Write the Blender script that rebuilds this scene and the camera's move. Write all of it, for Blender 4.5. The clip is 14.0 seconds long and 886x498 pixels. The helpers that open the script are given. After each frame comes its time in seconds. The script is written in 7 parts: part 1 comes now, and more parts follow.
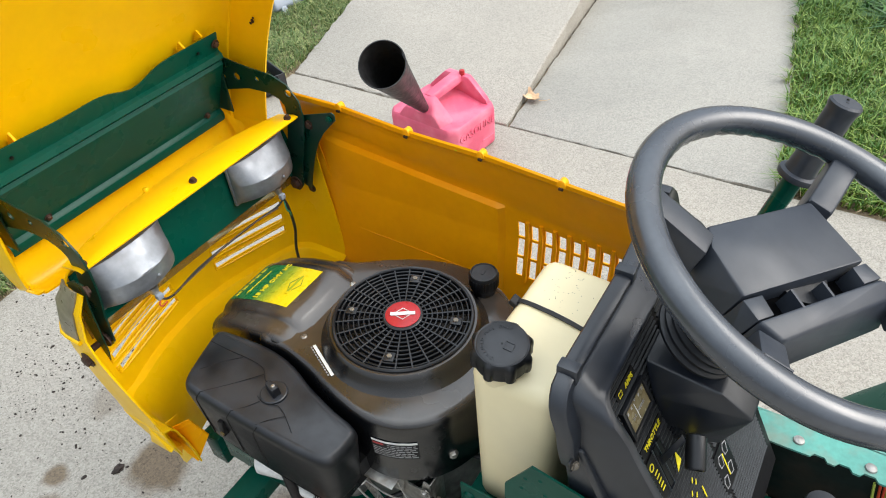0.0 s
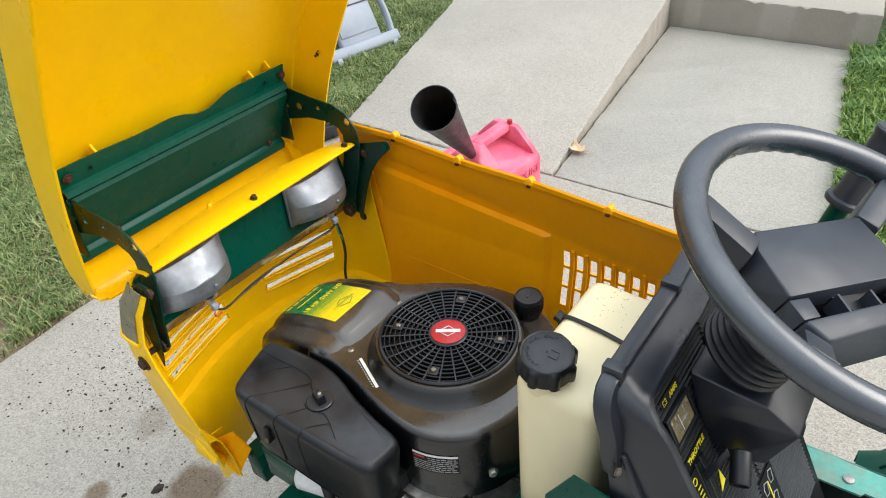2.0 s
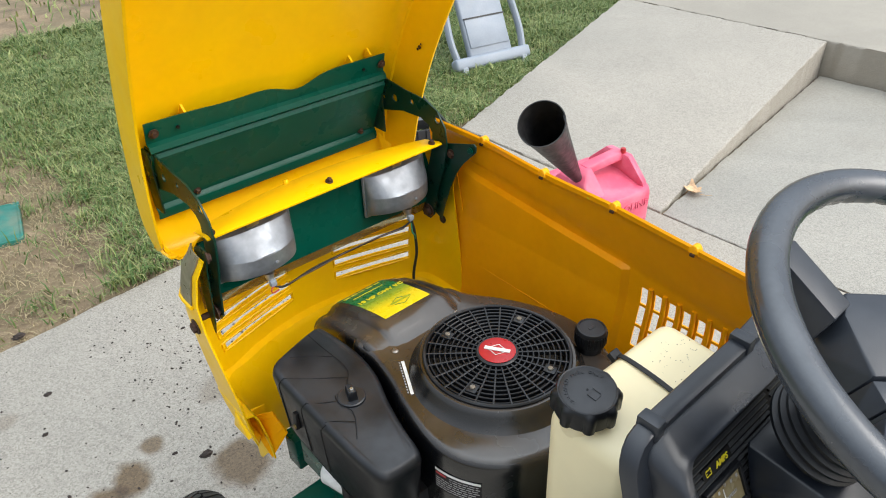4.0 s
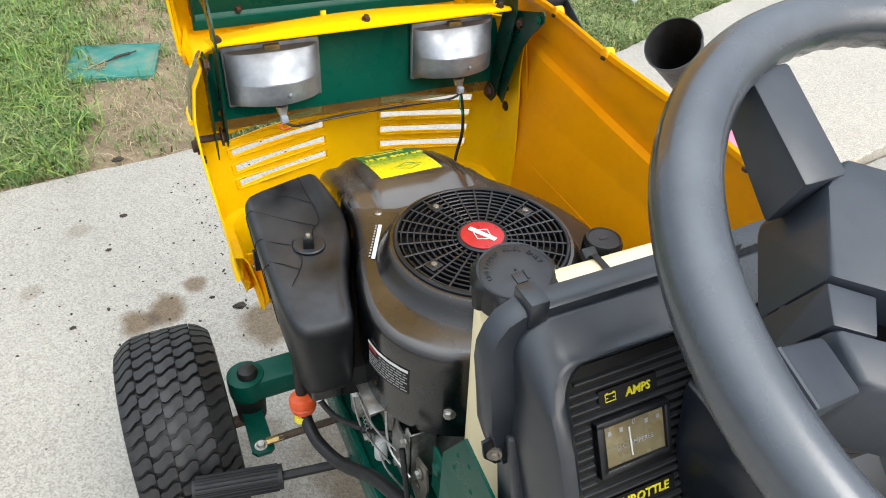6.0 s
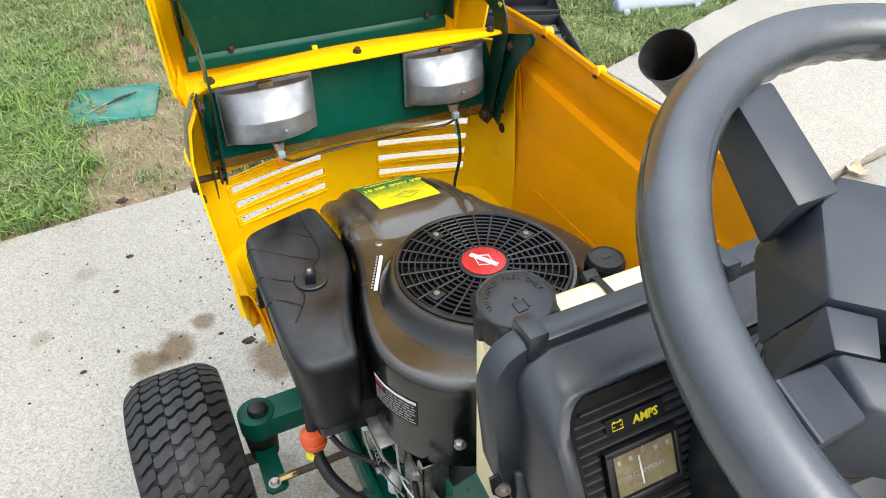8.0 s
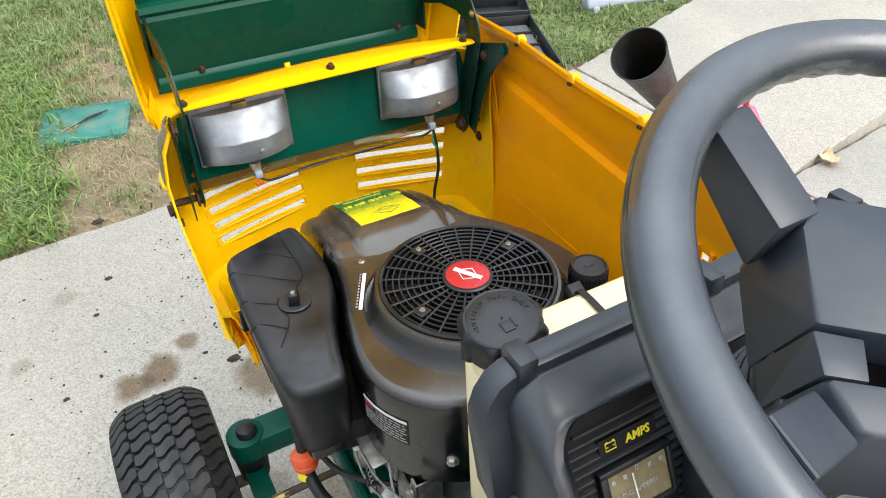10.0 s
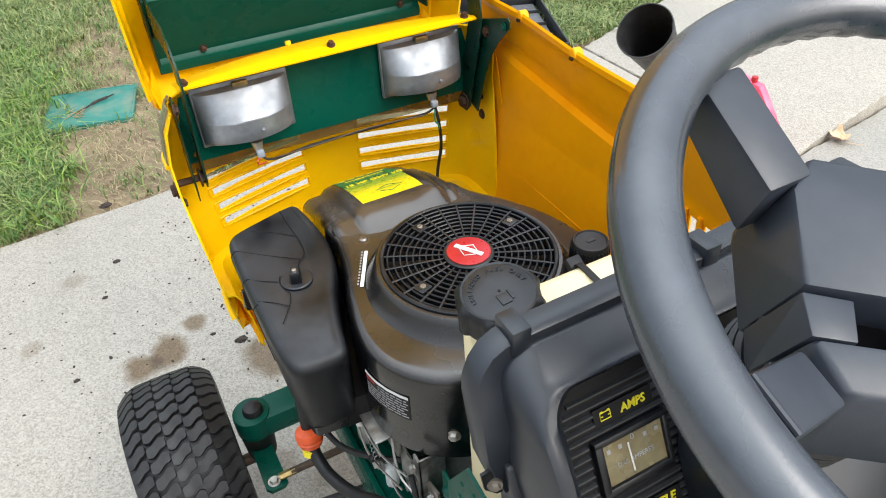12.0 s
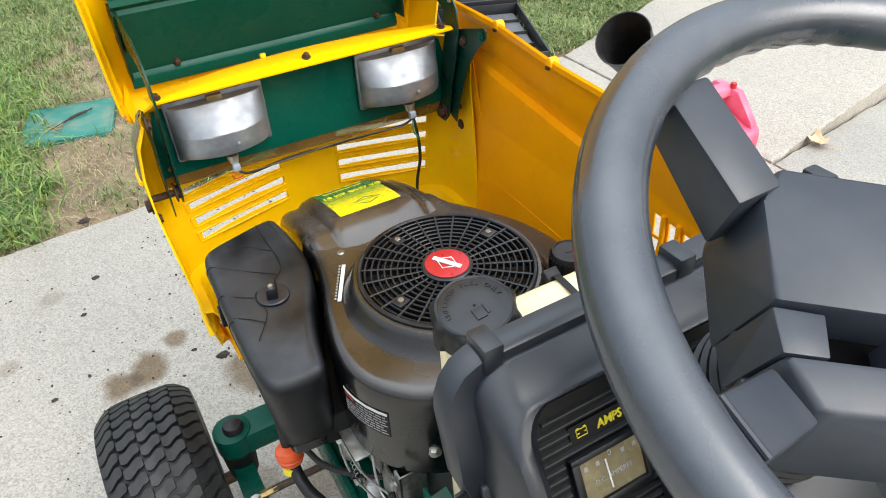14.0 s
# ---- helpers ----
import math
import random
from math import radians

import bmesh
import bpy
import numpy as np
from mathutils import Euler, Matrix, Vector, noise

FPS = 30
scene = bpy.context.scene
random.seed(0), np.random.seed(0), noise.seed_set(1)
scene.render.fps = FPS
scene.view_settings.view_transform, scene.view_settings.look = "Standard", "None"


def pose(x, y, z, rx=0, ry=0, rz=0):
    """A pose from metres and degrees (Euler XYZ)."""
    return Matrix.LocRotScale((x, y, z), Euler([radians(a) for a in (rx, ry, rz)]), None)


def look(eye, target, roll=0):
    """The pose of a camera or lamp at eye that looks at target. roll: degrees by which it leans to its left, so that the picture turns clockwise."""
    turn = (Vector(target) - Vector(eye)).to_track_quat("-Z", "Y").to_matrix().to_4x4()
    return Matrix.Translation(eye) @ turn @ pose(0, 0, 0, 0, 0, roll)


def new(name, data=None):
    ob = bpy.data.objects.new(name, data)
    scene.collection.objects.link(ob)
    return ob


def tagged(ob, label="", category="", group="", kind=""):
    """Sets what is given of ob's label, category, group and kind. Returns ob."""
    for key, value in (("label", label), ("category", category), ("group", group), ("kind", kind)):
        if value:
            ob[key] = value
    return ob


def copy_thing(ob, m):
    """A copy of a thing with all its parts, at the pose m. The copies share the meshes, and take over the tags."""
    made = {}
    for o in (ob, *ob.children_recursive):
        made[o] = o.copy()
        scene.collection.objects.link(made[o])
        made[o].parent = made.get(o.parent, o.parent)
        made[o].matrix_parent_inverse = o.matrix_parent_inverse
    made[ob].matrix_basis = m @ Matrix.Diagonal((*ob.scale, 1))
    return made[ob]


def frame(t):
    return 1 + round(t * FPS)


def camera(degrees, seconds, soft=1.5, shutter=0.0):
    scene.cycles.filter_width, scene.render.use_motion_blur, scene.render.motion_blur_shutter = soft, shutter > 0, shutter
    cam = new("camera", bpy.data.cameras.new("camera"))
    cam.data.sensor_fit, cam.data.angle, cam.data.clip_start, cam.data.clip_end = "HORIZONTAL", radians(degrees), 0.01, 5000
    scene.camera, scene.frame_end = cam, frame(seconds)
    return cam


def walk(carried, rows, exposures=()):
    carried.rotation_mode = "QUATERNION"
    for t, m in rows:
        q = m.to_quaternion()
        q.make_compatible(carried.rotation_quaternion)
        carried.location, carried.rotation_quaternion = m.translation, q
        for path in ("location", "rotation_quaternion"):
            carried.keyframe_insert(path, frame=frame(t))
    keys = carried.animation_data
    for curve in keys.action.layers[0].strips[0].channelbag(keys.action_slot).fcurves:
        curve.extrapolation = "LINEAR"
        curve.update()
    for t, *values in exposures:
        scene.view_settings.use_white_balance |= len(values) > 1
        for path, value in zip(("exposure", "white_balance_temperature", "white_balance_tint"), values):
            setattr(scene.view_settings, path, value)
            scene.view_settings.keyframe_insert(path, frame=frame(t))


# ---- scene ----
cam = camera(64.8, 14.0, soft=1.0)
PATH = [
    (0, (-0.594, -0.523, 1.597), (0.645, 0.341, 0.287), -5.2),
    (0.5, (-0.592, -0.523, 1.597), (0.656, 0.36, 0.306), -6.3),
    (1, (-0.597, -0.528, 1.597), (0.675, 0.355, 0.33), -6.8),
    (1.5, (-0.617, -0.551, 1.576), (0.667, 0.37, 0.35), -3.8),
    (2, (-0.657, -0.546, 1.568), (0.614, 0.463, 0.398), -5.1),
    (2.5, (-0.719, -0.474, 1.55), (0.687, 0.288, 0.348), -7.4),
    (3, (-0.745, -0.448, 1.544), (0.706, 0.244, 0.353), -3.9),
    (3.5, (-0.711, -0.479, 1.544), (0.697, 0.353, 0.393), -3.5),
    (3.7, (-0.659, -0.533, 1.538), (0.609, 0.549, 0.432), -4.3),
    (5.8, (-0.363, -0.63, 1.342), (0.356, 0.829, 0.179), 2.6),
    (6, (-0.362, -0.637, 1.339), (0.335, 0.761, 0.09), 3.2),
    (6.5, (-0.351, -0.644, 1.341), (0.348, 0.761, 0.102), 1.9),
    (7, (-0.353, -0.64, 1.34), (0.348, 0.781, 0.118), 1.6),
    (7.5, (-0.358, -0.639, 1.341), (0.336, 0.79, 0.126), 1.4),
    (8, (-0.349, -0.632, 1.345), (0.339, 0.808, 0.14), -0.6),
    (10.5, (-0.341, -0.619, 1.359), (0.399, 0.796, 0.155), -2.0),
    (11, (-0.334, -0.623, 1.357), (0.415, 0.787, 0.153), -1.5),
    (11.5, (-0.333, -0.625, 1.35), (0.387, 0.775, 0.118), -3.0),
    (12, (-0.337, -0.628, 1.35), (0.36, 0.777, 0.109), -3.2),
    (12.5, (-0.33, -0.624, 1.349), (0.397, 0.786, 0.132), -2.1),
    (13, (-0.327, -0.621, 1.344), (0.401, 0.783, 0.119), -2.5),
    (13.5, (-0.323, -0.622, 1.346), (0.41, 0.783, 0.125), -2.6),
    (14, (-0.322, -0.624, 1.347), (0.416, 0.776, 0.124), -3.3),
]
walk(cam, [(t, look(eye, target, roll)) for t, eye, target, roll in PATH], ((0.0, 0.16), (3.7, 0.08), (5.8, 0.46), (7.0, 0.56), (8.2, 0.58), (10.3, 0.48), (14.0, 0.48)))

# ---- light: an overcast sky, with a broad soft sun ----
world = bpy.data.worlds.new("overcast_sky")
scene.world = world
world.use_nodes = True
wn, wl = world.node_tree.nodes, world.node_tree.links
sky = wn.new("ShaderNodeTexSky")
sky.sky_type, sky.sun_disc = "NISHITA", False
sky.sun_elevation, sky.sun_rotation = radians(40), radians(153)
sky.dust_density, sky.air_density = 4.0, 1.0
grey = wn.new("ShaderNodeHueSaturation")
grey.inputs["Saturation"].default_value = 0.55
wl.new(sky.outputs[0], grey.inputs["Color"])
wl.new(grey.outputs[0], wn["Background"].inputs["Color"])
wn["Background"].inputs["Strength"].default_value = 0.10
# the cloud layer: brightest overhead, dimmer towards the horizon
way = wn.new("ShaderNodeTexCoord")
split = wn.new("ShaderNodeSeparateXYZ")
wl.new(way.outputs["Generated"], split.inputs[0])
rise = wn.new("ShaderNodeMapRange")
for i, v in enumerate((0.0, 1.0, 0.26, 2.40)):
    rise.inputs[i + 1].default_value = v
steep = wn.new("ShaderNodeMath")
steep.operation, steep.use_clamp = "POWER", True
steep.inputs[1].default_value = 2.3
wl.new(split.outputs[2], steep.inputs[0])
wl.new(steep.outputs[0], rise.inputs[0])
cloud = wn.new("ShaderNodeBackground")
cloud.inputs["Color"].default_value = (0.86, 0.94, 1.0, 1)
wl.new(rise.outputs[0], cloud.inputs["Strength"])
both = wn.new("ShaderNodeAddShader")
wl.new(wn["Background"].outputs[0], both.inputs[0])
wl.new(cloud.outputs[0], both.inputs[1])
wl.new(both.outputs[0], wn["World Output"].inputs["Surface"])
sun = new("sun", bpy.data.lights.new("sun", "SUN"))
sun.data.energy, sun.data.angle, sun.data.color = 1.6, radians(45), (1.0, 0.97, 0.92)
sun.matrix_world = look((1.7, -3.3, 3.12), (0, 0, 0))


# ---- materials ----
def material(name, base, rough=0.5, metal=0.0, var=0.25, scale=8.0, fine=120.0, bump=0.0, bump_scale=200.0, rough_var=0.1,
             tint=None, tint_amount=0.0, tint_scale=5.0, coat=0.0, spec=0.5, detail=5.0, top_dust_sheen=False):
    """A painted, cast or moulded surface: two scales of colour variation, an optional blotchy tint, and fine relief."""
    m = bpy.data.materials.new(name)
    m.use_nodes = True
    n, l = m.node_tree.nodes, m.node_tree.links
    b = n["Principled BSDF"]
    co = n.new("ShaderNodeTexCoord")

    def noise_tex(s, d=4.0):
        t = n.new("ShaderNodeTexNoise")
        t.inputs["Scale"].default_value, t.inputs["Detail"].default_value = s, d
        l.new(co.outputs["Object"], t.inputs["Vector"])
        return t.outputs["Fac"]

    def ramp(src, lo, hi, a, c):
        r = n.new("ShaderNodeMapRange")
        r.inputs[1].default_value, r.inputs[2].default_value, r.inputs[3].default_value, r.inputs[4].default_value = lo, hi, a, c
        l.new(src, r.inputs[0])
        return r.outputs[0]

    def mix(kind, fac, a, c):
        x = n.new("ShaderNodeMix")
        x.data_type, x.blend_type = "RGBA", kind
        for sock, val in ((x.inputs[0], fac), (x.inputs[6], a), (x.inputs[7], c)):
            if isinstance(val, (int, float)):
                sock.default_value = val
            elif isinstance(val, tuple):
                sock.default_value = (*val[:3], 1)
            else:
                l.new(val, sock)
        return x.outputs[2]

    big, small = noise_tex(scale, 4), noise_tex(fine, 3)
    shade = ramp(big, 0.3, 0.7, 1 - var, 1 + var * 0.4)
    col = mix("MULTIPLY", 1.0, base, mix("MIX", ramp(small, 0.35, 0.65, 0.0, 1.0), (1 - var * 0.5,) * 3, (1.0, 1.0, 1.0)))
    gray = n.new("ShaderNodeCombineColor")
    for i in range(3):
        l.new(shade, gray.inputs[i])
    col = mix("MULTIPLY", 1.0, col, gray.outputs[0])
    if tint:
        mask = ramp(noise_tex(tint_scale, detail), 0.32 if top_dust_sheen else 0.46, 0.60 if top_dust_sheen else 0.66, 0.0, tint_amount)
        # keeps the tint on upward faces: dust, and sky sheen put into the colour
        if top_dust_sheen:
            facing, axes, both_masks = n.new("ShaderNodeNewGeometry"), n.new("ShaderNodeSeparateXYZ"), n.new("ShaderNodeMath")
            both_masks.operation = "MULTIPLY"
            l.new(facing.outputs["Normal"], axes.inputs[0])
            l.new(mask, both_masks.inputs[0])
            l.new(ramp(axes.outputs[2], 0.40, 0.93, 0.0, 1.0), both_masks.inputs[1])
            mask = both_masks.outputs[0]
        col = mix("MIX", mask, col, tint)
    l.new(col, b.inputs["Base Color"])
    l.new(ramp(noise_tex(scale * 2.3, 4), 0.3, 0.7, max(0.02, rough - rough_var), min(1, rough + rough_var)), b.inputs["Roughness"])
    b.inputs["Metallic"].default_value = metal
    b.inputs["Coat Weight"].default_value = coat
    b.inputs["Specular IOR Level"].default_value = spec
    if bump:
        bp = n.new("ShaderNodeBump")
        bp.inputs["Strength"].default_value, bp.inputs["Distance"].default_value = min(1.0, bump), 0.002
        l.new(noise_tex(bump_scale, 3), bp.inputs["Height"])
        l.new(bp.outputs[0], b.inputs["Normal"])
    return m


YELLOW = material("yellow_paint", (0.95, 0.568, 0.001), 0.34, var=0.05, scale=5, fine=60, tint=(0.86, 0.43, 0.003), tint_amount=0.14, tint_scale=14, bump=0.05, bump_scale=90, spec=0.3)
# deeper copy of the yellow: the side panel's shade is put into this colour
SHADED_YELLOW = material("shaded_yellow_paint", (0.95, 0.405, 0.002), 0.38, var=0.06, scale=5, fine=60, tint=(0.76, 0.27, 0.004), tint_amount=0.16, tint_scale=14, bump=0.05, bump_scale=90, spec=0.25)
GREEN = material("green_paint", (0.0005, 0.070, 0.047), 0.30, var=0.18, scale=7, fine=90, tint=(0.003, 0.055, 0.034), tint_amount=0.35, tint_scale=14, bump=0.05, spec=0.18)
DARK_GREEN = material("dark_green_paint", (0.002, 0.036, 0.024), 0.33, var=0.25, scale=12, tint=(0.035, 0.045, 0.032), tint_amount=0.25, tint_scale=30, spec=0.3)
TEAL = material("faded_green_paint", (0.10, 0.36, 0.30), 0.45, var=0.25, scale=10, tint=(0.22, 0.20, 0.15), tint_amount=0.5, tint_scale=22, bump=0.1)
# brown dust on top faces, lightened to carry some reflected sky as well
SHROUD = material("black_shroud_steel", (0.0034, 0.0038, 0.0048), 0.22, var=0.3, scale=6, tint=(0.105, 0.085, 0.070), tint_amount=0.60, tint_scale=5, bump=0.04, rough_var=0.10, spec=0.85, detail=8.0, top_dust_sheen=True)
# bluish tint on top faces paints in the sheen of the sky
PLASTIC = material("black_moulded_plastic", (0.0045, 0.0053, 0.0072), 0.38, var=0.25, scale=9, tint=(0.040, 0.043, 0.050), tint_amount=0.65, tint_scale=16, bump=0.08, bump_scale=900, spec=0.42, top_dust_sheen=True)
DASH = material("charcoal_dash_plastic", (0.0105, 0.0140, 0.0210), 0.36, var=0.25, scale=7, tint=(0.026, 0.032, 0.044), tint_amount=0.35, tint_scale=13, bump=0.05, bump_scale=1100, spec=0.65)
RIB = material("panel_rib_plastic", (0.030, 0.032, 0.034), 0.4, var=0.2, scale=40)
WHEEL = material("grey_wheel_plastic", (0.0270, 0.0330, 0.0450), 0.42, var=0.2, scale=9, tint=(0.044, 0.049, 0.058), tint_amount=0.4, tint_scale=20, bump=0.04, bump_scale=700, spec=0.5)
# lighter than the hub plastic: sky caught by the rim is in its colour
RIM = material("worn_skylit_rim_plastic", (0.036, 0.045, 0.060), 0.25, var=0.25, scale=9, tint=(0.070, 0.078, 0.090), tint_amount=0.45, tint_scale=14, bump=0.03, bump_scale=500, spec=1.0)
# near-black without gloss: shade down in the hub slots, put into a colour
SLOT = material("slot_shade_black", (0.004, 0.004, 0.0045), 1.0, var=0.2, spec=0.0)
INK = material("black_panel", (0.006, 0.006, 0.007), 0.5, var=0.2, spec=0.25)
RUBBER = material("tyre_rubber", (0.014, 0.014, 0.0155), 0.58, var=0.35, scale=20, tint=(0.042, 0.041, 0.040), tint_amount=0.5, tint_scale=35, bump=0.2, bump_scale=500)
HOSE = material("black_hose", (0.010, 0.010, 0.011), 0.5, var=0.3, scale=30, spec=0.4)
TANK = material("cream_polythene", (0.84, 0.735, 0.47), 0.38, var=0.05, scale=4, fine=30, tint=(0.76, 0.60, 0.31), tint_amount=0.30, tint_scale=3)
CHROME = material("aluminised_reflector", (0.28, 0.305, 0.34), 0.44, metal=0.65, var=0.25, scale=18, tint=(0.18, 0.19, 0.205), tint_amount=0.45, tint_scale=26, rough_var=0.12, bump=0.05, bump_scale=45)
ZINC = material("zinc_steel", (0.52, 0.51, 0.48), 0.38, metal=0.85, var=0.35, scale=30, tint=(0.16, 0.11, 0.07), tint_amount=0.5, tint_scale=40)
ALLOY = material("cast_aluminium", (0.42, 0.41, 0.39), 0.5, metal=0.6, var=0.4, scale=25, tint=(0.07, 0.055, 0.04), tint_amount=0.7, tint_scale=30, bump=0.4, bump_scale=300)
# rust brown for bolts; also stands for shade inside the panel notches
RUST_AND_SHADE = material("rust_and_notch_shade", (0.075, 0.038, 0.025), 0.7, metal=0.3, var=0.4, scale=90, bump=0.3)
BRASS = material("brass", (0.42, 0.31, 0.13), 0.4, metal=0.8, var=0.4, scale=40, tint=(0.10, 0.07, 0.04), tint_amount=0.5, tint_scale=60)
ROD = material("rusty_rod", (0.09, 0.06, 0.04), 0.6, metal=0.4, var=0.4, scale=40)
RED = material("red_badge", (0.42, 0.02, 0.025), 0.35, var=0.12, scale=40)
WHITE = material("white_print", (0.75, 0.75, 0.72), 0.45, var=0.12, scale=60)
SILVER = material("silver_print", (0.35, 0.35, 0.35), 0.45, var=0.2, scale=60)
LEMON = material("yellow_print", (0.78, 0.66, 0.02), 0.45, var=0.12, scale=50)
DEC_YELLOW = material("decal_yellow", (0.80, 0.62, 0.01), 0.3, var=0.08, scale=30)
DEC_GREEN = material("decal_green", (0.012, 0.17, 0.045), 0.3, var=0.15, scale=60)
DEC_FADE = material("decal_green_to_yellow", (0.80, 0.62, 0.01), 0.3, var=0.10, scale=40)


def fade_decal(m):
    """Turns the decal's yellow to green from its rear edge to its front edge, in small uneven steps."""
    n, l = m.node_tree.nodes, m.node_tree.links
    co, axes, grain, add, ramp = n.new("ShaderNodeTexCoord"), n.new("ShaderNodeSeparateXYZ"), n.new("ShaderNodeTexNoise"), n.new("ShaderNodeMath"), n.new("ShaderNodeValToRGB")
    grain.inputs["Scale"].default_value = 300
    add.operation = "MULTIPLY_ADD"
    add.inputs[1].default_value = 0.012
    l.new(co.outputs["Object"], axes.inputs[0])
    l.new(co.outputs["Object"], grain.inputs["Vector"])
    l.new(grain.outputs["Fac"], add.inputs[0])
    l.new(axes.outputs[1], add.inputs[2])
    l.new(add.outputs[0], ramp.inputs[0])
    stops = ramp.color_ramp.elements
    stops[0].position, stops[0].color = 0.216, (0.80, 0.62, 0.01, 1)
    stops[1].position, stops[1].color = 0.272, (0.012, 0.17, 0.055, 1)
    mid = stops.new(0.245)
    mid.color = (0.30, 0.38, 0.025, 1)
    l.new(ramp.outputs[0], n["Principled BSDF"].inputs["Base Color"])


fade_decal(DEC_FADE)
DEC_BLEND = material("decal_fading_band", (0.33, 0.40, 0.02), 0.3, var=0.15, scale=60)
DIAL = material("gauge_face", (0.24, 0.20, 0.11), 0.25, var=0.25, scale=30, tint=(0.16, 0.11, 0.04), tint_amount=0.6, tint_scale=40, coat=0.4)
LENS = material("grimy_marker_lens", (0.23, 0.20, 0.14), 0.35, var=0.25, scale=40)
ORANGE = material("orange_plastic", (0.72, 0.095, 0.02), 0.42, var=0.15, scale=60)
PINK = material("faded_red_plastic", (0.70, 0.105, 0.185), 0.46, var=0.10, scale=9, fine=60, tint=(0.76, 0.22, 0.30), tint_amount=0.6, tint_scale=10, bump=0.06)
FUNNEL = material("black_funnel_plastic", (0.020, 0.020, 0.021), 0.45, var=0.3, scale=25, tint=(0.06, 0.06, 0.06), tint_amount=0.35, tint_scale=20)
CASE = material("black_case_plastic", (0.016, 0.017, 0.020), 0.45, var=0.25, scale=20)
CASE_IN = material("grey_case_insert", (0.10, 0.105, 0.115), 0.5, var=0.2, scale=20)
GREY_PL = material("pale_grey_plastic", (0.27, 0.31, 0.37), 0.45, var=0.12, scale=8, tint=(0.24, 0.26, 0.28), tint_amount=0.4, tint_scale=8)
DARK_STICKER = material("dark_blue_sticker", (0.05, 0.06, 0.10), 0.4, var=0.2, scale=30)
LID = material("green_lid_plastic", (0.014, 0.165, 0.130), 0.5, var=0.2, scale=10, tint=(0.15, 0.15, 0.10), tint_amount=0.55, tint_scale=9, bump=0.2)
LEAF = material("dry_leaf", (0.62, 0.42, 0.25), 0.7, var=0.3, scale=60)
DEBRIS = material("dark_dirt_clods", (0.045, 0.032, 0.026), 0.9, var=0.5, scale=90)
STRAW = material("dry_straw", (0.34, 0.27, 0.14), 0.8, var=0.35, scale=60)
WIRE_BLACK = material("black_wire", (0.012, 0.012, 0.012), 0.5, var=0.2)
WIRE_GREEN = material("green_wire", (0.02, 0.22, 0.12), 0.5, var=0.2)
WIRE_RED = material("red_wire", (0.48, 0.05, 0.02), 0.5, var=0.2)
WIRE_LIME = material("lime_wire", (0.40, 0.48, 0.08), 0.5, var=0.2)
WHITE_PL = material("white_plastic", (0.72, 0.72, 0.70), 0.45, var=0.15, scale=30)
DIRTY_METAL = material("dirty_lever_steel", (0.25, 0.22, 0.18), 0.55, metal=0.5, var=0.4, scale=40)
# near-black green: recess shade put into the colour, under brown dirt
CAVITY = material("shaded_dirty_green_steel", (0.006, 0.013, 0.011), 0.6, var=0.5, scale=10, tint=(0.035, 0.022, 0.015), tint_amount=0.6, tint_scale=14, spec=0.25)
SMOKE = material("smoky_clear_plastic", (0.46, 0.42, 0.27), 0.20, var=0.2, scale=12, tint=(0.36, 0.31, 0.18), tint_amount=0.6, tint_scale=18, spec=0.4)
SMOKE.node_tree.nodes["Principled BSDF"].inputs["Transmission Weight"].default_value = 0.93
SMOKE.node_tree.nodes["Principled BSDF"].inputs["IOR"].default_value = 1.12
COPPER = material("dusty_flywheel", (0.045, 0.034, 0.024), 0.6, metal=0.3, var=0.5, scale=60)


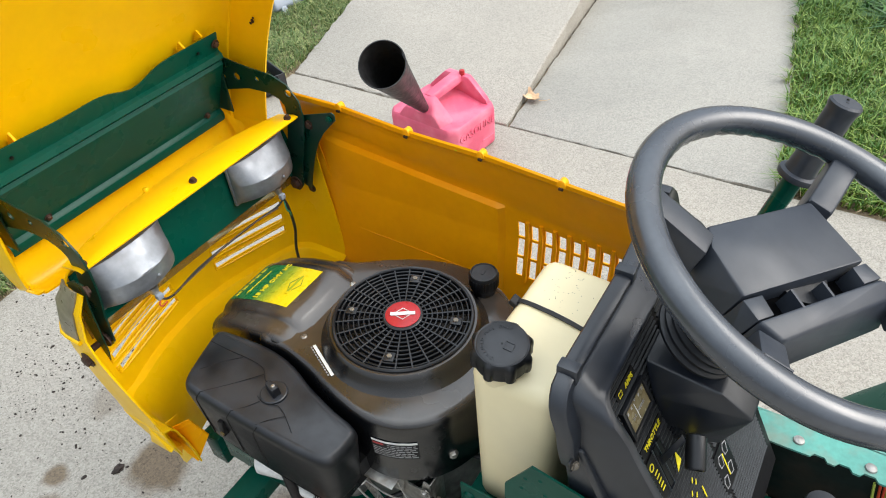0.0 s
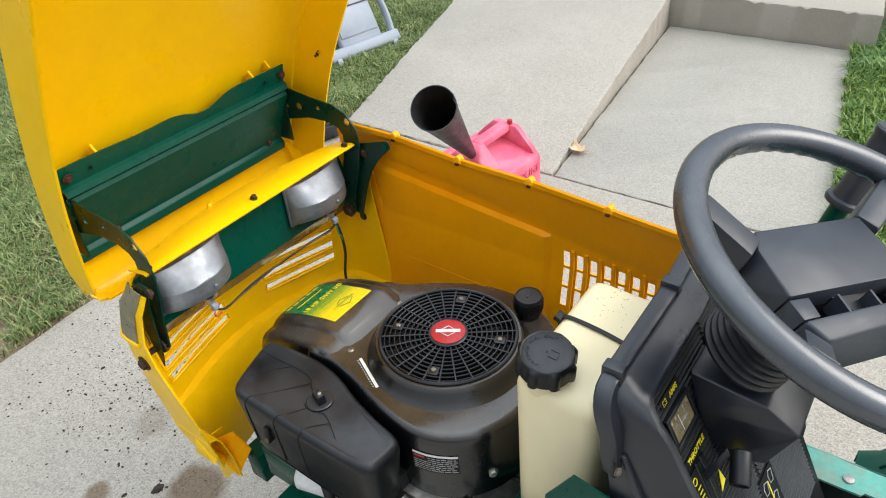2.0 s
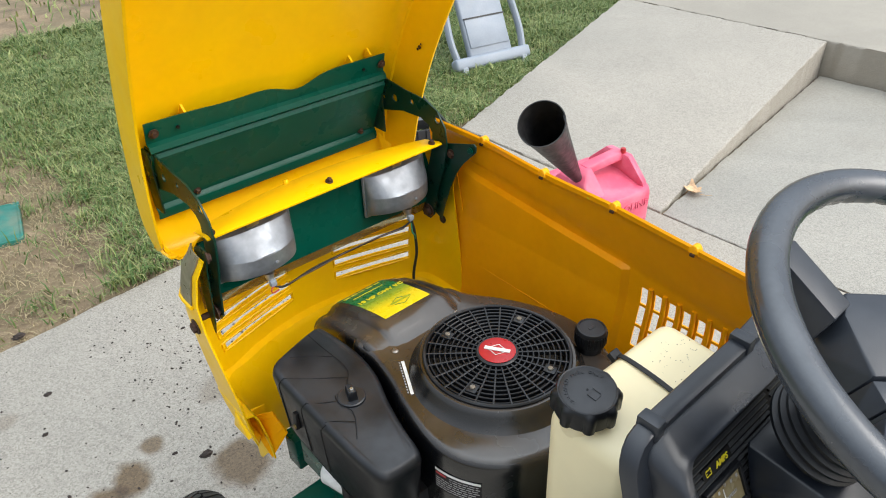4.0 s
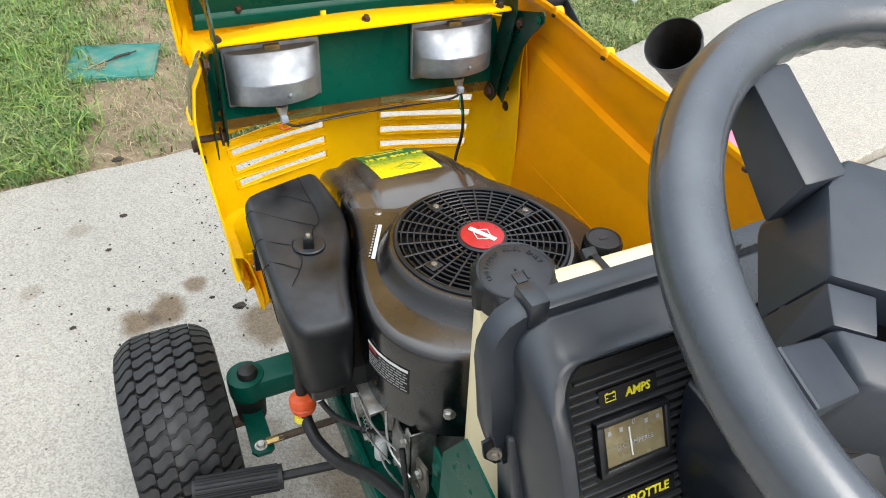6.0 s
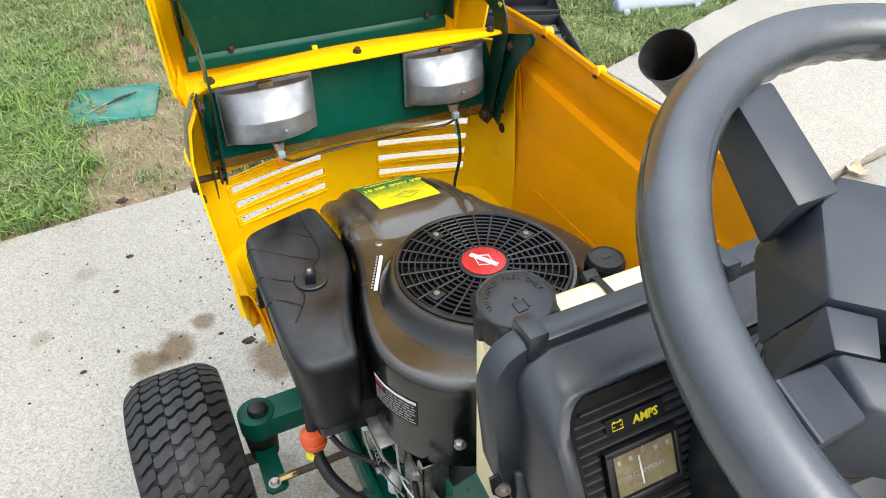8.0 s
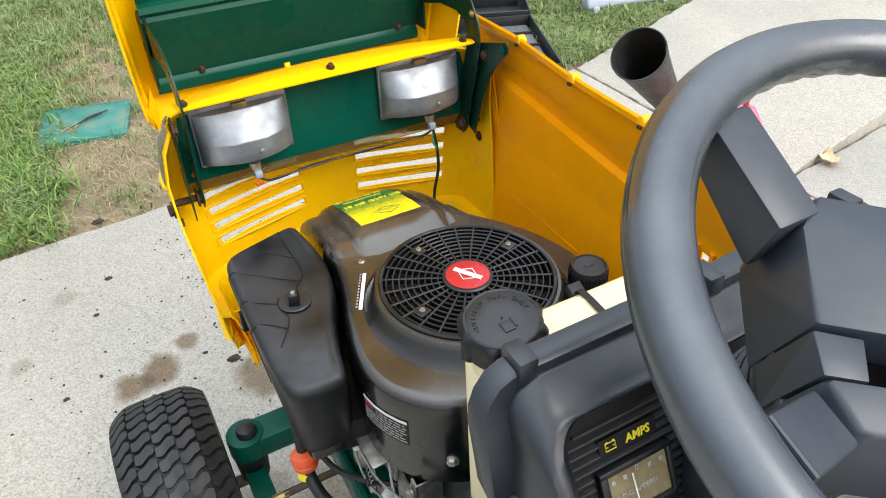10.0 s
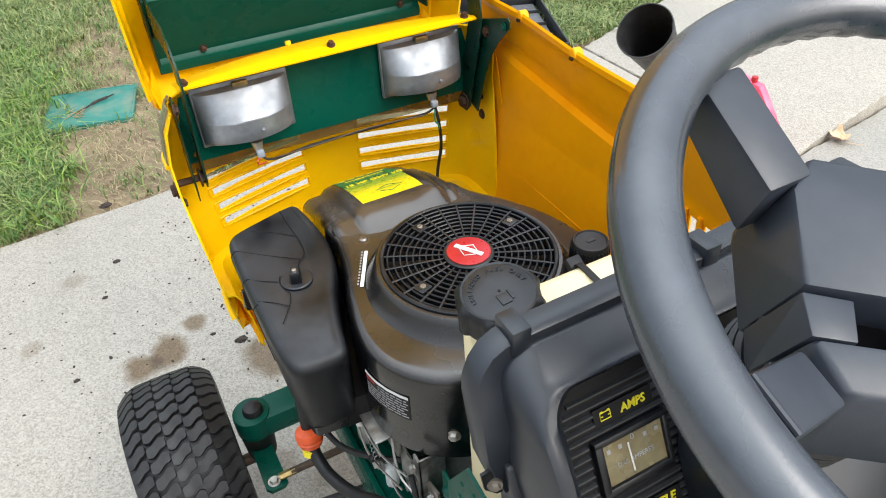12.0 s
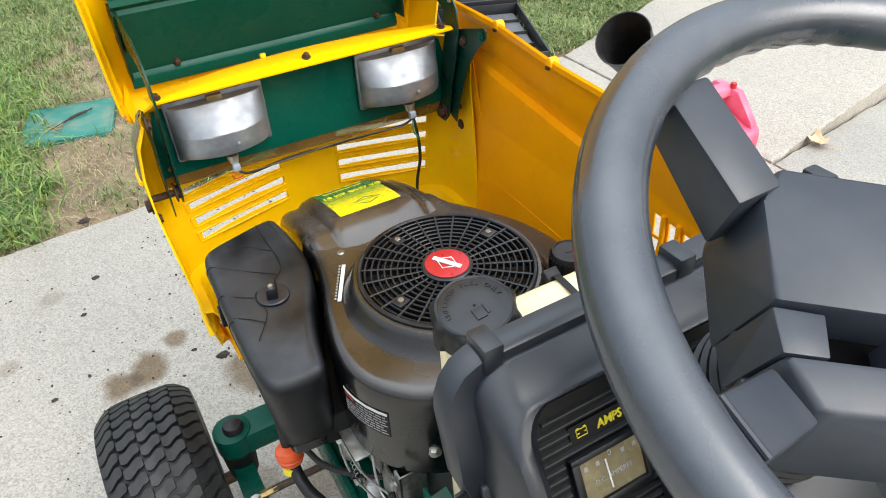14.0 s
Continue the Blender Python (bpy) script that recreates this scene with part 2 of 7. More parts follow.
def concrete(name, base, stains=(), grit=1.0):
    """Broom-worn concrete with exposed sand and pebbles, pits, faint grime, and stains at given places (x, y, radius, strength)."""
    m = material(name, base, 0.85, var=0.0, scale=3, rough_var=0.05)
    n, l = m.node_tree.nodes, m.node_tree.links
    for x in list(n):
        if x.type not in ("BSDF_PRINCIPLED", "OUTPUT_MATERIAL"):
            n.remove(x)
    b = n["Principled BSDF"]
    b.inputs["Specular IOR Level"].default_value = 0.55
    geo = n.new("ShaderNodeNewGeometry")

    def tex(kind, s, d=4.0):
        t = n.new(kind)
        t.inputs["Scale"].default_value = s
        if "Detail" in t.inputs:
            t.inputs["Detail"].default_value = d
        l.new(geo.outputs["Position"], t.inputs["Vector"])
        return t

    def ramp(src, lo, hi, a, c):
        r = n.new("ShaderNodeMapRange")
        for i, v in enumerate((lo, hi, a, c)):
            r.inputs[i + 1].default_value = v
        l.new(src, r.inputs[0])
        return r.outputs[0]

    def mix(kind, fac, a, c):
        x = n.new("ShaderNodeMix")
        x.data_type, x.blend_type = "RGBA", kind
        for sock, val in ((x.inputs[0], fac), (x.inputs[6], a), (x.inputs[7], c)):
            if isinstance(val, (int, float)):
                sock.default_value = val
            elif isinstance(val, tuple):
                sock.default_value = (*val[:3], 1)
            else:
                l.new(val, sock)
        return x.outputs[2]

    def math_node(op, a, c):
        x = n.new("ShaderNodeMath")
        x.operation = op
        for i, val in enumerate((a, c)):
            if isinstance(val, (int, float)):
                x.inputs[i].default_value = val
            else:
                l.new(val, x.inputs[i])
        return x.outputs[0]

    sand = tex("ShaderNodeTexVoronoi", 240).outputs["Color"]
    peb = tex("ShaderNodeTexVoronoi", 65)
    col = mix("MIX", ramp(tex("ShaderNodeTexNoise", 1.6, 6).outputs["Fac"], 0.35, 0.65, 0, 1), base, tuple(c * 0.86 for c in base))
    col = mix("MIX", ramp(tex("ShaderNodeTexNoise", 11, 5).outputs["Fac"], 0.45, 0.7, 0, 0.25), col, tuple(c * 0.75 for c in base))
    sep = n.new("ShaderNodeSeparateColor")
    l.new(sand, sep.inputs[0])
    col = mix("MULTIPLY", ramp(sep.outputs[0], 0.72, 1.0, 0, 0.62 * grit), col, (0.40, 0.38, 0.35))
    col = mix("MIX", ramp(sep.outputs[1], 0.86, 1.0, 0, 0.42 * grit), col, (0.56, 0.52, 0.45))
    sep2 = n.new("ShaderNodeSeparateColor")
    l.new(peb.outputs["Color"], sep2.inputs[0])
    pit = math_node("MULTIPLY", ramp(sep2.outputs[2], 0.87, 0.91, 0, 1), ramp(peb.outputs["Distance"], 0.25, 0.45, 1, 0))
    col = mix("MIX", math_node("MULTIPLY", pit, 0.62 * grit), col, (0.12, 0.105, 0.09))
    warp = tex("ShaderNodeTexNoise", 9, 5).outputs["Fac"]
    for x, y, r, strength in stains:
        d = n.new("ShaderNodeVectorMath")
        d.operation = "DISTANCE"
        d.inputs[1].default_value = (x, y, 0)
        l.new(geo.outputs["Position"], d.inputs[0])
        k = ramp(math_node("ADD", d.outputs["Value"], math_node("MULTIPLY", warp, r * 1.6)), r * 1.45, r * 1.95, strength, 0)
        col = mix("MULTIPLY", k, col, (0.40, 0.29, 0.17))
    l.new(col, b.inputs["Base Color"])
    bp = n.new("ShaderNodeBump")
    bp.inputs["Strength"].default_value, bp.inputs["Distance"].default_value = 0.5, 0.003
    h = math_node("SUBTRACT", tex("ShaderNodeTexNoise", 160, 4).outputs["Fac"], math_node("MULTIPLY", pit, 0.8))
    l.new(h, bp.inputs["Height"])
    l.new(bp.outputs[0], b.inputs["Normal"])
    return m


# last four, under the tractor: brown stain with its shade put in
PAD = concrete("pad_concrete", (0.338, 0.310, 0.264), ((-0.495, 0.880, 0.052, 1.0), (-0.425, 0.903, 0.060, 1.0), (-0.333, 0.972, 0.036, 0.9), (-0.18, 0.745, 0.085, 0.95), (-0.62, 1.35, 0.04, 0.35), (-0.10, 1.05, 0.06, 0.4), (-0.75, 1.1, 0.03, 0.4), (-0.13, 0.34, 0.10, 0.6), (-0.10, 0.20, 0.10, 0.75), (-0.27, 0.40, 0.05, 0.5), (-0.20, 0.02, 0.12, 0.5)), 0.72)
WALK = concrete("walk_concrete", (0.322, 0.308, 0.272), ((3.0, 0.4, 0.10, 0.07),), 0.6)
STEP = concrete("step_concrete", (0.315, 0.285, 0.235), ((3.95, 0.9, 0.12, 0.25),), 0.22)


def grass_material(name, green, dry):
    m = bpy.data.materials.new(name)
    m.use_nodes = True
    n, l = m.node_tree.nodes, m.node_tree.links
    b = n["Principled BSDF"]
    geo = n.new("ShaderNodeNewGeometry")
    r = n.new("ShaderNodeValToRGB")
    r.color_ramp.elements[0].color, r.color_ramp.elements[1].color = (*green, 1), (*dry, 1)
    r.color_ramp.elements[0].position, r.color_ramp.elements[1].position = 0.25, 1.0
    l.new(geo.outputs["Random Per Island"], r.inputs[0])
    l.new(r.outputs[0], b.inputs["Base Color"])
    b.inputs["Roughness"].default_value = 0.55
    b.inputs["Subsurface Weight"].default_value = 0.0
    return m


GRASS = grass_material("grass_blades", (0.060, 0.125, 0.020), (0.30, 0.32, 0.12))
LUSH = grass_material("lush_grass_blades", (0.045, 0.130, 0.010), (0.24, 0.33, 0.06))
WEED = grass_material("dark_weed_leaves", (0.022, 0.080, 0.014), (0.085, 0.19, 0.035))
DRY = grass_material("dry_grass_blades", (0.20, 0.155, 0.080), (0.42, 0.34, 0.19))
SOIL = material("soil_and_thatch", (0.265, 0.195, 0.122), 0.95, var=0.5, scale=5, fine=60, tint=(0.14, 0.12, 0.065), tint_amount=0.6, tint_scale=2.6, bump=1.0, bump_scale=70)
DIRT = material("bare_gravelly_dirt", (0.27, 0.215, 0.175), 0.95, var=0.4, scale=6, fine=90, tint=(0.38, 0.33, 0.29), tint_amount=0.8, tint_scale=40, bump=1.0, bump_scale=60)


# ---- mesh helpers ----
def finish(ob, angle=35):
    me = ob.data
    for p in me.polygons:
        p.use_smooth = True
    me.set_sharp_from_angle(angle=radians(angle))
    return ob


def part(name, bm, mat, parent=None, label="", angle=35):
    """Links a bmesh as one mesh object under a thing or a part."""
    bmesh.ops.recalc_face_normals(bm, faces=bm.faces)
    me = bpy.data.meshes.new(name)
    bm.to_mesh(me)
    bm.free()
    me.materials.append(mat)
    ob = new(name, me)
    ob.parent = parent
    if label:
        tagged(ob, label)
    return finish(ob, angle)


def thing(name, label, category, at=(0, 0, 0), group=""):
    ob = new(name)
    ob.location = at
    ob.empty_display_size = 0.1
    return tagged(ob, label, category, group, "thing")


def join(*bms):
    """Several bmeshes as one."""
    out = bms[0]
    for b in bms[1:]:
        me = bpy.data.meshes.new("tmp")
        b.to_mesh(me)
        b.free()
        out.from_mesh(me)
        bpy.data.meshes.remove(me)
    return out


def moved(bm, m):
    bmesh.ops.transform(bm, matrix=m, verts=bm.verts)
    return bm


def box(x0, x1, y0, y1, z0, z1, r=0.0, seg=2):
    bm = bmesh.new()
    bmesh.ops.create_cube(bm, size=1)
    for v in bm.verts:
        v.co = Vector((x1 if v.co.x > 0 else x0, y1 if v.co.y > 0 else y0, z1 if v.co.z > 0 else z0))
    if r:
        bmesh.ops.bevel(bm, geom=list(bm.edges), offset=r, segments=seg, profile=0.5, affect="EDGES", clamp_overlap=True)
    return bm


def cyl(r, z0, z1, seg=24, r1=None, bevel=0.0):
    prof = [(r, z0), (r if r1 is None else r1, z1)]
    if bevel:
        e = prof[1][0]
        prof = [(r - bevel, z0), (r, z0 + bevel), (e, z1 - bevel), (e - bevel * 0.3, z1 - bevel * 0.3), (e - bevel, z1)]
    return lathe(prof, seg)


def lathe(profile, seg=32, cap=True, closed=False):
    """A profile of (radius, height) turned about z."""
    bm = bmesh.new()
    rings = [[bm.verts.new((r * math.cos(2 * math.pi * i / seg), r * math.sin(2 * math.pi * i / seg), z)) for i in range(seg)] for r, z in profile]
    pairs = list(zip(rings, rings[1:])) + ([(rings[-1], rings[0])] if closed else [])
    for a, b in pairs:
        for i in range(seg):
            bm.faces.new((a[i], a[(i + 1) % seg], b[(i + 1) % seg], b[i]))
    if cap and not closed:
        bm.faces.new(rings[0])
        bm.faces.new(rings[-1])
    return bm


def loft(rings, closed=True, cap=True):
    """Skin through rings of equal counts of points."""
    bm = bmesh.new()
    vs = [[bm.verts.new(p) for p in r] for r in rings]
    n = len(vs[0])
    for a, b in zip(vs, vs[1:]):
        for i in range(n if closed else n - 1):
            bm.faces.new((a[i], a[(i + 1) % n], b[(i + 1) % n], b[i]))
    if cap and closed:
        bm.faces.new(vs[0])
        bm.faces.new(vs[-1])
    return bm


def smooth_path(points, steps=8, closed=False):
    """A Catmull-Rom curve through points."""
    p = [Vector(q) for q in points]
    n, out = len(p), []
    for i in range(n if closed else n - 1):
        a, b, c, d = (p[(i + k) % n] if closed else p[max(0, min(n - 1, i + k))] for k in (-1, 0, 1, 2))
        for s in range(steps):
            t = s / steps
            out.append(0.5 * ((2 * b) + (c - a) * t + (2 * a - 5 * b + 4 * c - d) * t * t + (3 * b - a - 3 * c + d) * t ** 3))
    if not closed:
        out.append(p[-1])
    return out


def tube(path, r, seg=10, closed=False, cap=True):
    """A round tube along a path; r is one radius or one for each point."""
    path = [Vector(p) for p in path]
    n = len(path)
    rad = [r] * n if isinstance(r, (int, float)) else list(r)
    rings, side = [], None
    for i, p in enumerate(path):
        t = (path[(i + 1) % n] - path[i - 1]) if closed else (path[min(n - 1, i + 1)] - path[max(0, i - 1)])
        t.normalize()
        if side is None:
            side = t.orthogonal().normalized()
        side = (side - t * side.dot(t)).normalized()
        up = t.cross(side)
        rings.append([p + rad[i] * (math.cos(2 * math.pi * k / seg) * side + math.sin(2 * math.pi * k / seg) * up) for k in range(seg)])
    if closed:
        rings.append(rings[0])
        bm = loft(rings, cap=False)
        bmesh.ops.remove_doubles(bm, verts=bm.verts, dist=1e-6)
        return bm
    return loft(rings, cap=cap)


def plate(outer, thick, place, holes=()):
    """A flat sheet with holes: 2D outlines, put into space by place(a, b, depth)."""
    bm = bmesh.new()
    for loop in (outer, *holes):
        vs = [bm.verts.new(place(a, b, 0)) for a, b in loop]
        for i in range(len(vs)):
            bm.edges.new((vs[i], vs[(i + 1) % len(vs)]))
    bmesh.ops.triangle_fill(bm, use_beauty=True, edges=list(bm.edges))
    shift = Vector(place(0, 0, thick)) - Vector(place(0, 0, 0))
    ret = bmesh.ops.extrude_face_region(bm, geom=list(bm.faces))
    bmesh.ops.translate(bm, vec=shift, verts=[v for v in ret["geom"] if isinstance(v, bmesh.types.BMVert)])
    return bm


def ring2(cx, cy, r, seg=12):
    return [(cx + r * math.cos(2 * math.pi * i / seg), cy + r * math.sin(2 * math.pi * i / seg)) for i in range(seg)]


def grid_sheet(us, vs, point, skip=lambda i, j: False):
    """An open sheet over two rows of parameters, with cells left out where skip says so."""
    bm = bmesh.new()
    g = [[bm.verts.new(point(u, v)) for v in vs] for u in us]
    for i in range(len(us) - 1):
        for j in range(len(vs) - 1):
            if not skip(i, j):
                bm.faces.new((g[i][j], g[i + 1][j], g[i + 1][j + 1], g[i][j + 1]))
    bmesh.ops.delete(bm, geom=[v for v in bm.verts if not v.link_faces], context="VERTS")
    return bm


def thicken(bm, t):
    bmesh.ops.recalc_face_normals(bm, faces=bm.faces)
    bmesh.ops.solidify(bm, geom=list(bm.faces), thickness=t)
    return bm


def hull(points, r=0.0):
    bm = bmesh.new()
    for p in points:
        bm.verts.new(p)
    bmesh.ops.convex_hull(bm, input=bm.verts)
    bmesh.ops.dissolve_limit(bm, angle_limit=0.02, verts=bm.verts, edges=bm.edges)
    if r:
        bmesh.ops.bevel(bm, geom=list(bm.edges), offset=r, segments=2, profile=0.5, affect="EDGES", clamp_overlap=True)
    return bm


def axis_to(p, direction, spin=0.0):
    """A pose at p whose z looks along direction."""
    return Matrix.Translation(p) @ Vector(direction).to_track_quat("Z", "Y").to_matrix().to_4x4() @ Matrix.Rotation(spin, 4, "Z")


def hex_bolt(p, direction, r=0.007, h=0.006, washer=True):
    bm = lathe([(r, 0), (r, h * 0.8), (r * 0.85, h)], 6)
    if washer:
        bm = join(bm, cyl(r * 1.45, -0.001, 0.0015, 16))
    return moved(bm, axis_to(p, direction))


def lettering(name, text, size, m, mat, parent, depth=0.0004, align="CENTER", shear=0.0, bold=0.0):
    """Raised letters in the built-in font, as a mesh."""
    cu = bpy.data.curves.new("letters", "FONT")
    cu.body, cu.size, cu.extrude, cu.align_x, cu.align_y, cu.shear, cu.resolution_u = text, size, depth, align, "CENTER", shear, 2
    cu.offset = bold
    tmp = bpy.data.objects.new("letters", cu)
    scene.collection.objects.link(tmp)
    bpy.context.view_layer.update()
    me = bpy.data.meshes.new_from_object(tmp.evaluated_get(bpy.context.evaluated_depsgraph_get()))
    bpy.data.objects.remove(tmp)
    me.transform(m)
    me.name = name
    me.materials.clear()
    me.materials.append(mat)
    ob = new(name, me)
    ob.parent = parent
    return ob


def basis(origin, right, up):
    """A pose whose x runs along right and whose y runs along up."""
    x = Vector(right).normalized()
    z = x.cross(Vector(up)).normalized()
    y = z.cross(x)
    return Matrix(((x.x, y.x, z.x, origin[0]), (x.y, y.y, z.y, origin[1]), (x.z, y.z, z.z, origin[2]), (0, 0, 0, 1)))


# ---- ground, paving and step ----
def pad_front(x):
    return 1.77 + 0.107 * x


def poly_slab(name, outline, z0, z1, mat, label, bevel=0.008):
    bm = bmesh.new()
    path = []
    for (xa, ya), (xb, yb) in zip(outline, outline[1:] + outline[:1]):
        long_side = math.hypot(xb - xa, yb - ya)
        count = max(1, min(90, int(long_side / 0.035)))
        for i in range(count):
            t = i / count
            px, py = xa + (xb - xa) * t, ya + (yb - ya) * t
            chip = 0.0 if i == 0 else 0.0032 * noise.noise(Vector((px * 14, py * 14, 1))) + 0.0022 * noise.noise(Vector((px * 45, py * 45, 2)))
            path.append((px - (yb - ya) / long_side * chip, py + (xb - xa) / long_side * chip))
    vs = [bm.verts.new((x, y, z0)) for x, y in path]
    f = bm.faces.new(vs)
    ret = bmesh.ops.extrude_face_region(bm, geom=[f])
    top = {v for v in ret["geom"] if isinstance(v, bmesh.types.BMVert)}
    for v in top:
        v.co.z = z1(v.co.x, v.co.y) if callable(z1) else z1
    bmesh.ops.bevel(bm, geom=[e for e in bm.edges if e.verts[0] in top and e.verts[1] in top], offset=bevel, segments=2, profile=0.5, affect="EDGES")
    ob = part(name, bm, mat)
    return tagged(ob, label, "paving", kind="structure")


bm = bmesh.new()
bmesh.ops.create_grid(bm, x_segments=60, y_segments=60, size=1)
for v in bm.verts:
    x, y = v.co.x, v.co.y
    v.co = Vector((math.copysign(abs(x) ** 3, x) * 400 + x * 6 + 1, math.copysign(abs(y) ** 3, y) * 400 + y * 6 + 1, -0.02))
    if -4 < v.co.x < 8 and -4 < v.co.y < 9:
        v.co.z += 0.012 * noise.noise(v.co * 1.3)
tagged(part("ground", bm, SOIL), "soil and thatch under patchy lawn", "ground", kind="structure")

poly_slab("pavement_pad", [(-6, pad_front(-6)), (-6, -7), (1.728, -7), (1.728, 1.925)], -0.12, 0.0, PAD, "worn concrete pad with exposed aggregate and oil stains")
WALK_DIR = Vector((0.9925, 0.122, 0))
poly_slab("pavement_walk", [(1.742, -0.405), (3.765, -0.115), (3.765, 0.952), (1.742, 0.700)], -0.12, 0.0, WALK, "smooth grey concrete walkway slab")


def ramp_z(x, y):
    return max(0.002, 0.205 * (x - 1.74) / (3.765 - 1.74)) if x < 3.775 else 0.205


poly_slab("pavement_ramp", [(1.742, 0.711), (3.765, 0.964), (3.765, 2.40), (1.742, 1.925)], -0.12, ramp_z, PAD, "sloping rough concrete ramp slab beside the walkway", 0.012)
poly_slab("pavement_step", [(3.779, -0.21), (7.5, 0.25), (7.5, 2.9), (3.779, 2.41)], -0.12, 0.205, STEP, "raised concrete landing with a chipped front face", 0.014)
bm = bmesh.new()
vs = [bm.verts.new(p) for p in ((2.95, -0.80, -0.004), (9.0, -0.60, -0.004), (11.0, -3.4, -0.004), (2.9, -2.2, -0.004))]
bm.faces.new(vs)
bmesh.ops.subdivide_edges(bm, edges=bm.edges, cuts=12, use_grid_fill=True)
for v in bm.verts:
    v.co.z += 0.012 * noise.noise(v.co * 3)
tagged(part("ground_dirt", bm, DIRT), "bare gravelly dirt patch", "dirt", kind="structure")


def blades(name, mat, count, region, density, height, lean, width, seed, label, base=-0.012):
    """Grass: curved, tapered blades scattered over a region as one mesh."""
    rng = np.random.default_rng(seed)
    x0, x1, y0, y1 = region
    xs, ys = rng.uniform(x0, x1, count), rng.uniform(y0, y1, count)
    keep = np.array([rng.random() < density(x, y) for x, y in zip(xs, ys)])
    xs, ys = xs[keep], ys[keep]
    k = len(xs)
    clump = np.array([max(0.25, 0.95 + 0.55 * noise.noise(Vector((x * 3.1, y * 3.1, seed))) + 0.45 * noise.noise(Vector((x * 11, y * 11, seed)))) for x, y in zip(xs, ys)])
    hgt = height * clump * rng.uniform(0.5, 1.25, k)
    ang, bend = rng.uniform(0, 2 * np.pi, k), lean * rng.uniform(0.3, 1.4, k)
    face = ang + np.pi / 2 + rng.uniform(-0.6, 0.6, k)
    w = width * rng.uniform(0.6, 1.3, k)
    pts = np.zeros((k, 5, 3))
    for row, (f, out) in enumerate(((0.0, 0.0), (0.55, 0.28), (1.0, 1.0))):
        cx, cy, cz = xs + np.cos(ang) * hgt * bend * out, ys + np.sin(ang) * hgt * bend * out, base + hgt * f * (1 - 0.35 * bend * out)
        wf = (w, w * 0.8, 0)[row]
        if row < 2:
            for s, col in ((-0.5, 2 * row), (0.5, 2 * row + 1)):
                pts[:, col] = np.stack((cx + np.cos(face) * wf * s, cy + np.sin(face) * wf * s, cz), 1)
        else:
            pts[:, 4] = np.stack((cx, cy, cz), 1)
    idx = np.arange(k)[:, None] * 5
    faces = np.concatenate((idx + np.array([0, 1, 3]), idx + np.array([0, 3, 2]), idx + np.array([2, 3, 4])))
    me = bpy.data.meshes.new(name)
    me.from_pydata(pts.reshape(-1, 3).tolist(), [], faces.tolist())
    me.materials.append(mat)
    return tagged(new(name, me), label, "grass", kind="stuff")


def fade(a, b, t):
    return max(0.0, min(1.0, (t - a) / (b - a)))


def lawn_front(x, y):
    edge = y - pad_front(x)
    if edge < 0.0 or (x > 1.73 and y < 1.925 + 0.235 * (x - 1.742)):
        return 0.0
    patch = 0.5 + 0.5 * noise.noise(Vector((x * 1.4 + 5, y * 1.4, 0)))
    bare = 0.75 * math.exp(-((x + 0.30) ** 2 / 0.06 + (y - 1.98) ** 2 / 0.10)) + 0.55 * math.exp(-((x + 0.40) ** 2 / 0.05 + (y - 2.30) ** 2 / 0.05)) + 0.6 * math.exp(-((x + 0.30) ** 2 / 0.05 + (y - 3.35) ** 2 / 0.30)) + 0.8 * math.exp(-((x + 0.50) ** 2 / 0.006 + (y - 1.82) ** 2 / 0.03)) + 0.5 * math.exp(-((x + 0.12) ** 2 / 0.03 + (y - 2.6) ** 2 / 0.3))
    bare *= 1.15 + 0.9 * noise.noise(Vector((x * 7, y * 7, 4))) + 0.5 * noise.noise(Vector((x * 21, y * 21, 8)))
    lid = 1.0 if -0.62 < x < -0.22 and 2.42 < y < 2.80 else 0.0
    return max(0.0, (0.30 + 1.15 * patch) * (1 + 0.6 * fade(-0.45, -0.85, x)) * (1 - 0.97 * min(1, 1.6 * bare)) * (1 - lid))


def lush_front(x, y):
    """Longer, greener tufts at the left end of the front lawn, ragged towards the bare patch."""
    ragged = 0.14 * noise.noise(Vector((x * 5, y * 5, 3)))
    if y < pad_front(x) + 0.02:
        return 0.0
    return fade(-0.50, -0.72, x + ragged) * (0.7 + 0.5 * noise.noise(Vector((x * 6, y * 6, 12))))


def dry_front(x, y):
    if y < pad_front(x) - 0.02 or (x > 1.73 and y < 1.925 + 0.235 * (x - 1.742)) or (-0.62 < x < -0.23 and 2.42 < y < 2.79):
        return 0.0
    bare = math.exp(-((x + 0.30) ** 2 / 0.12 + (y - 2.10) ** 2 / 0.14))
    return 0.38 + 0.4 * noise.noise(Vector((x * 2, y * 2, 9))) - 0.06 * bare + 0.4 * max(0.0, noise.noise(Vector((x * 6, y * 6, 2))))


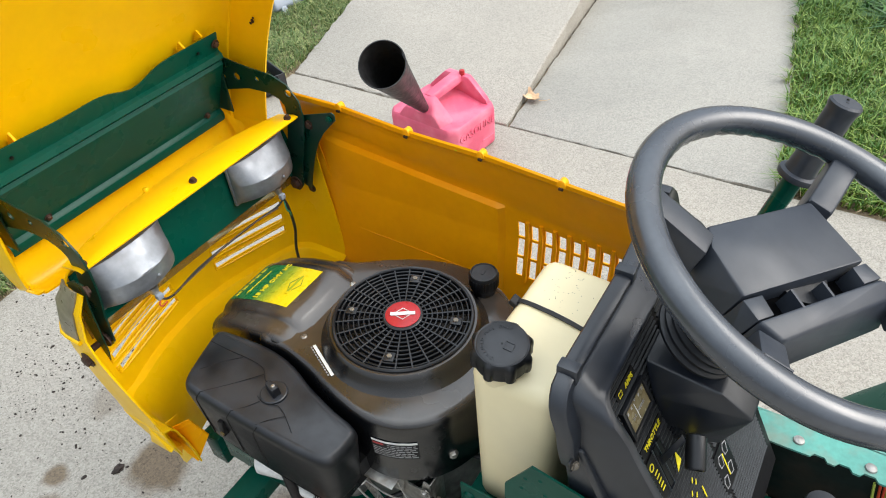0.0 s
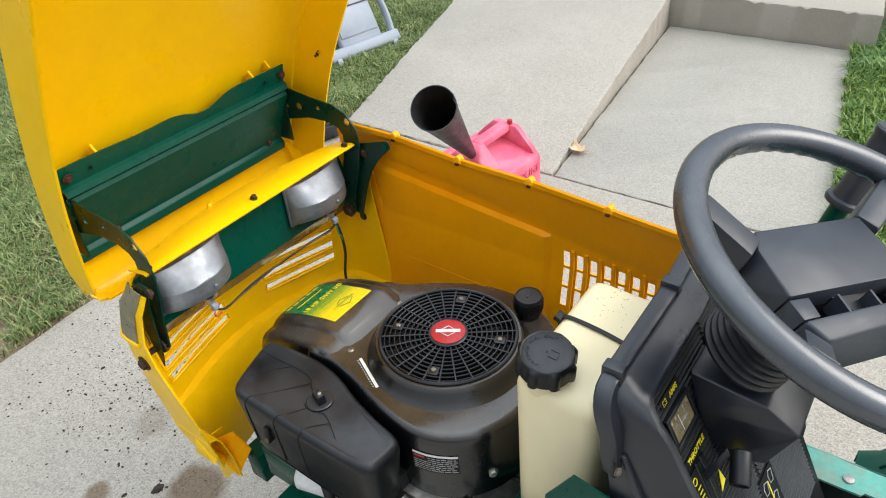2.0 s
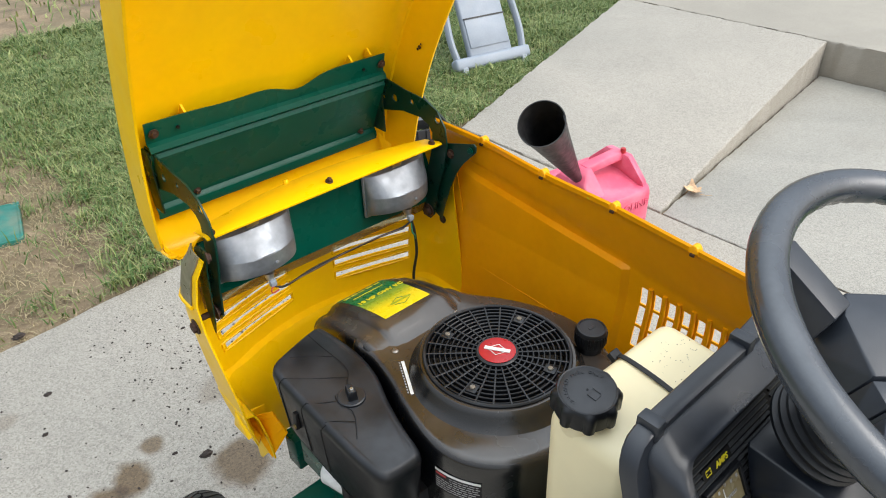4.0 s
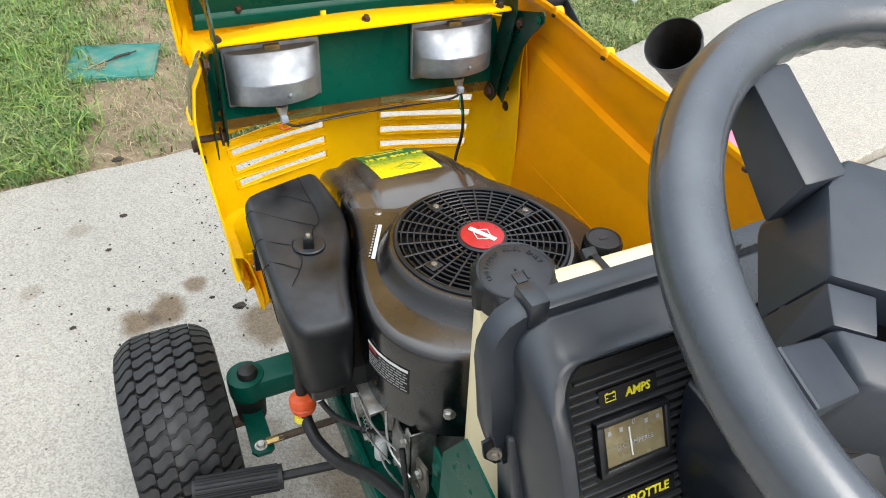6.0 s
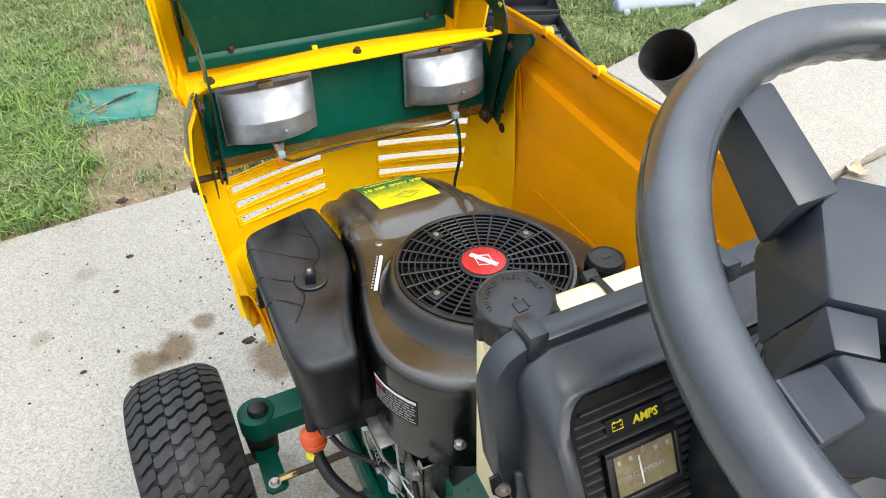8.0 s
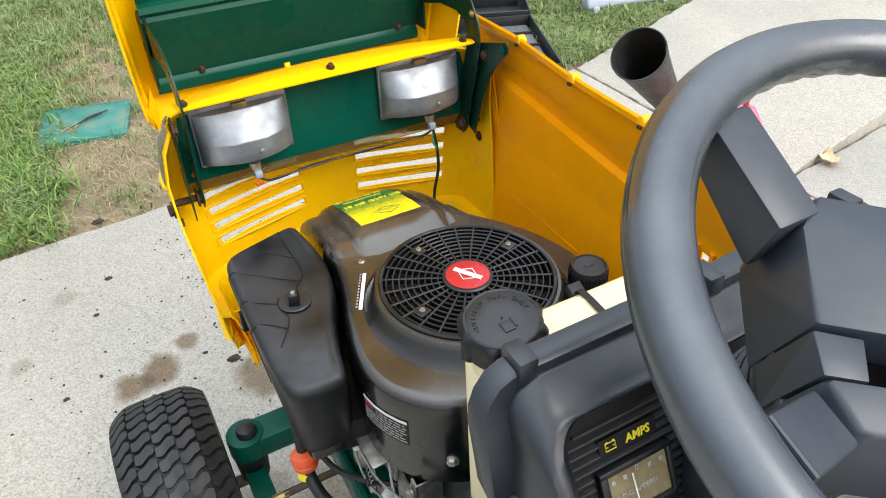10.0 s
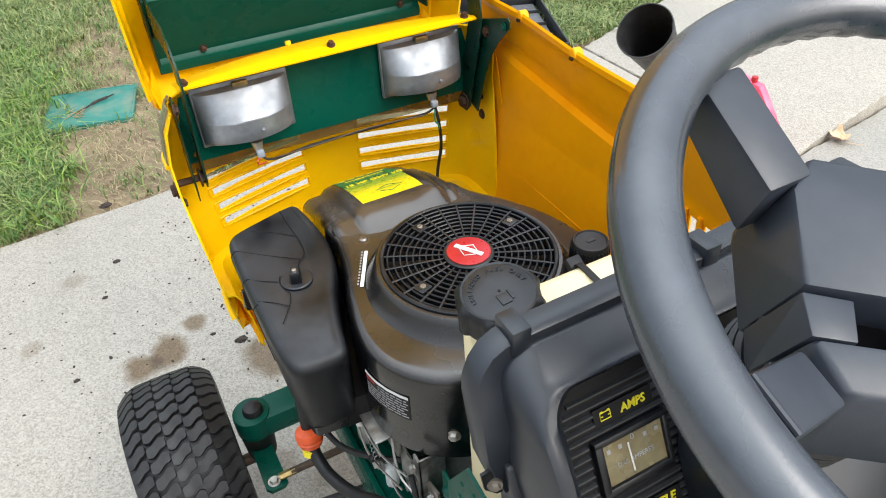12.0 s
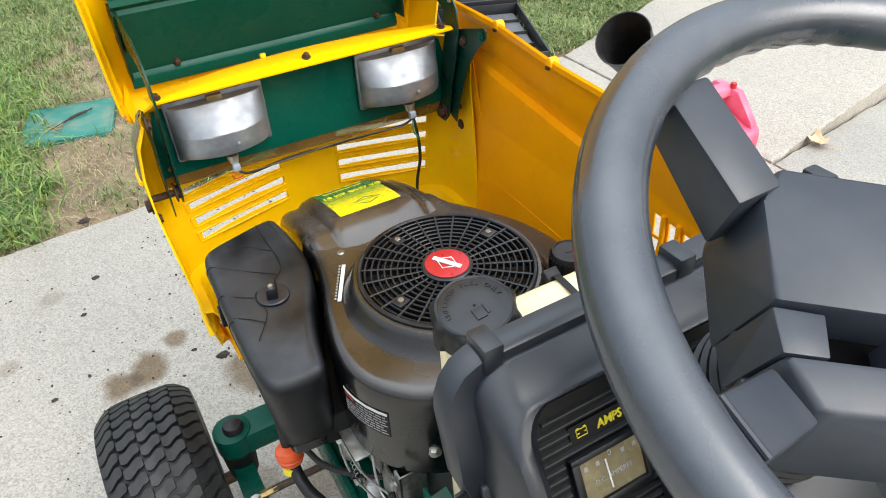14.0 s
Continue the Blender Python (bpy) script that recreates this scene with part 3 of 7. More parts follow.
def lawn_side(x, y):
    edge = -0.405 + 0.143 * (x - 1.742)
    if y > edge + 0.015 + 0.035 * noise.noise(Vector((x * 9, 1, 6))) or x < 1.745 or (x > 3.77 and y > -0.21):
        return 0.0
    ragged = 0.10 * noise.noise(Vector((x * 5, y * 5, 2)))
    dirt = fade(3.02, 3.28, x + ragged + 0.5 * (y + 1.0)) * fade(dirt_edge(x) + 0.05, dirt_edge(x) - 0.05, y + ragged)
    tuft = math.exp(-((x - 3.38) ** 2 / 0.02 + (y + 1.05) ** 2 / 0.012)) + math.exp(-((x - 4.0) ** 2 / 0.006 + (y + 1.03) ** 2 / 0.004))
    thin = 0.55 + 0.45 * fade(-1.2, -0.6, y) + 0.35 * noise.noise(Vector((x * 4, y * 4, 7)))
    return max(0.0, (0.85 + 0.4 * noise.noise(Vector((x * 2, y * 2, 3)))) * (1 - 0.97 * dirt) * thin + 0.7 * min(1, tuft))


def dirt_edge(x):
    return -0.80 - 0.30 * max(0.0, x - 3.95) + 0.05 * noise.noise(Vector((x * 4, 3, 0)))


def weed_bed(x, y):
    edge = -0.20 if x < 3.77 else -0.22
    if y > edge or y < dirt_edge(x) + 0.02:
        return 0.0
    return fade(3.22, 3.55, x - 0.6 * (y + 0.6)) * (0.75 + 0.5 * noise.noise(Vector((x * 6, y * 6, 5))))


# ---- the lawn tractor: x to its right, y ahead, z up ----
tractor = thing("lawn_tractor", "yellow and green ride-on lawn tractor with its hood tipped open", "lawn tractor")


def build_grille(tr):
    """The yellow front shell: a curved front with four louvre slots a side, side returns, top cap and chin."""
    levels = [(0.47, 0.262, 0.530, 0.352), (0.52, 0.272, 0.543, 0.345), (0.58, 0.276, 0.550, 0.352), (0.66, 0.284, 0.553, 0.366),
              (0.74, 0.291, 0.550, 0.385), (0.80, 0.291, 0.543, 0.392), (0.86, 0.284, 0.522, 0.378), (0.895, 0.270, 0.498, 0.368)]

    def at_z(z):
        for a, b in zip(levels, levels[1:]):
            if z <= b[0]:
                t = (z - a[0]) / (b[0] - a[0])
                return [a[i] + (b[i] - a[i]) * t for i in (1, 2, 3)]
        return levels[-1][1:]

    def point(u, z):
        """u from -1.5 (left rear edge) over -1..1 (the front) to 1.5 (right rear edge)."""
        w, yf, yr = at_z(z)
        r, s = 0.055, (-1 if u < 0 else 1)
        a = abs(u)
        if a <= 0.9:
            return (s * a / 0.9 * (w - r), yf - 0.051 * (a / 0.9) ** 2, z)
        yc = yf - 0.051
        if a <= 1.1:
            t = (a - 0.9) / 0.2 * math.pi / 2
            return (s * (w - r + r * math.sin(t)), yc - r + r * math.cos(t), z)
        t = (a - 1.1) / 0.4
        return (s * w, (yc - r) * (1 - t) + yr * t, z)

    def ux(x):
        return x / 0.231 * 0.9

    us = sorted(set([-1.5, -1.4, -1.3, -1.2, -1.1, -1.06, -1.02, -0.98, -0.94, -0.9] + [round(ux(x), 4) for x in (-0.232, -0.047, 0.072)] +
                    [ux(-0.17), ux(-0.11), ux(0.0), ux(0.11), ux(0.17), 0.94, 0.98, 1.02, 1.06, 1.1, 1.2, 1.3, 1.4, 1.5]))
    rows = (0.607, 0.639, 0.672, 0.705)
    zs = sorted([0.47, 0.5, 0.53, 0.56, 0.59, 0.75, 0.77, 0.8, 0.83, 0.86, 0.88, 0.895] + [r + d for r in rows for d in (-0.0065, 0.0065)])

    def skip(i, j):
        um, zm = (us[i] + us[i + 1]) / 2, (zs[j] + zs[j + 1]) / 2
        return any(abs(zm - r) < 0.006 for r in rows) and (ux(-0.231) < um < ux(-0.047) or ux(0.072) < um < 0.94)

    shell = part("grille_shell", thicken(grid_sheet(us, zs, point, skip), 0.003), YELLOW, tr, "glossy yellow sheet-metal front with louvre slots", 30)
    for r in rows:
        for x0, x1 in ((-0.235, -0.043), (0.068, 0.2405)):
            loop = []
            for x, z in ((x0, r - 0.010), (x1, r - 0.010), (x1, r + 0.010), (x0, r + 0.010)):
                p = point(ux(x), z)
                loop.append((p[0], p[1] - 0.004, p[2]))
            path = []
            for a, b in zip(loop, loop[1:] + loop[:1]):
                path += [Vector(a).lerp(Vector(b), t) for t in (0.03, 0.25, 0.5, 0.75, 0.97)]
            part("slot_lip", tube(path, 0.0022, 6, closed=True), YELLOW, shell)

    def cap_point(u, t):
        crown = 1 - u * u
        yf, zf = 0.432 + 0.036 * crown, 0.914 + 0.002 * crown
        return (u * 0.250, yf + (0.379 - yf) * t, zf + (0.926 - zf) * t + 0.005 * math.sin(t * math.pi) * crown - 0.004 * max(0, t - 0.9) * 10)

    us2, ts = [i / 12 - 1 for i in range(25)], [i / 6 for i in range(7)]
    cap = part("cap_strip", thicken(grid_sheet(us2, ts, cap_point), 0.003), YELLOW, tr, "bowed yellow cap strip above the headlamps")
    for u in (-0.95, -0.02, 0.93):
        p = Vector(cap_point(u, 0.80)) + Vector((0, 0, 0.001))
        part("bolt", hex_bolt(p, (0, -0.3, 1), 0.0048, 0.007), RUST_AND_SHADE, cap)
    for u in (-0.22,):
        part("peg", moved(cyl(0.005, 0, 0.007, 10, bevel=0.001), axis_to(cap_point(u, 0.03), (0, 0.2, 1))), YELLOW, cap)
    # chin and side tab under the left return
    def valance(u, t):
        """The lower valance: a short ledge in from the shell, then a skirt that drops inside it."""
        inset, z = ((0.0, 0.558), (0.018, 0.552), (0.024, 0.540), (0.026, 0.49), (0.028, 0.45), (0.030, 0.412))[t]
        z -= 0.085 * fade(-1.35, -0.95, u) * (1 - fade(0.95, 1.35, u)) * fade(0.50, 0.41, z)
        x, y, _ = point(u, max(z, 0.47))
        d = Vector((x, (y - 0.36) * 1.2, 0)).normalized()
        return (x - d.x * inset, y - max(0.0, d.y) * inset, z)
    part("lower_valance", thicken(grid_sheet(us, range(6), valance), 0.003), YELLOW, tr, "folded yellow lower valance behind the grille")
    part("valance_rib", hull([(-0.250, 0.400, 0.520), (-0.215, 0.392, 0.520), (-0.250, 0.394, 0.520), (-0.248, 0.398, 0.440), (-0.243, 0.392, 0.440)]), YELLOW, tr)
    part("side_tab", hull([(-0.2755, 0.390, 0.548), (-0.276, 0.412, 0.492), (-0.2755, 0.354, 0.494), (-0.262, 0.351, 0.504), (-0.250, 0.398, 0.512), (-0.252, 0.405, 0.545)], 0.002), YELLOW, tr, "bent yellow sheet-metal tab")
    corner = [Vector(p) for p in ((-0.254, 0.398, 0.506), (-0.236, 0.360, 0.410), (-0.208, 0.330, 0.484), (-0.222, 0.346, 0.540))]
    out = (corner[1] - corner[0]).cross(corner[3] - corner[0]).normalized() * 0.0015
    # the skirt end takes the deeper yellow, with its shade in the colour
    skirt = part("skirt_end", hull([p + out * k for p in corner for k in (-1, 1)]), SHADED_YELLOW, tr, "torn yellow end of the lower skirt, shade in its colour")
    part("tab_fold", hull([(-0.264, 0.350, 0.502), (-0.254, 0.398, 0.507), (-0.243, 0.378, 0.455), (-0.259, 0.352, 0.474), (-0.252, 0.352, 0.492)]), SHADED_YELLOW, skirt)
    for f in (0.15, 0.42, 0.70):
        a, b = corner[0].lerp(corner[1], f), corner[3].lerp(corner[2], f)
        part("ridge", tube([a, a.lerp(b, 0.5), b], 0.0028, 8), SHADED_YELLOW, skirt)
    for s in (-1, 1):
        def lens_point(u, z):
            x, y, _ = point(s * u, z)
            return (x + s * 0.0025, y + 0.0015, z)
        part("marker_lens", thicken(grid_sheet([1.02, 1.06, 1.1, 1.2, 1.3, 1.36], [0.795, 0.82, 0.84, 0.86, 0.88, 0.900], lens_point), 0.003), LENS, shell, "dull brownish marker lens")
        part("lens_ledge", tube([Vector(lens_point(u, 0.792)) for u in (1.0, 1.06, 1.1, 1.2, 1.3, 1.38)], 0.004, 8), YELLOW, shell)
        part("bolt", hex_bolt((s * 0.2915, 0.420, 0.743), (s, 0, 0), 0.010, 0.008), RUST_AND_SHADE, shell)
        part("bolt", hex_bolt((s * 0.286, 0.424, 0.713), (-s, 0, 0), 0.007, 0.005), RUST_AND_SHADE, shell)
        part("bolt", hex_bolt((s * 0.262, 0.366, 0.900), (-s, -0.2, 0), 0.007, 0.006), RUST_AND_SHADE, shell)
    return shell


build_grille(tractor)


def build_lamps(tr):
    panel = plate([(-0.258, 0.772), (0.268, 0.766), (0.262, 0.85), (0.252, 0.886), (0.10, 0.901), (-0.10, 0.901), (-0.247, 0.886), (-0.256, 0.84)], 0.002,
                  lambda a, b, d: (a, 0.437 + d, b), [ring2(-0.243, 0.785, 0.006), ring2(0.262, 0.815, 0.006)])
    panel = part("lamp_panel", panel, GREEN, tr, "dark green steel lamp panel")
    for x0, x1 in ((-0.231, -0.075), (0.086, 0.242)):
        lamp = part("headlamp", box(x0, x1, 0.427, 0.435, 0.796, 0.898, 0.004), CHROME, tr, "bare bright metal headlamp reflector seen from behind")
        cx, hw = (x0 + x1) / 2, (x1 - x0) / 2 - 0.003

        def dome(u, v):
            """The reflector's bowl: deepest low down, flattened at the top and the ends."""
            side = max(0.0, 1 - abs(u) ** 2.6) ** 0.55
            low = math.sqrt(min(1.0, v / 0.12))
            brow = 0.50
            high = 1.0 if v < brow else 1 - 0.72 * (v - brow) / (1 - brow)
            d = 0.046 * side * low * high + 0.004 * math.exp(-(u / 0.3) ** 2) * (v < brow) * low
            if v > 0.97:
                d *= (1 - v) / 0.03
            return (cx + u * hw, 0.428 - d, 0.801 + v * 0.09)

        us = [math.sin(i / 16 * math.pi - math.pi / 2) for i in range(17)]
        vs = [0, 0.005, 0.02, 0.05, 0.1, 0.2, 0.3, 0.4, 0.46, 0.49, 0.50, 0.51, 0.54, 0.60, 0.68, 0.76, 0.83, 0.9, 0.96, 0.98, 1.0]
        part("reflector", grid_sheet(us, vs, dome), CHROME, lamp, angle=32)
        part("clip", box(cx - 0.012, cx + 0.012, 0.418, 0.428, 0.888, 0.896, 0.001), BRASS, lamp)
        part("socket", moved(cyl(0.010, 0, 0.013, 12, r1=0.007), axis_to((cx, 0.394, 0.803), (0, -0.15, -1))), ZINC, lamp)
        part("plug", box(cx - 0.006, cx + 0.006, 0.379, 0.389, 0.779, 0.791, 0.002), GREY_PL, lamp)
        part("rivet", moved(lathe([(0.004, 0), (0.003, 0.002), (0.001, 0.003)], 10), axis_to((cx + 0.012, 0.3765, 0.828), (0, -1, 0))), CHROME, lamp)
    # the lower edge of the smoky clear lens that hangs in front of the lamps
    part("lamp_lens", plate([(-0.262, 0.752), (-0.10, 0.750), (0.02, 0.749), (0.265, 0.745), (0.266, 0.80), (-0.262, 0.80)], 0.0015, lambda a, b, d: (a, 0.4415 + d, b)), SMOKE, tr, "smoky clear plastic headlamp lens")
    # wiring between the lamps and down to the engine
    a, b = (-0.153, 0.382, 0.780), (0.164, 0.382, 0.780)
    run = [a, (-0.132, 0.378, 0.772), (-0.06, 0.392, 0.770), (0.03, 0.400, 0.764), (0.10, 0.398, 0.764), (0.145, 0.386, 0.770), b]
    part("lamp_wire", tube(smooth_path(run, 8), 0.0021, 8), WIRE_BLACK, tr)
    part("lamp_wire", tube(smooth_path([(p[0], p[1] - 0.004, p[2] + 0.002 + 0.003 * math.sin(30 * p[0])) for p in run[1:-1]], 8), 0.0014, 6), ROD, tr)
    part("lamp_wire", tube(smooth_path([b, (0.168, 0.378, 0.75), (0.170, 0.378, 0.70), (0.160, 0.380, 0.64), (0.15, 0.36, 0.56)], 8), 0.003, 8), WIRE_BLACK, tr)
    part("lamp_wire", tube(smooth_path([b, (0.160, 0.376, 0.758), (0.165, 0.374, 0.748), (0.167, 0.376, 0.738)], 8), 0.0016, 6), WIRE_GREEN, tr)
    part("lamp_wire", tube(smooth_path([a, (-0.162, 0.376, 0.778), (-0.160, 0.374, 0.772), (-0.148, 0.375, 0.773)], 8), 0.0014, 6), WIRE_RED, tr)


build_lamps(tractor)


def build_hood_gear(tr):
    """Two cranked arms, gussets, and the green channel that carries the hood."""
    outline = [(0.446, 0.738), (0.440, 0.80), (0.425, 0.86), (0.412, 0.905), (0.410, 0.935), (0.420, 0.948), (0.445, 0.957), (0.50, 0.955), (0.560, 0.940), (0.600, 0.930), (0.600, 0.965),
               (0.588, 1.012), (0.55, 1.010), (0.49, 1.002), (0.43, 0.998), (0.395, 0.985), (0.372, 0.955), (0.368, 0.92), (0.378, 0.87), (0.398, 0.81), (0.412, 0.745), (0.427, 0.728)]
    for s in (-1, 1):
        arm = plate(outline, 0.003 * s, lambda a, b, d: ((0.252 if s > 0 else -0.241) + d, a, b), [ring2(0.394, 0.968, 0.008), ring2(0.526, 0.975, 0.008), ring2(0.47, 0.982, 0.005), ring2(0.563, 0.968, 0.004)])
        arm = part("hood_arm", arm, DARK_GREEN, tr, "dark green cranked steel hinge arm")
        part("pivot_bolt", hex_bolt((s * 0.250, 0.429, 0.748), (-s, 0, 0), 0.011, 0.009), RUST_AND_SHADE, arm)
        part("pivot_bolt", moved(cyl(0.006, -0.04, 0.0, 10), axis_to((s * 0.252, 0.429, 0.748), (-s, 0, 0))), RUST_AND_SHADE, arm)
        for y, z in ((0.585, 0.995), (0.590, 0.950)):
            part("bolt", hex_bolt((s * 0.249, y, z), (-s, 0, 0), 0.0055, 0.007), RUST_AND_SHADE, arm)
        gus = plate([(0.302, 0.942), (0.296, 0.938), (0.296, 0.926), (0.312, 0.910), (0.332, 0.890), (0.352, 0.862), (0.372, 0.82), (0.388, 0.775), (0.400, 0.735), (0.428, 0.745), (0.425, 0.890), (0.39, 0.915)], 0.002 * s, lambda a, b, d: (s * (0.262 if s > 0 else 0.256) + d, a, b), [ring2(0.31, 0.926, 0.004)]) if s > 0 else \
            plate([(0.366, 0.912), (0.385, 0.86), (0.408, 0.74), (0.420, 0.71), (0.430, 0.76), (0.425, 0.890), (0.39, 0.912)], 0.002 * s, lambda a, b, d: (s * 0.260 + d, a, b))
        part("gusset", gus, DARK_GREEN, tr)
    part("gusset_bolt", hex_bolt((0.260, 0.31, 0.926), (-1, 0, 0), 0.005, 0.003), GREEN, tr)

    def profile(x):
        dip = 0.020 * math.exp(-((x - 0.045) / 0.045) ** 2) + 0.004 * math.exp(-((x + 0.09) / 0.06) ** 2)
        top = 1.066 - dip
        return [(0.556 - 0.25 * (top - 1.026), top), (0.556, 1.027), (0.548, 1.022), (0.546, 1.015), (0.556, 1.007), (0.553, 0.999), (0.561, 0.983),
                (0.604, 0.889), (0.6005, 0.882), (0.5975, 0.8795), (0.597, 0.872), (0.600, 0.864)]

    xs = [-0.248 + 0.496 * i / 44 for i in range(45)]
    rows = [[(x, y, z) for y, z in profile(x)] for x in xs]
    bm = thicken(loft(rows, closed=False, cap=False), 0.0025)
    ch = part("hood_channel", bm, GREEN, tr, "dusty dark green folded steel channel", 25)
    for x in (-0.168, 0.209):
        part("bolt", hex_bolt((x, 0.600, 0.893), (0, -0.9, -0.4), 0.0052, 0.007), RUST_AND_SHADE, ch)
    for x in (-0.235, 0.238):
        part("bolt", hex_bolt((x, 0.5445, 1.046), (0, -0.95, -0.3), 0.006, 0.006), RUST_AND_SHADE, ch)
        part("hole", moved(cyl(0.0032, -0.001, 0.0015, 12), axis_to((x * 0.82, 0.5455, 1.045), (0, -0.95, -0.3))), INK, ch)
    for s in (-1, 1):
        part("end_flange", box(s * 0.2475 - 0.002, s * 0.2475 + 0.002, 0.560, 0.602, 0.890, 1.01, 0.0015), DARK_GREEN, ch)


build_hood_gear(tractor)


def build_hood(tr):
    """The hood, tipped forward: seen from its inner side, with skirts along both edges."""
    prof = smooth_path([(0.575, 0.782, 0), (0.605, 0.790, 0), (0.622, 0.83, 0), (0.624, 0.88, 0), (0.600, 0.98, 0), (0.556, 1.10, 0), (0.495, 1.22, 0), (0.425, 1.335, 0), (0.345, 1.45, 0), (0.26, 1.56, 0)], 4)
    rings = []
    for i, p in enumerate(prof):
        a, b = prof[max(0, i - 1)], prof[min(len(prof) - 1, i + 1)]
        t = (b - a).normalized()
        nrm = Vector((-t.y, t.x))
        if nrm.x > 0:
            nrm = -nrm
        f = i / (len(prof) - 1)
        w = 0.246 + 0.016 * min(1, f / 0.12) + 0.035 * f
        d = 0.03 + 0.085 * min(1, f / 0.25) - 0.02 * max(0, f - 0.4)
        if i < 3:
            d = 0.012 + 0.006 * i
        r = min(0.022, d * 0.5)
        ring = []
        for s in (-1, 1):
            side = [(s * (w + 0.012), d), (s * (w + 0.010), d * 0.7), (s * (w + 0.005), r * 1.1)]
            side += [(s * (w - r + r * math.cos(k)), r - r * math.sin(k)) for k in (0, math.pi / 6, math.pi / 3, math.pi / 2)]
            side += [(s * (w * q), -0.006 * (1 - q * q)) for q in (0.75, 0.5, 0.25)]
            ring += side if s < 0 else [(0, -0.006)] + side[::-1]
        rings.append([(x, p.x + nrm.x * h, p.y + nrm.y * h) for x, h in ring])
    bm = thicken(loft(rings, closed=False, cap=False), 0.004)
    hood = part("hood", bm, YELLOW, tr, "tipped-open yellow hood, inner side showing", 40)
    for x, y, z in ((0.170, 0.545, 1.066), (0.215, 0.545, 1.070), (-0.175, 0.545, 1.066), (0.02, 0.592, 0.99), (-0.06, 0.60, 0.86), (0.06, 0.60, 0.862)):
        part("rib", hull([(x - 0.002, y, z), (x + 0.002, y, z), (x - 0.002, y + 0.012, z + 0.011), (x + 0.002, y + 0.012, z + 0.011), (x - 0.002, y + 0.03, z - 0.015), (x + 0.002, y + 0.03, z - 0.015)]), YELLOW, hood)
    for y, z, r in ((0.478, 1.084, 0.0042), (0.484, 1.079, 0.0028), (0.474, 1.0905, 0.0022)):
        part("rust_spot", moved(cyl(r, 0.0, 0.0008, 9), axis_to((0.2850, y, z), (-1, 0, 0))), RUST_AND_SHADE, hood)


build_hood(tractor)


def build_side_panel(tr):
    """The right side panel: a flanged top, an embossed field and a block of vertical vents."""
    vent_y = [-0.079 - 0.0275 * k for k in range(9)]
    ys = sorted(set([0.47, 0.44, 0.41, 0.385, 0.36, 0.33, 0.29, 0.24, 0.19, 0.14, 0.09, 0.04, 0.01, -0.012, -0.026, -0.036, -0.046, -0.06, -0.34, -0.37, -0.40] + [y + d for y in vent_y for d in (-0.0065, 0.0065)]))
    bars = (0.664, 0.704, 0.709, 0.747, 0.752, 0.790)
    zs = sorted(set([0.45, 0.50, 0.55, 0.60, 0.635, 0.68, 0.73, 0.77, 0.80, 0.806, 0.812, 0.818, 0.826, 0.834, 0.842, 0.86, 0.88, 0.905, 0.920, 0.927, 0.933, 0.942, 0.945] + list(bars)))

    def point(y, z):
        keys = [(0.45, 0.268), (0.55, 0.276), (0.66, 0.290), (0.75, 0.302), (0.82, 0.300), (0.905, 0.279), (0.925, 0.275), (0.931, 0.267), (0.942, 0.266), (0.946, 0.270)]
        x = keys[-1][1]
        for (za, xa), (zb, xb) in zip(keys, keys[1:]):
            if za <= z <= zb:
                x = xa + (xb - xa) * (z - za) / (zb - za)
                break
        lift = 0.085 * (y + 0.036) * fade(0.77, 0.80, z) * (1 - fade(0.842, 0.88, z))
        k = (1 - fade(0.812, 0.818, z)) * fade(-0.046, -0.036, y)
        x -= 0.011 * k * (1 - fade(0.33, 0.38, y))
        if z > 0.72:
            lean = 0.022 * fade(0.13, 0.31, y) - 0.005 * fade(0.13, -0.02, y) - 0.040 * fade(-0.02, -0.38, y)
            x += lean * fade(0.78, 0.94, z)
        return (x, y, z + lift)

    def skip(i, j):
        ym, zm = (ys[i] + ys[i + 1]) / 2, (zs[j] + zs[j + 1]) / 2
        return any(abs(ym - v) < 0.006 for v in vent_y) and any(a < zm < b for a, b in zip(bars[::2], bars[1::2]))

    # panel, ribs and seam carry their shade as a deeper yellow
    panel = part("side_panel", thicken(grid_sheet(ys, zs, point, skip), 0.003), SHADED_YELLOW, tr, "yellow painted steel side panel, shade in its colour, with a block of vertical vents", 30)
    for k in range(8):
        y = (vent_y[k] + vent_y[k + 1]) / 2
        part("vent_rib", tube([(point(y, z)[0] - 0.003, y, z) for z in (0.655, 0.70, 0.75, 0.795)], 0.0042, 8), SHADED_YELLOW, panel)
    for y in (0.305, 0.135, -0.021, -0.177, -0.345):
        bx = point(y, 0.942)[0] - 0.266
        rows = []
        for k in range(9):
            a = math.pi * k / 8
            rows.append([(0.2635 + bx + d, y - 0.0085 * math.cos(a) * n, 0.936 + 0.0125 * math.sin(a) * n) for d, n in ((0.0, 0.86), (0.0012, 1.0), (0.014, 0.96), (0.016, 0.80))])
        part("boss", loft([list(r) for r in zip(*rows)]), SHADED_YELLOW, panel, angle=50)
        # dark brown block: the shade inside the notch is put into its colour
        part("notch_shade", box(0.2615 + bx, 0.2652 + bx, y - 0.004, y + 0.004, 0.9305, 0.9355, 0.001), RUST_AND_SHADE, panel)
    part("hole", moved(cyl(0.0036, 0, 0.0012, 14), axis_to((0.2645, 0.030, 0.937), (-1, 0, 0))), LEMON, panel)
    part("crease", tube(smooth_path([(point(y, z)[0] - 0.0004, y, z) for y, z in ((0.345, 0.654), (0.27, 0.652), (0.21, 0.651), (0.12, 0.649), (0.03, 0.646))], 6), 0.0008, 6), SHADED_YELLOW, panel)
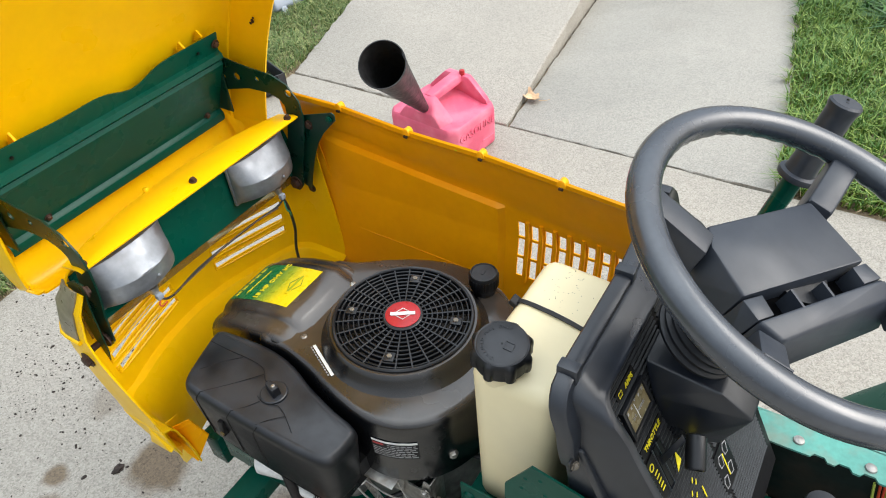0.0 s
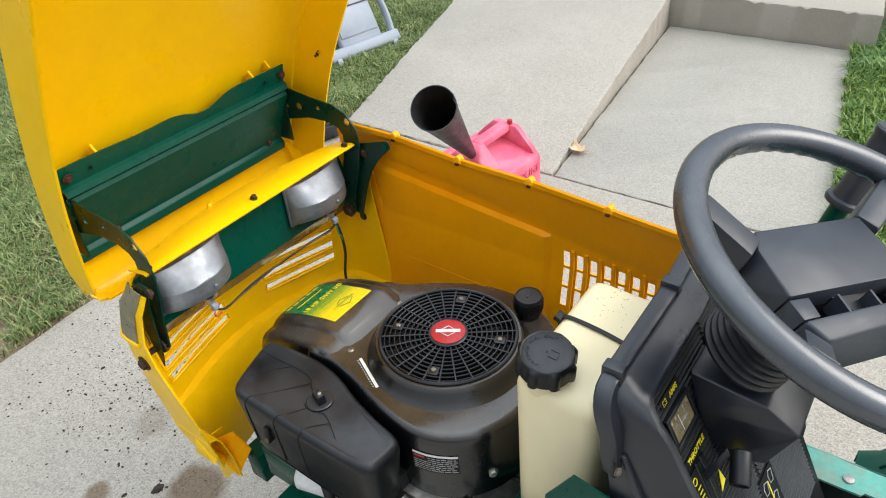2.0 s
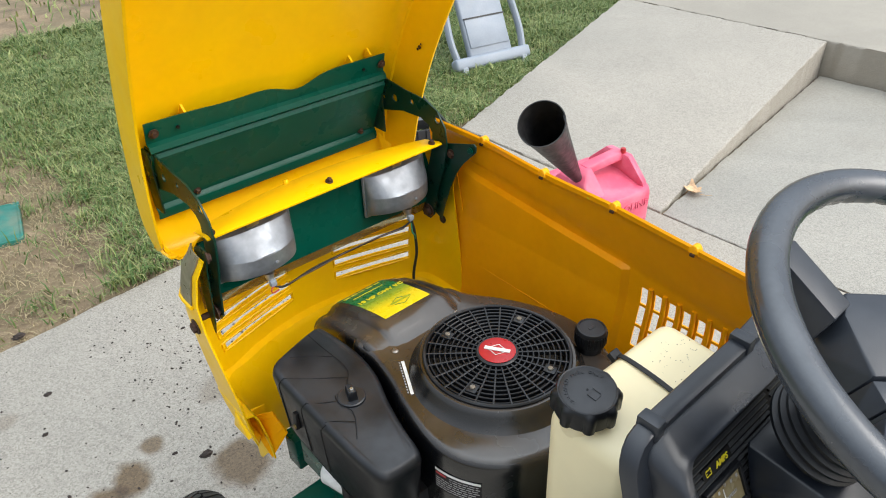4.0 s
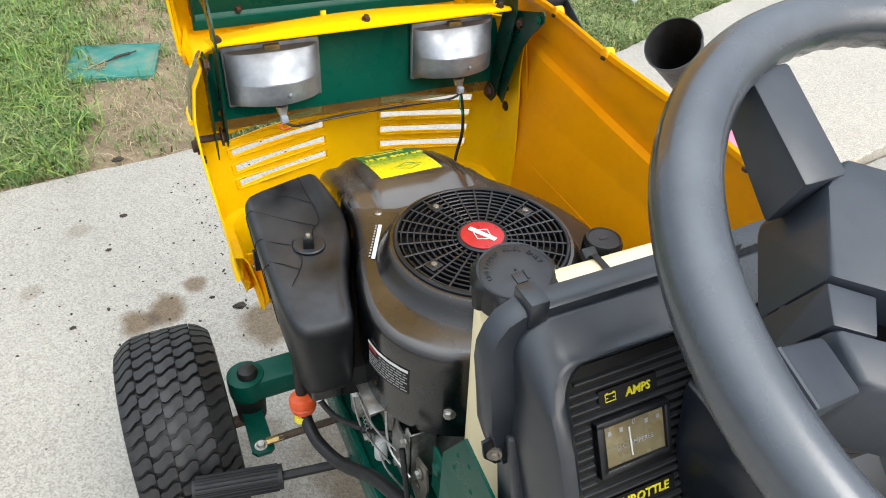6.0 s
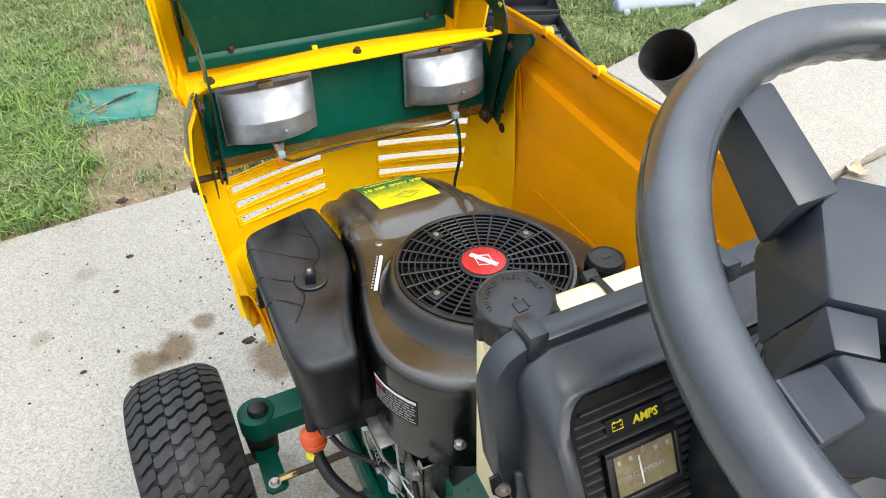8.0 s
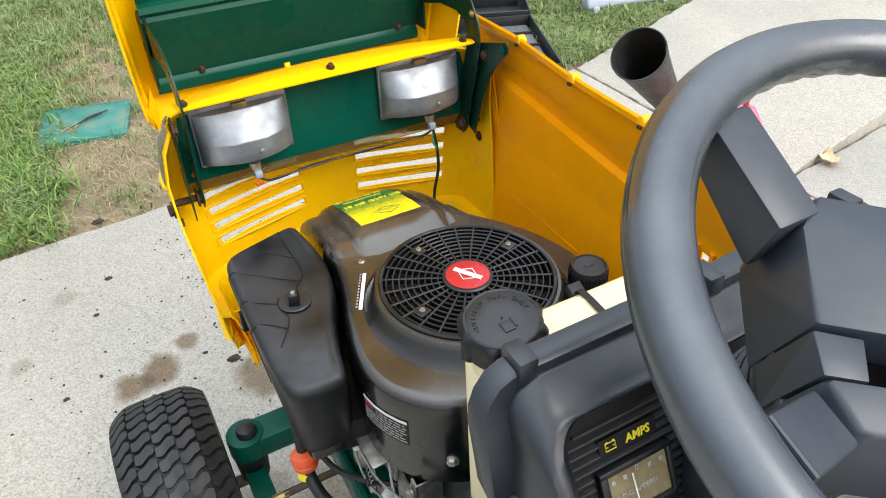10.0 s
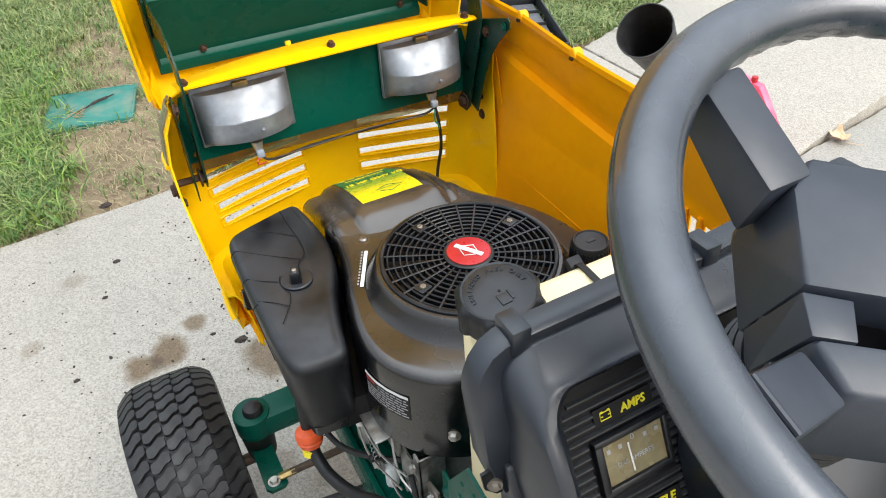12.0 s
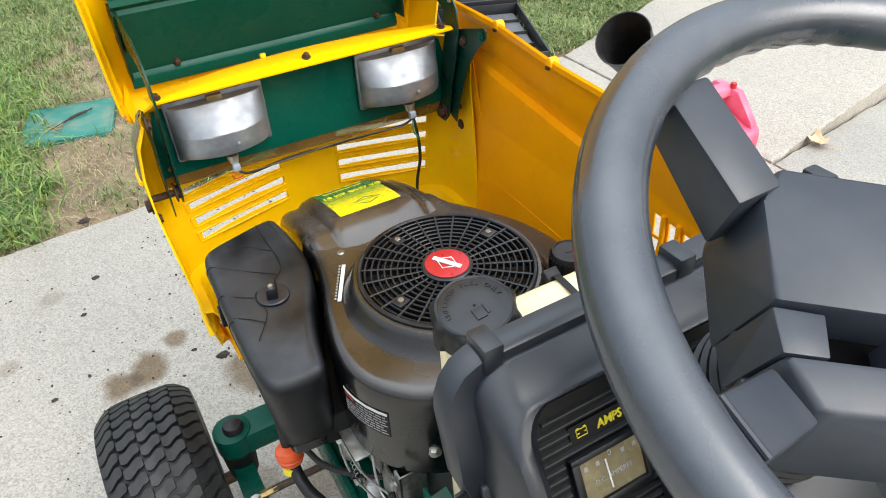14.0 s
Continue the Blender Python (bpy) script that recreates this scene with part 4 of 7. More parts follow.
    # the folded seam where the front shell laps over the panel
    part("seam_flange", thicken(grid_sheet([0.50, 0.56, 0.62, 0.68, 0.74, 0.80, 0.86, 0.9], [0, 0.5, 1], lambda z, t: (0.292 + 0.010 * fade(0.55, 0.75, z) - 0.02 * fade(0.74, 0.92, z) - 0.018 * t * fade(0.7, 0.55, z), 0.385 + 0.02 * fade(0.6, 0.9, z) - (0.022 + 0.05 * fade(0.66, 0.54, z)) * t, z)), 0.002), SHADED_YELLOW, panel)


build_side_panel(tractor)


def outline_scaled(pts, inset, z):
    """A plan outline drawn in by about inset, at height z."""
    n = len(pts)
    out = []
    for i in range(n):
        a, b, c = Vector(pts[i - 1]), Vector(pts[i]), Vector(pts[(i + 1) % n])
        t = (c - a)
        nrm = Vector((-t.y, t.x)).normalized()
        out.append((b.x + nrm.x * inset, b.y + nrm.y * inset, z))
    return out


def build_engine(tr):
    plan = [(-0.118, 0.20), (-0.126, 0.14), (-0.140, 0.075), (-0.158, 0.02), (-0.172, -0.05), (-0.165, -0.105), (-0.135, -0.150), (-0.09, -0.178), (-0.03, -0.194), (0.04, -0.194),
            (0.10, -0.176), (0.150, -0.135), (0.178, -0.08), (0.186, -0.02), (0.172, 0.045), (0.142, 0.105), (0.108, 0.155), (0.085, 0.20), (0.0, 0.205)]
    plan = [(p.x, p.y) for p in smooth_path([(x, y, 0) for x, y in plan], 4, closed=True)]
    rings = [outline_scaled(plan, i, z) for i, z in ((0.002, 0.615), (0.0, 0.64), (0.0, 0.705), (0.0005, 0.733), (0.002, 0.744), (0.005, 0.751), (0.010, 0.7558), (0.017, 0.758), (0.05, 0.758))]
    eng = part("engine", loft(rings), SHROUD, tr, "black single-cylinder petrol engine with a dusty steel blower shroud", 40)
    # raised cylinder cover in front
    rings = []
    for y, z, inx in ((0.105, 0.752, 0.006), (0.124, 0.757, 0.0), (0.140, 0.767, 0.0), (0.152, 0.774, 0.0), (0.165, 0.776, 0.0), (0.200, 0.770, 0.0), (0.250, 0.757, 0.0), (0.300, 0.738, 0.001), (0.328, 0.722, 0.004), (0.340, 0.700, 0.008), (0.343, 0.62, 0.010)):
        x0, x1, r = -0.122 + inx, 0.088 - inx, 0.020
        lo = z - 0.011 * fade(0.115, 0.150, y)
        sec = [(x0, 0.62), (x0, min(lo - r, 0.735))]
        sec += [(x0 + r - r * math.cos(k), lo - r + r * math.sin(k)) for k in (0.0, 0.4, 0.8, 1.2, 1.57)]
        sec += [(x0 + 0.033, lo), (x0 + 0.038, lo + (z - lo) * 0.35), (x0 + 0.043, lo + (z - lo) * 0.8), (x0 + 0.050, z), (x0 + 0.058, z + 0.0015), (x1 - 0.050, z + 0.0015), (x1 - 0.042, z), (x1 - 0.036, lo + (z - lo) * 0.8), (x1 - 0.031, lo + (z - lo) * 0.35), (x1 - 0.026, lo)]
        sec += [(x1 - r + r * math.sin(k), lo - r + r * math.cos(k)) for k in (0.0, 0.4, 0.8, 1.2, 1.57)]
        sec += [(x1, min(lo - r, 0.735)), (x1, 0.62)]
        rings.append([(x, y, zz) for x, zz in sec])
    part("cylinder_cover", loft(rings), SHROUD, eng, "glossy black raised cover", 50)
    # decal: green fading to yellow
    def deck(y):
        keys = [(0.105, 0.752), (0.140, 0.767), (0.152, 0.774), (0.165, 0.776), (0.200, 0.770), (0.250, 0.757), (0.300, 0.738), (0.328, 0.722), (0.345, 0.712)]
        for (ya, za), (yb, zb) in zip(keys, keys[1:]):
            if ya <= y <= yb:
                return za + (zb - za) * (y - ya) / (yb - ya) + 0.0022
        return 0.735
    def strip(y0, y1, x0, x1, mat, lift=0.0, name="decal"):
        ks = [y0 + (y1 - y0) * i / 6 for i in range(7)]
        return part(name, thicken(grid_sheet([x0, (x0 + x1) / 2, x1], ks, lambda x, y: (x, y, deck(y) + lift)), 0.0004), mat, eng)
    strip(0.176, 0.326, -0.064, 0.034, DEC_FADE)
    tilt = basis((-0.012, 0.259, deck(0.259) + 0.0010), (1, 0, 0), (0, 1, -0.36))
    lettering("lettering", "18 HP OHV I/C", 0.0152, tilt, LEMON, eng, bold=0.0006)
    for k in range(5):
        strip(0.312, 0.3185, -0.056 + k * 0.017, -0.043 + k * 0.017, LEMON, 0.0006, "print_bar")
    strip(0.290, 0.2925, -0.050, 0.016, LEMON, 0.0006, "print_bar")
    for k in range(7):
        strip(0.2300, 0.2345, -0.040 + 0.0085 * k, -0.0345 + 0.0085 * k, DEC_BLEND, 0.0004, "print_bar")
    dia = [(-0.010, 0.190), (0.014, 0.203), (-0.010, 0.216), (-0.034, 0.203)]
    part("emblem", tube([(x, y, deck(y) + 0.0006) for x, y in dia], 0.0006, 6, closed=True), DEC_GREEN, eng)
    strip(0.1985, 0.2075, -0.036, 0.016, DEC_YELLOW, 0.0011, "print_bar")
    strip(0.2005, 0.2055, -0.031, 0.011, DEC_BLEND, 0.0016, "print_bar")
    # blower housing ring and rotating screen
    hub = Matrix.Translation((0.002, -0.018, 0.0))
    part("screen_housing", moved(lathe([(0.139, 0.756), (0.134, 0.7615), (0.129, 0.7695), (0.1245, 0.7785), (0.121, 0.785), (0.119, 0.787), (0.115, 0.787), (0.1135, 0.778), (0.113, 0.758)], 64, cap=False), hub), SHROUD, eng)
    part("flywheel", moved(lathe([(0.112, 0.7585), (0.10, 0.7605), (0.055, 0.7605), (0.05, 0.766), (0.0, 0.766)], 40, cap=False), hub), COPPER, eng)
    scr = part("rotating_screen", moved(join(lathe([(0.109, 0.781), (0.1145, 0.781), (0.1145, 0.790), (0.113, 0.7915), (0.110, 0.7915), (0.109, 0.790)], 78, cap=False, closed=True)), hub), PLASTIC, tr, "black moulded debris screen", 30)
    part("screen_hub", moved(lathe([(0.0, 0.781), (0.033, 0.781), (0.033, 0.791), (0.031, 0.7925), (0.0, 0.7925)], 40, cap=False), hub), PLASTIC, scr)
    bars = 26
    vane = part("screen_bar", box(0.030, 0.1125, -0.0014, 0.0014, 0.7815, 0.7895, 0.0005, 1), PLASTIC, scr)
    vane.matrix_basis = hub
    for i in range(1, bars):
        copy_thing(vane, hub @ Matrix.Rotation(2 * math.pi * i / bars, 4, "Z"))
    for k in range(9):
        r = 0.0385 + 0.0083 * k
        part("screen_ring", moved(lathe([(r - 0.0013, 0.782), (r + 0.0013, 0.782), (r + 0.0013, 0.788), (r + 0.0006, 0.7888), (r - 0.0006, 0.7888), (r - 0.0013, 0.788)], 78, cap=False, closed=True), hub), PLASTIC, scr)
    part("hub_badge", moved(cyl(0.0285, 0.7922, 0.7938, 40, bevel=0.0006), hub), RED, eng, "red round badge")
    tilt = hub @ Matrix.Translation((0, 0, 0.794)) @ Matrix.Rotation(radians(-58), 4, "Z")
    part("emblem", moved(tube([(0.016, 0, 0.0004), (0, 0.012, 0.0004), (-0.016, 0, 0.0004), (0, -0.012, 0.0004)], 0.0008, 6, closed=True), tilt), WHITE, eng)
    part("print_bar", moved(box(-0.020, 0.020, -0.0034, 0.0034, 0.0003, 0.0016), tilt), WHITE, eng)
    for k in range(4):
        a = radians(20 + 90 * k)
        p = (0.002 + 0.086 * math.cos(a), -0.018 + 0.086 * math.sin(a), 0.7895)
        part("screen_pad", moved(box(-0.009, 0.009, -0.008, 0.008, -0.006, 0.0012, 0.001), Matrix.Translation(p) @ Matrix.Rotation(a, 4, "Z")), PLASTIC, eng)
        part("bolt", hex_bolt((p[0], p[1], p[2] + 0.001), (0, 0, 1), 0.0044, 0.003, False), DIRTY_METAL, eng)
    # oil filler, shroud screws, labels
    oil = part("oil_cap", moved(lathe([(0.019, 0.752), (0.020, 0.768), (0.0235, 0.770), (0.0245, 0.775), (0.0245, 0.797), (0.0225, 0.801), (0.0205, 0.8015), (0.0195, 0.800), (0.0, 0.800)], 36, cap=False), Matrix.Translation((0.140, -0.089, 0))), PLASTIC, eng)
    for k in range(28):
        a = 2 * math.pi * k / 28
        part("cap_ridge", moved(box(0.0238, 0.0256, -0.0011, 0.0011, 0.776, 0.795), Matrix.Translation((0.140, -0.089, 0)) @ Matrix.Rotation(a, 4, "Z")), PLASTIC, oil)
    part("raised_mark", box(0.134, 0.146, -0.0915, -0.0865, 0.800, 0.8012, 0.0004), PLASTIC, oil)
    for p in ((-0.090, 0.120, 0.7575), (0.047, 0.123, 0.7575), (0.11, -0.145, 0.752)):
        part("screw", moved(lathe([(0.0055, 0), (0.0055, 0.0015), (0.0035, 0.003), (0.002, 0.003), (0.0018, 0.0015)], 16), Matrix.Translation(p)), ZINC, eng)
    d = Vector((-0.041, -0.078, 0))
    lab = basis((-0.1095, 0.058, 0.7590), d, (0.078, -0.041, 0))
    part("print_bar", moved(box(-0.036, 0.038, -0.0075, -0.0025, 0.0002, 0.0006), lab), WHITE, eng)
    for k in range(12):
        part("print_bar", moved(box(-0.035 + k * 0.006, -0.0315 + k * 0.006, -0.0115, -0.0092, 0.0002, 0.0005), lab), SILVER, eng)
    skirt = [(-0.1725, -0.060), (-0.1715, -0.075), (-0.1685, -0.092), (-0.1625, -0.109), (-0.153, -0.127), (-0.1405, -0.1445)]

    def on_skirt(u, z, lift):
        i = min(len(skirt) - 2, int(u * (len(skirt) - 1)))
        t = u * (len(skirt) - 1) - i
        a, b = Vector(skirt[i]), Vector(skirt[i + 1])
        p, nrm = a.lerp(b, t), Vector(((b - a).y, -(b - a).x)).normalized()
        if nrm.x > 0:
            nrm = -nrm
        return (p.x + nrm.x * lift, p.y + nrm.y * lift, z)

    def sticker(u0, u1, z0, z1, mat, lift, name):
        us = [u0 + (u1 - u0) * i / 8 for i in range(9)]
        part(name, thicken(grid_sheet(us, [z0, z1], lambda u, z: on_skirt(u, z, lift)), 0.0003), mat, eng)
    sticker(0.12, 0.90, 0.678, 0.720, INK, 0.0012, "label")
    sticker(0.13, 0.89, 0.7150, 0.7195, WHITE, 0.0020, "print_bar")
    sticker(0.15, 0.36, 0.7085, 0.7125, RED, 0.0020, "print_bar")
    rng = random.Random(3)
    for row in range(7):
        u, z = (0.42 if row < 2 else 0.15), 0.7105 - 0.0046 * row
        while u < 0.84:
            e = min(0.88, u + rng.uniform(0.03, 0.10))
            sticker(u, e, z - 0.0010, z + 0.0007, SILVER, 0.0020, "print_bar")
            u = e + 0.018
    part("shroud_bolt", hex_bolt((-0.1085, -0.1685, 0.661), (-0.62, -0.78, 0), 0.0062, 0.006), ZINC, eng)
    return eng


engine = build_engine(tractor)


def build_air_cleaner(tr):
    """A boxy moulded cover: crisp flat top, slanted front edge, rounded rear, scored lines that run down the left side."""
    plan = [(-0.150, 0.264), (-0.170, 0.261), (-0.205, 0.251), (-0.238, 0.240), (-0.253, 0.229), (-0.259, 0.210), (-0.262, 0.150), (-0.264, 0.08), (-0.264, 0.0), (-0.261, -0.040), (-0.252, -0.057), (-0.235, -0.062),
            (-0.205, -0.064), (-0.190, -0.060), (-0.183, -0.046), (-0.177, -0.012), (-0.159, 0.05), (-0.140, 0.10), (-0.131, 0.15), (-0.132, 0.20), (-0.137, 0.245), (-0.141, 0.258)]
    plan = [(p.x, p.y) for p in smooth_path([(x, y, 0) for x, y in plan], 3, closed=True)]

    def drop(p):
        x, y, z = p
        back = fade(-0.025, -0.064, y)
        return (x + 0.012 * fade(0.74, 0.62, z) * fade(-0.20, -0.25, x), y + (0.735 - z) * 0.14 * back, z - 0.012 * back ** 2 * fade(0.70, 0.757, z))

    rings = [[drop(p) for p in outline_scaled(plan, -i, z)] for i, z in ((-0.004, 0.618), (0.0, 0.622), (0.0, 0.66), (0.0, 0.741), (-0.0010, 0.7475), (-0.0035, 0.7525), (-0.0075, 0.7555), (-0.0115, 0.7570))]
    rings = [[Vector(p) for p in r] for r in rings]
    acm = loft(rings)
    ac = part("air_cleaner_cover", acm, PLASTIC, tr, "matt black moulded air-cleaner cover", 40)

    def top_z(x, y):
        back = fade(-0.025, -0.064, y)
        return 0.7574 - 0.012 * back ** 2 - 0.003 * fade(-0.253, -0.262, x)
    part("knob_base", moved(lathe([(0.0215, 0.752), (0.0212, 0.7575), (0.0195, 0.7588), (0.006, 0.7592), (0.0, 0.7592)], 32, cap=False), Matrix.Translation((-0.199, 0.088, 0))), PLASTIC, ac)
    part("knob_grip", moved(hull([(-0.0125, -0.0075, 0), (0.015, -0.0060, 0), (0.015, 0.0060, 0), (-0.0125, 0.0075, 0), (-0.0115, -0.0065, 0.018), (0.012, -0.005, 0.015), (0.012, 0.005, 0.015), (-0.0115, 0.0065, 0.018)], 0.002), Matrix.Translation((-0.199, 0.088, 0.7575)) @ Matrix.Rotation(radians(72), 4, "Z")), PLASTIC, ac)
    part("knob_stud", moved(cyl(0.0032, 0, 0.006, 12, bevel=0.001), Matrix.Translation((-0.201, 0.082, 0.7735))), ZINC, ac)
    grooves = [[(-0.170, 0.252), (-0.170, 0.21), (-0.168, 0.165), (-0.172, 0.135), (-0.186, 0.118), (-0.190, 0.108)], [(-0.222, 0.225), (-0.195, 0.205), (-0.170, 0.180)],
               [(-0.254, 0.192), (-0.215, 0.155), (-0.180, 0.126)], [(-0.256, 0.124), (-0.240, 0.108), (-0.222, 0.096)], [(-0.216, 0.106), (-0.2205, 0.094), (-0.2200, 0.080), (-0.2155, 0.066), (-0.2190, 0.053), (-0.2244, 0.0428), (-0.2330, 0.029), (-0.2413, 0.0163)], [(-0.256, 0.073), (-0.240, 0.060), (-0.2244, 0.0435)]]
    for g in grooves:
        part("moulded_line", tube(smooth_path([(x, y, top_z(x, y) - 0.0004) for x, y in g], 6), 0.0006, 6), INK, ac)
    for y in (0.192, 0.124, 0.069):
        wx = -0.2592 - 0.0046 * fade(0.21, 0.09, y)
        part("moulded_line", tube(smooth_path([(wx + 0.006, y, 0.7547), (wx + 0.0012, y + 0.004, 0.7475), (wx + 0.0004, y + 0.008, 0.735), (wx + 0.0048, y + 0.014, 0.69), (wx + 0.0108, y + 0.020, 0.63)], 5), 0.0012, 6), INK, ac)
    # added black block: stands for the shade in the gap beside the shroud
    part("gap_shade_filler", hull([(x, y, z) for z in (0.600, 0.650) for x, y in ((-0.205, -0.045), (-0.155, -0.050), (-0.175, 0.225), (-0.110, 0.215))]), INK, tr)
    part("side_window", hull([(x, y, z) for x in (-0.2640, -0.2540) for y, z in ((0.150, 0.716), (0.162, 0.712), (0.168, 0.676), (0.158, 0.674))], 0.001), INK, ac)
    part("side_fitting", moved(cyl(0.004, 0, 0.003, 10), axis_to((-0.2635, 0.160, 0.683), (-1, 0, 0))), BRASS, ac)
    part("base_plate", loft([outline_scaled(plan, 0.016, 0.606), outline_scaled(plan, 0.016, 0.620)]), SHROUD, tr)


build_air_cleaner(tractor)


def build_engine_base(tr):
    """The crankcase, carburettor side and linkage below the shroud."""
    blk = part("crankcase", join(moved(lathe([(0.12, 0.40), (0.135, 0.43), (0.135, 0.60), (0.15, 0.618)], 32), Matrix.Translation((0.0, -0.03, 0))), box(-0.10, 0.08, 0.08, 0.32, 0.44, 0.618, 0.01)), ALLOY, tr, "grimy cast aluminium crankcase")
    for k in range(7):
        part("cooling_fin", box(-0.11, 0.09, 0.12, 0.33, 0.47 + 0.02 * k, 0.475 + 0.02 * k, 0.001), ALLOY, blk)
    # governor bracket and linkage on the left side
    def on_side(x):
        return lambda a, b, d: (x + d, a, b)
    part("bracket", plate([(0.01, 0.612), (-0.015, 0.612), (-0.072, 0.515), (-0.068, 0.500), (-0.052, 0.500), (-0.045, 0.520)], 0.003, on_side(-0.172), [ring2(-0.005, 0.602, 0.005), ring2(-0.057, 0.512, 0.005)]), ZINC, blk)
    part("bracket", plate([(-0.02, 0.605), (-0.085, 0.612), (-0.10, 0.595), (-0.095, 0.56), (-0.05, 0.55), (-0.025, 0.57)], 0.003, on_side(-0.155), [ring2(-0.05, 0.585, 0.008), ring2(-0.08, 0.59, 0.005)]), ZINC, blk)
    ub = part("bracket", join(plate([(-0.085, 0.612), (-0.10, 0.612), (-0.105, 0.585), (-0.13, 0.585), (-0.135, 0.612), (-0.148, 0.610), (-0.148, 0.51), (-0.135, 0.492), (-0.105, 0.492), (-0.088, 0.515)], 0.003, on_side(-0.150), [ring2(-0.10, 0.525, 0.0045), ring2(-0.135, 0.56, 0.005)]),
                           box(-0.150, -0.112, -0.148, -0.145, 0.51, 0.610, 0.001), box(-0.150, -0.112, -0.089, -0.086, 0.515, 0.605, 0.001)), ZINC, blk, "zinc-plated bent throttle bracket")
    part("bolt", hex_bolt((-0.151, -0.112, 0.512), (-1, 0, 0), 0.006, 0.006), ZINC, ub)
    part("bracket", plate([(-0.150, 0.565), (-0.178, 0.575), (-0.185, 0.54), (-0.175, 0.485), (-0.150, 0.47), (-0.128, 0.485), (-0.132, 0.52)], 0.003, on_side(-0.140), [ring2(-0.155, 0.51, 0.009), ring2(-0.165, 0.55, 0.005)]), DIRTY_METAL, blk)
    part("bracket", box(-0.185, -0.148, -0.10, -0.02, 0.612, 0.615, 0.001), ZINC, blk)
    part("carburettor", join(box(-0.175, -0.13, -0.01, 0.05, 0.53, 0.60, 0.008), moved(cyl(0.024, 0.475, 0.535, 18, bevel=0.004), Matrix.Translation((-0.150, 0.02, 0)))), ALLOY, blk)
    part("bobbin", moved(cyl(0.010, 0.0, 0.042, 14, bevel=0.002), axis_to((-0.160, -0.070, 0.472), (0.02, 0.05, 1))), WHITE_PL, blk)
    part("bobbin", moved(cyl(0.007, 0.0, 0.012, 14, bevel=0.002), axis_to((-0.176, -0.035, 0.585), (-1, 0, 0.2))), WHITE_PL, blk)
    part("bobbin", moved(cyl(0.0055, 0.0, 0.010, 12, bevel=0.001), axis_to((-0.176, -0.062, 0.535), (-1, 0, 0.2))), PLASTIC, blk)
    coil = [(-0.178 + 0.0027 * math.cos(k * 0.9), -0.02 - 0.0009 * k * 0.6, 0.600 - 0.0007 * k + 0.0027 * math.sin(k * 0.9)) for k in range(90)]
    part("spring", tube(coil, 0.0007, 5), ZINC, blk)
    for path in ([(-0.176, 0.02, 0.59), (-0.183, -0.03, 0.60), (-0.178, -0.085, 0.575), (-0.160, -0.13, 0.565)], [(-0.178, 0.0, 0.56), (-0.182, -0.05, 0.53), (-0.165, -0.12, 0.525)], [(-0.160, -0.09, 0.60), (-0.166, -0.12, 0.56), (-0.155, -0.165, 0.55)], [(-0.160, -0.05, 0.50), (-0.165, -0.10, 0.49), (-0.150, -0.17, 0.50)]):
        part("linkage", tube(smooth_path(path, 6), 0.0017, 6), ZINC, blk)
    for p in ((-0.158, -0.055, 0.585), (-0.153, -0.140, 0.59), (-0.142, -0.165, 0.55), (-0.178, 0.03, 0.565), (-0.175, -0.057, 0.512)):
        part("bolt", hex_bolt(p, (-1, 0, 0), 0.006, 0.006), ZINC, blk)
    part("exhaust_elbow", tube(smooth_path([(-0.12, 0.03, 0.60), (-0.175, 0.05, 0.61), (-0.19, 0.12, 0.60)], 6), 0.016, 12), ROD, blk)
    # oil filter under the air cleaner
    fil = part("oil_filter", moved(cyl(0.030, -0.035, 0.035, 28, bevel=0.006), axis_to((-0.190, 0.165, 0.497), (0.25, -1, 0))), WHITE_PL, tr, "white canister filter")
    part("filter_end", moved(cyl(0.020, 0.035, 0.05, 20, bevel=0.003), axis_to((-0.190, 0.165, 0.497), (0.25, -1, 0))), LEMON, fil)
    part("hose", tube(smooth_path([(-0.178, 0.115, 0.505), (-0.180, 0.10, 0.495), (-0.185, 0.08, 0.46)], 6), 0.011, 12), GREEN, fil)
    # primer plug, hose and cable
    plug = part("drain_plug", moved(lathe([(0.010, -0.016), (0.017, -0.013), (0.020, -0.005), (0.0185, -0.003), (0.0185, 0.001), (0.021, 0.003), (0.020, 0.012), (0.012, 0.016)], 24), axis_to((-0.239, 0.056, 0.485), (0.05, 0.25, 1))), ORANGE, tr, "bright orange ribbed plastic plug")
    part("tie", moved(lathe([(0.011, -0.032), (0.014, -0.028), (0.013, -0.020), (0.010, -0.018)], 12), axis_to((-0.241, 0.058, 0.482), (0.05, 0.25, 1))), LEMON, plug)
    part("hose", tube(smooth_path([(-0.240, 0.050, 0.462), (-0.237, 0.030, 0.450), (-0.231, 0.0, 0.447), (-0.213, -0.05, 0.456), (-0.185, -0.12, 0.499), (-0.165, -0.19, 0.52), (-0.13, -0.24, 0.50)], 8), 0.0096, 14), HOSE, plug, "thick black rubber hose")
    part("hose", tube(smooth_path([(-0.238, 0.063, 0.498), (-0.236, 0.075, 0.54), (-0.232, 0.085, 0.61)], 6), 0.009, 12), HOSE, plug)
    sleeve = (Vector((-0.227, 0.068, 0.533)), Vector((-0.216, 0.034, 0.502)))
    part("cable_sleeve", tube([sleeve[0].lerp(sleeve[1], -0.5), sleeve[0].lerp(sleeve[1], 0.45)], [0.0085, 0.0075], 12), WHITE_PL, plug)
    part("cable_boot", tube([sleeve[0].lerp(sleeve[1], 0.45), sleeve[1]], [0.0068, 0.0058], 12), HOSE, plug)
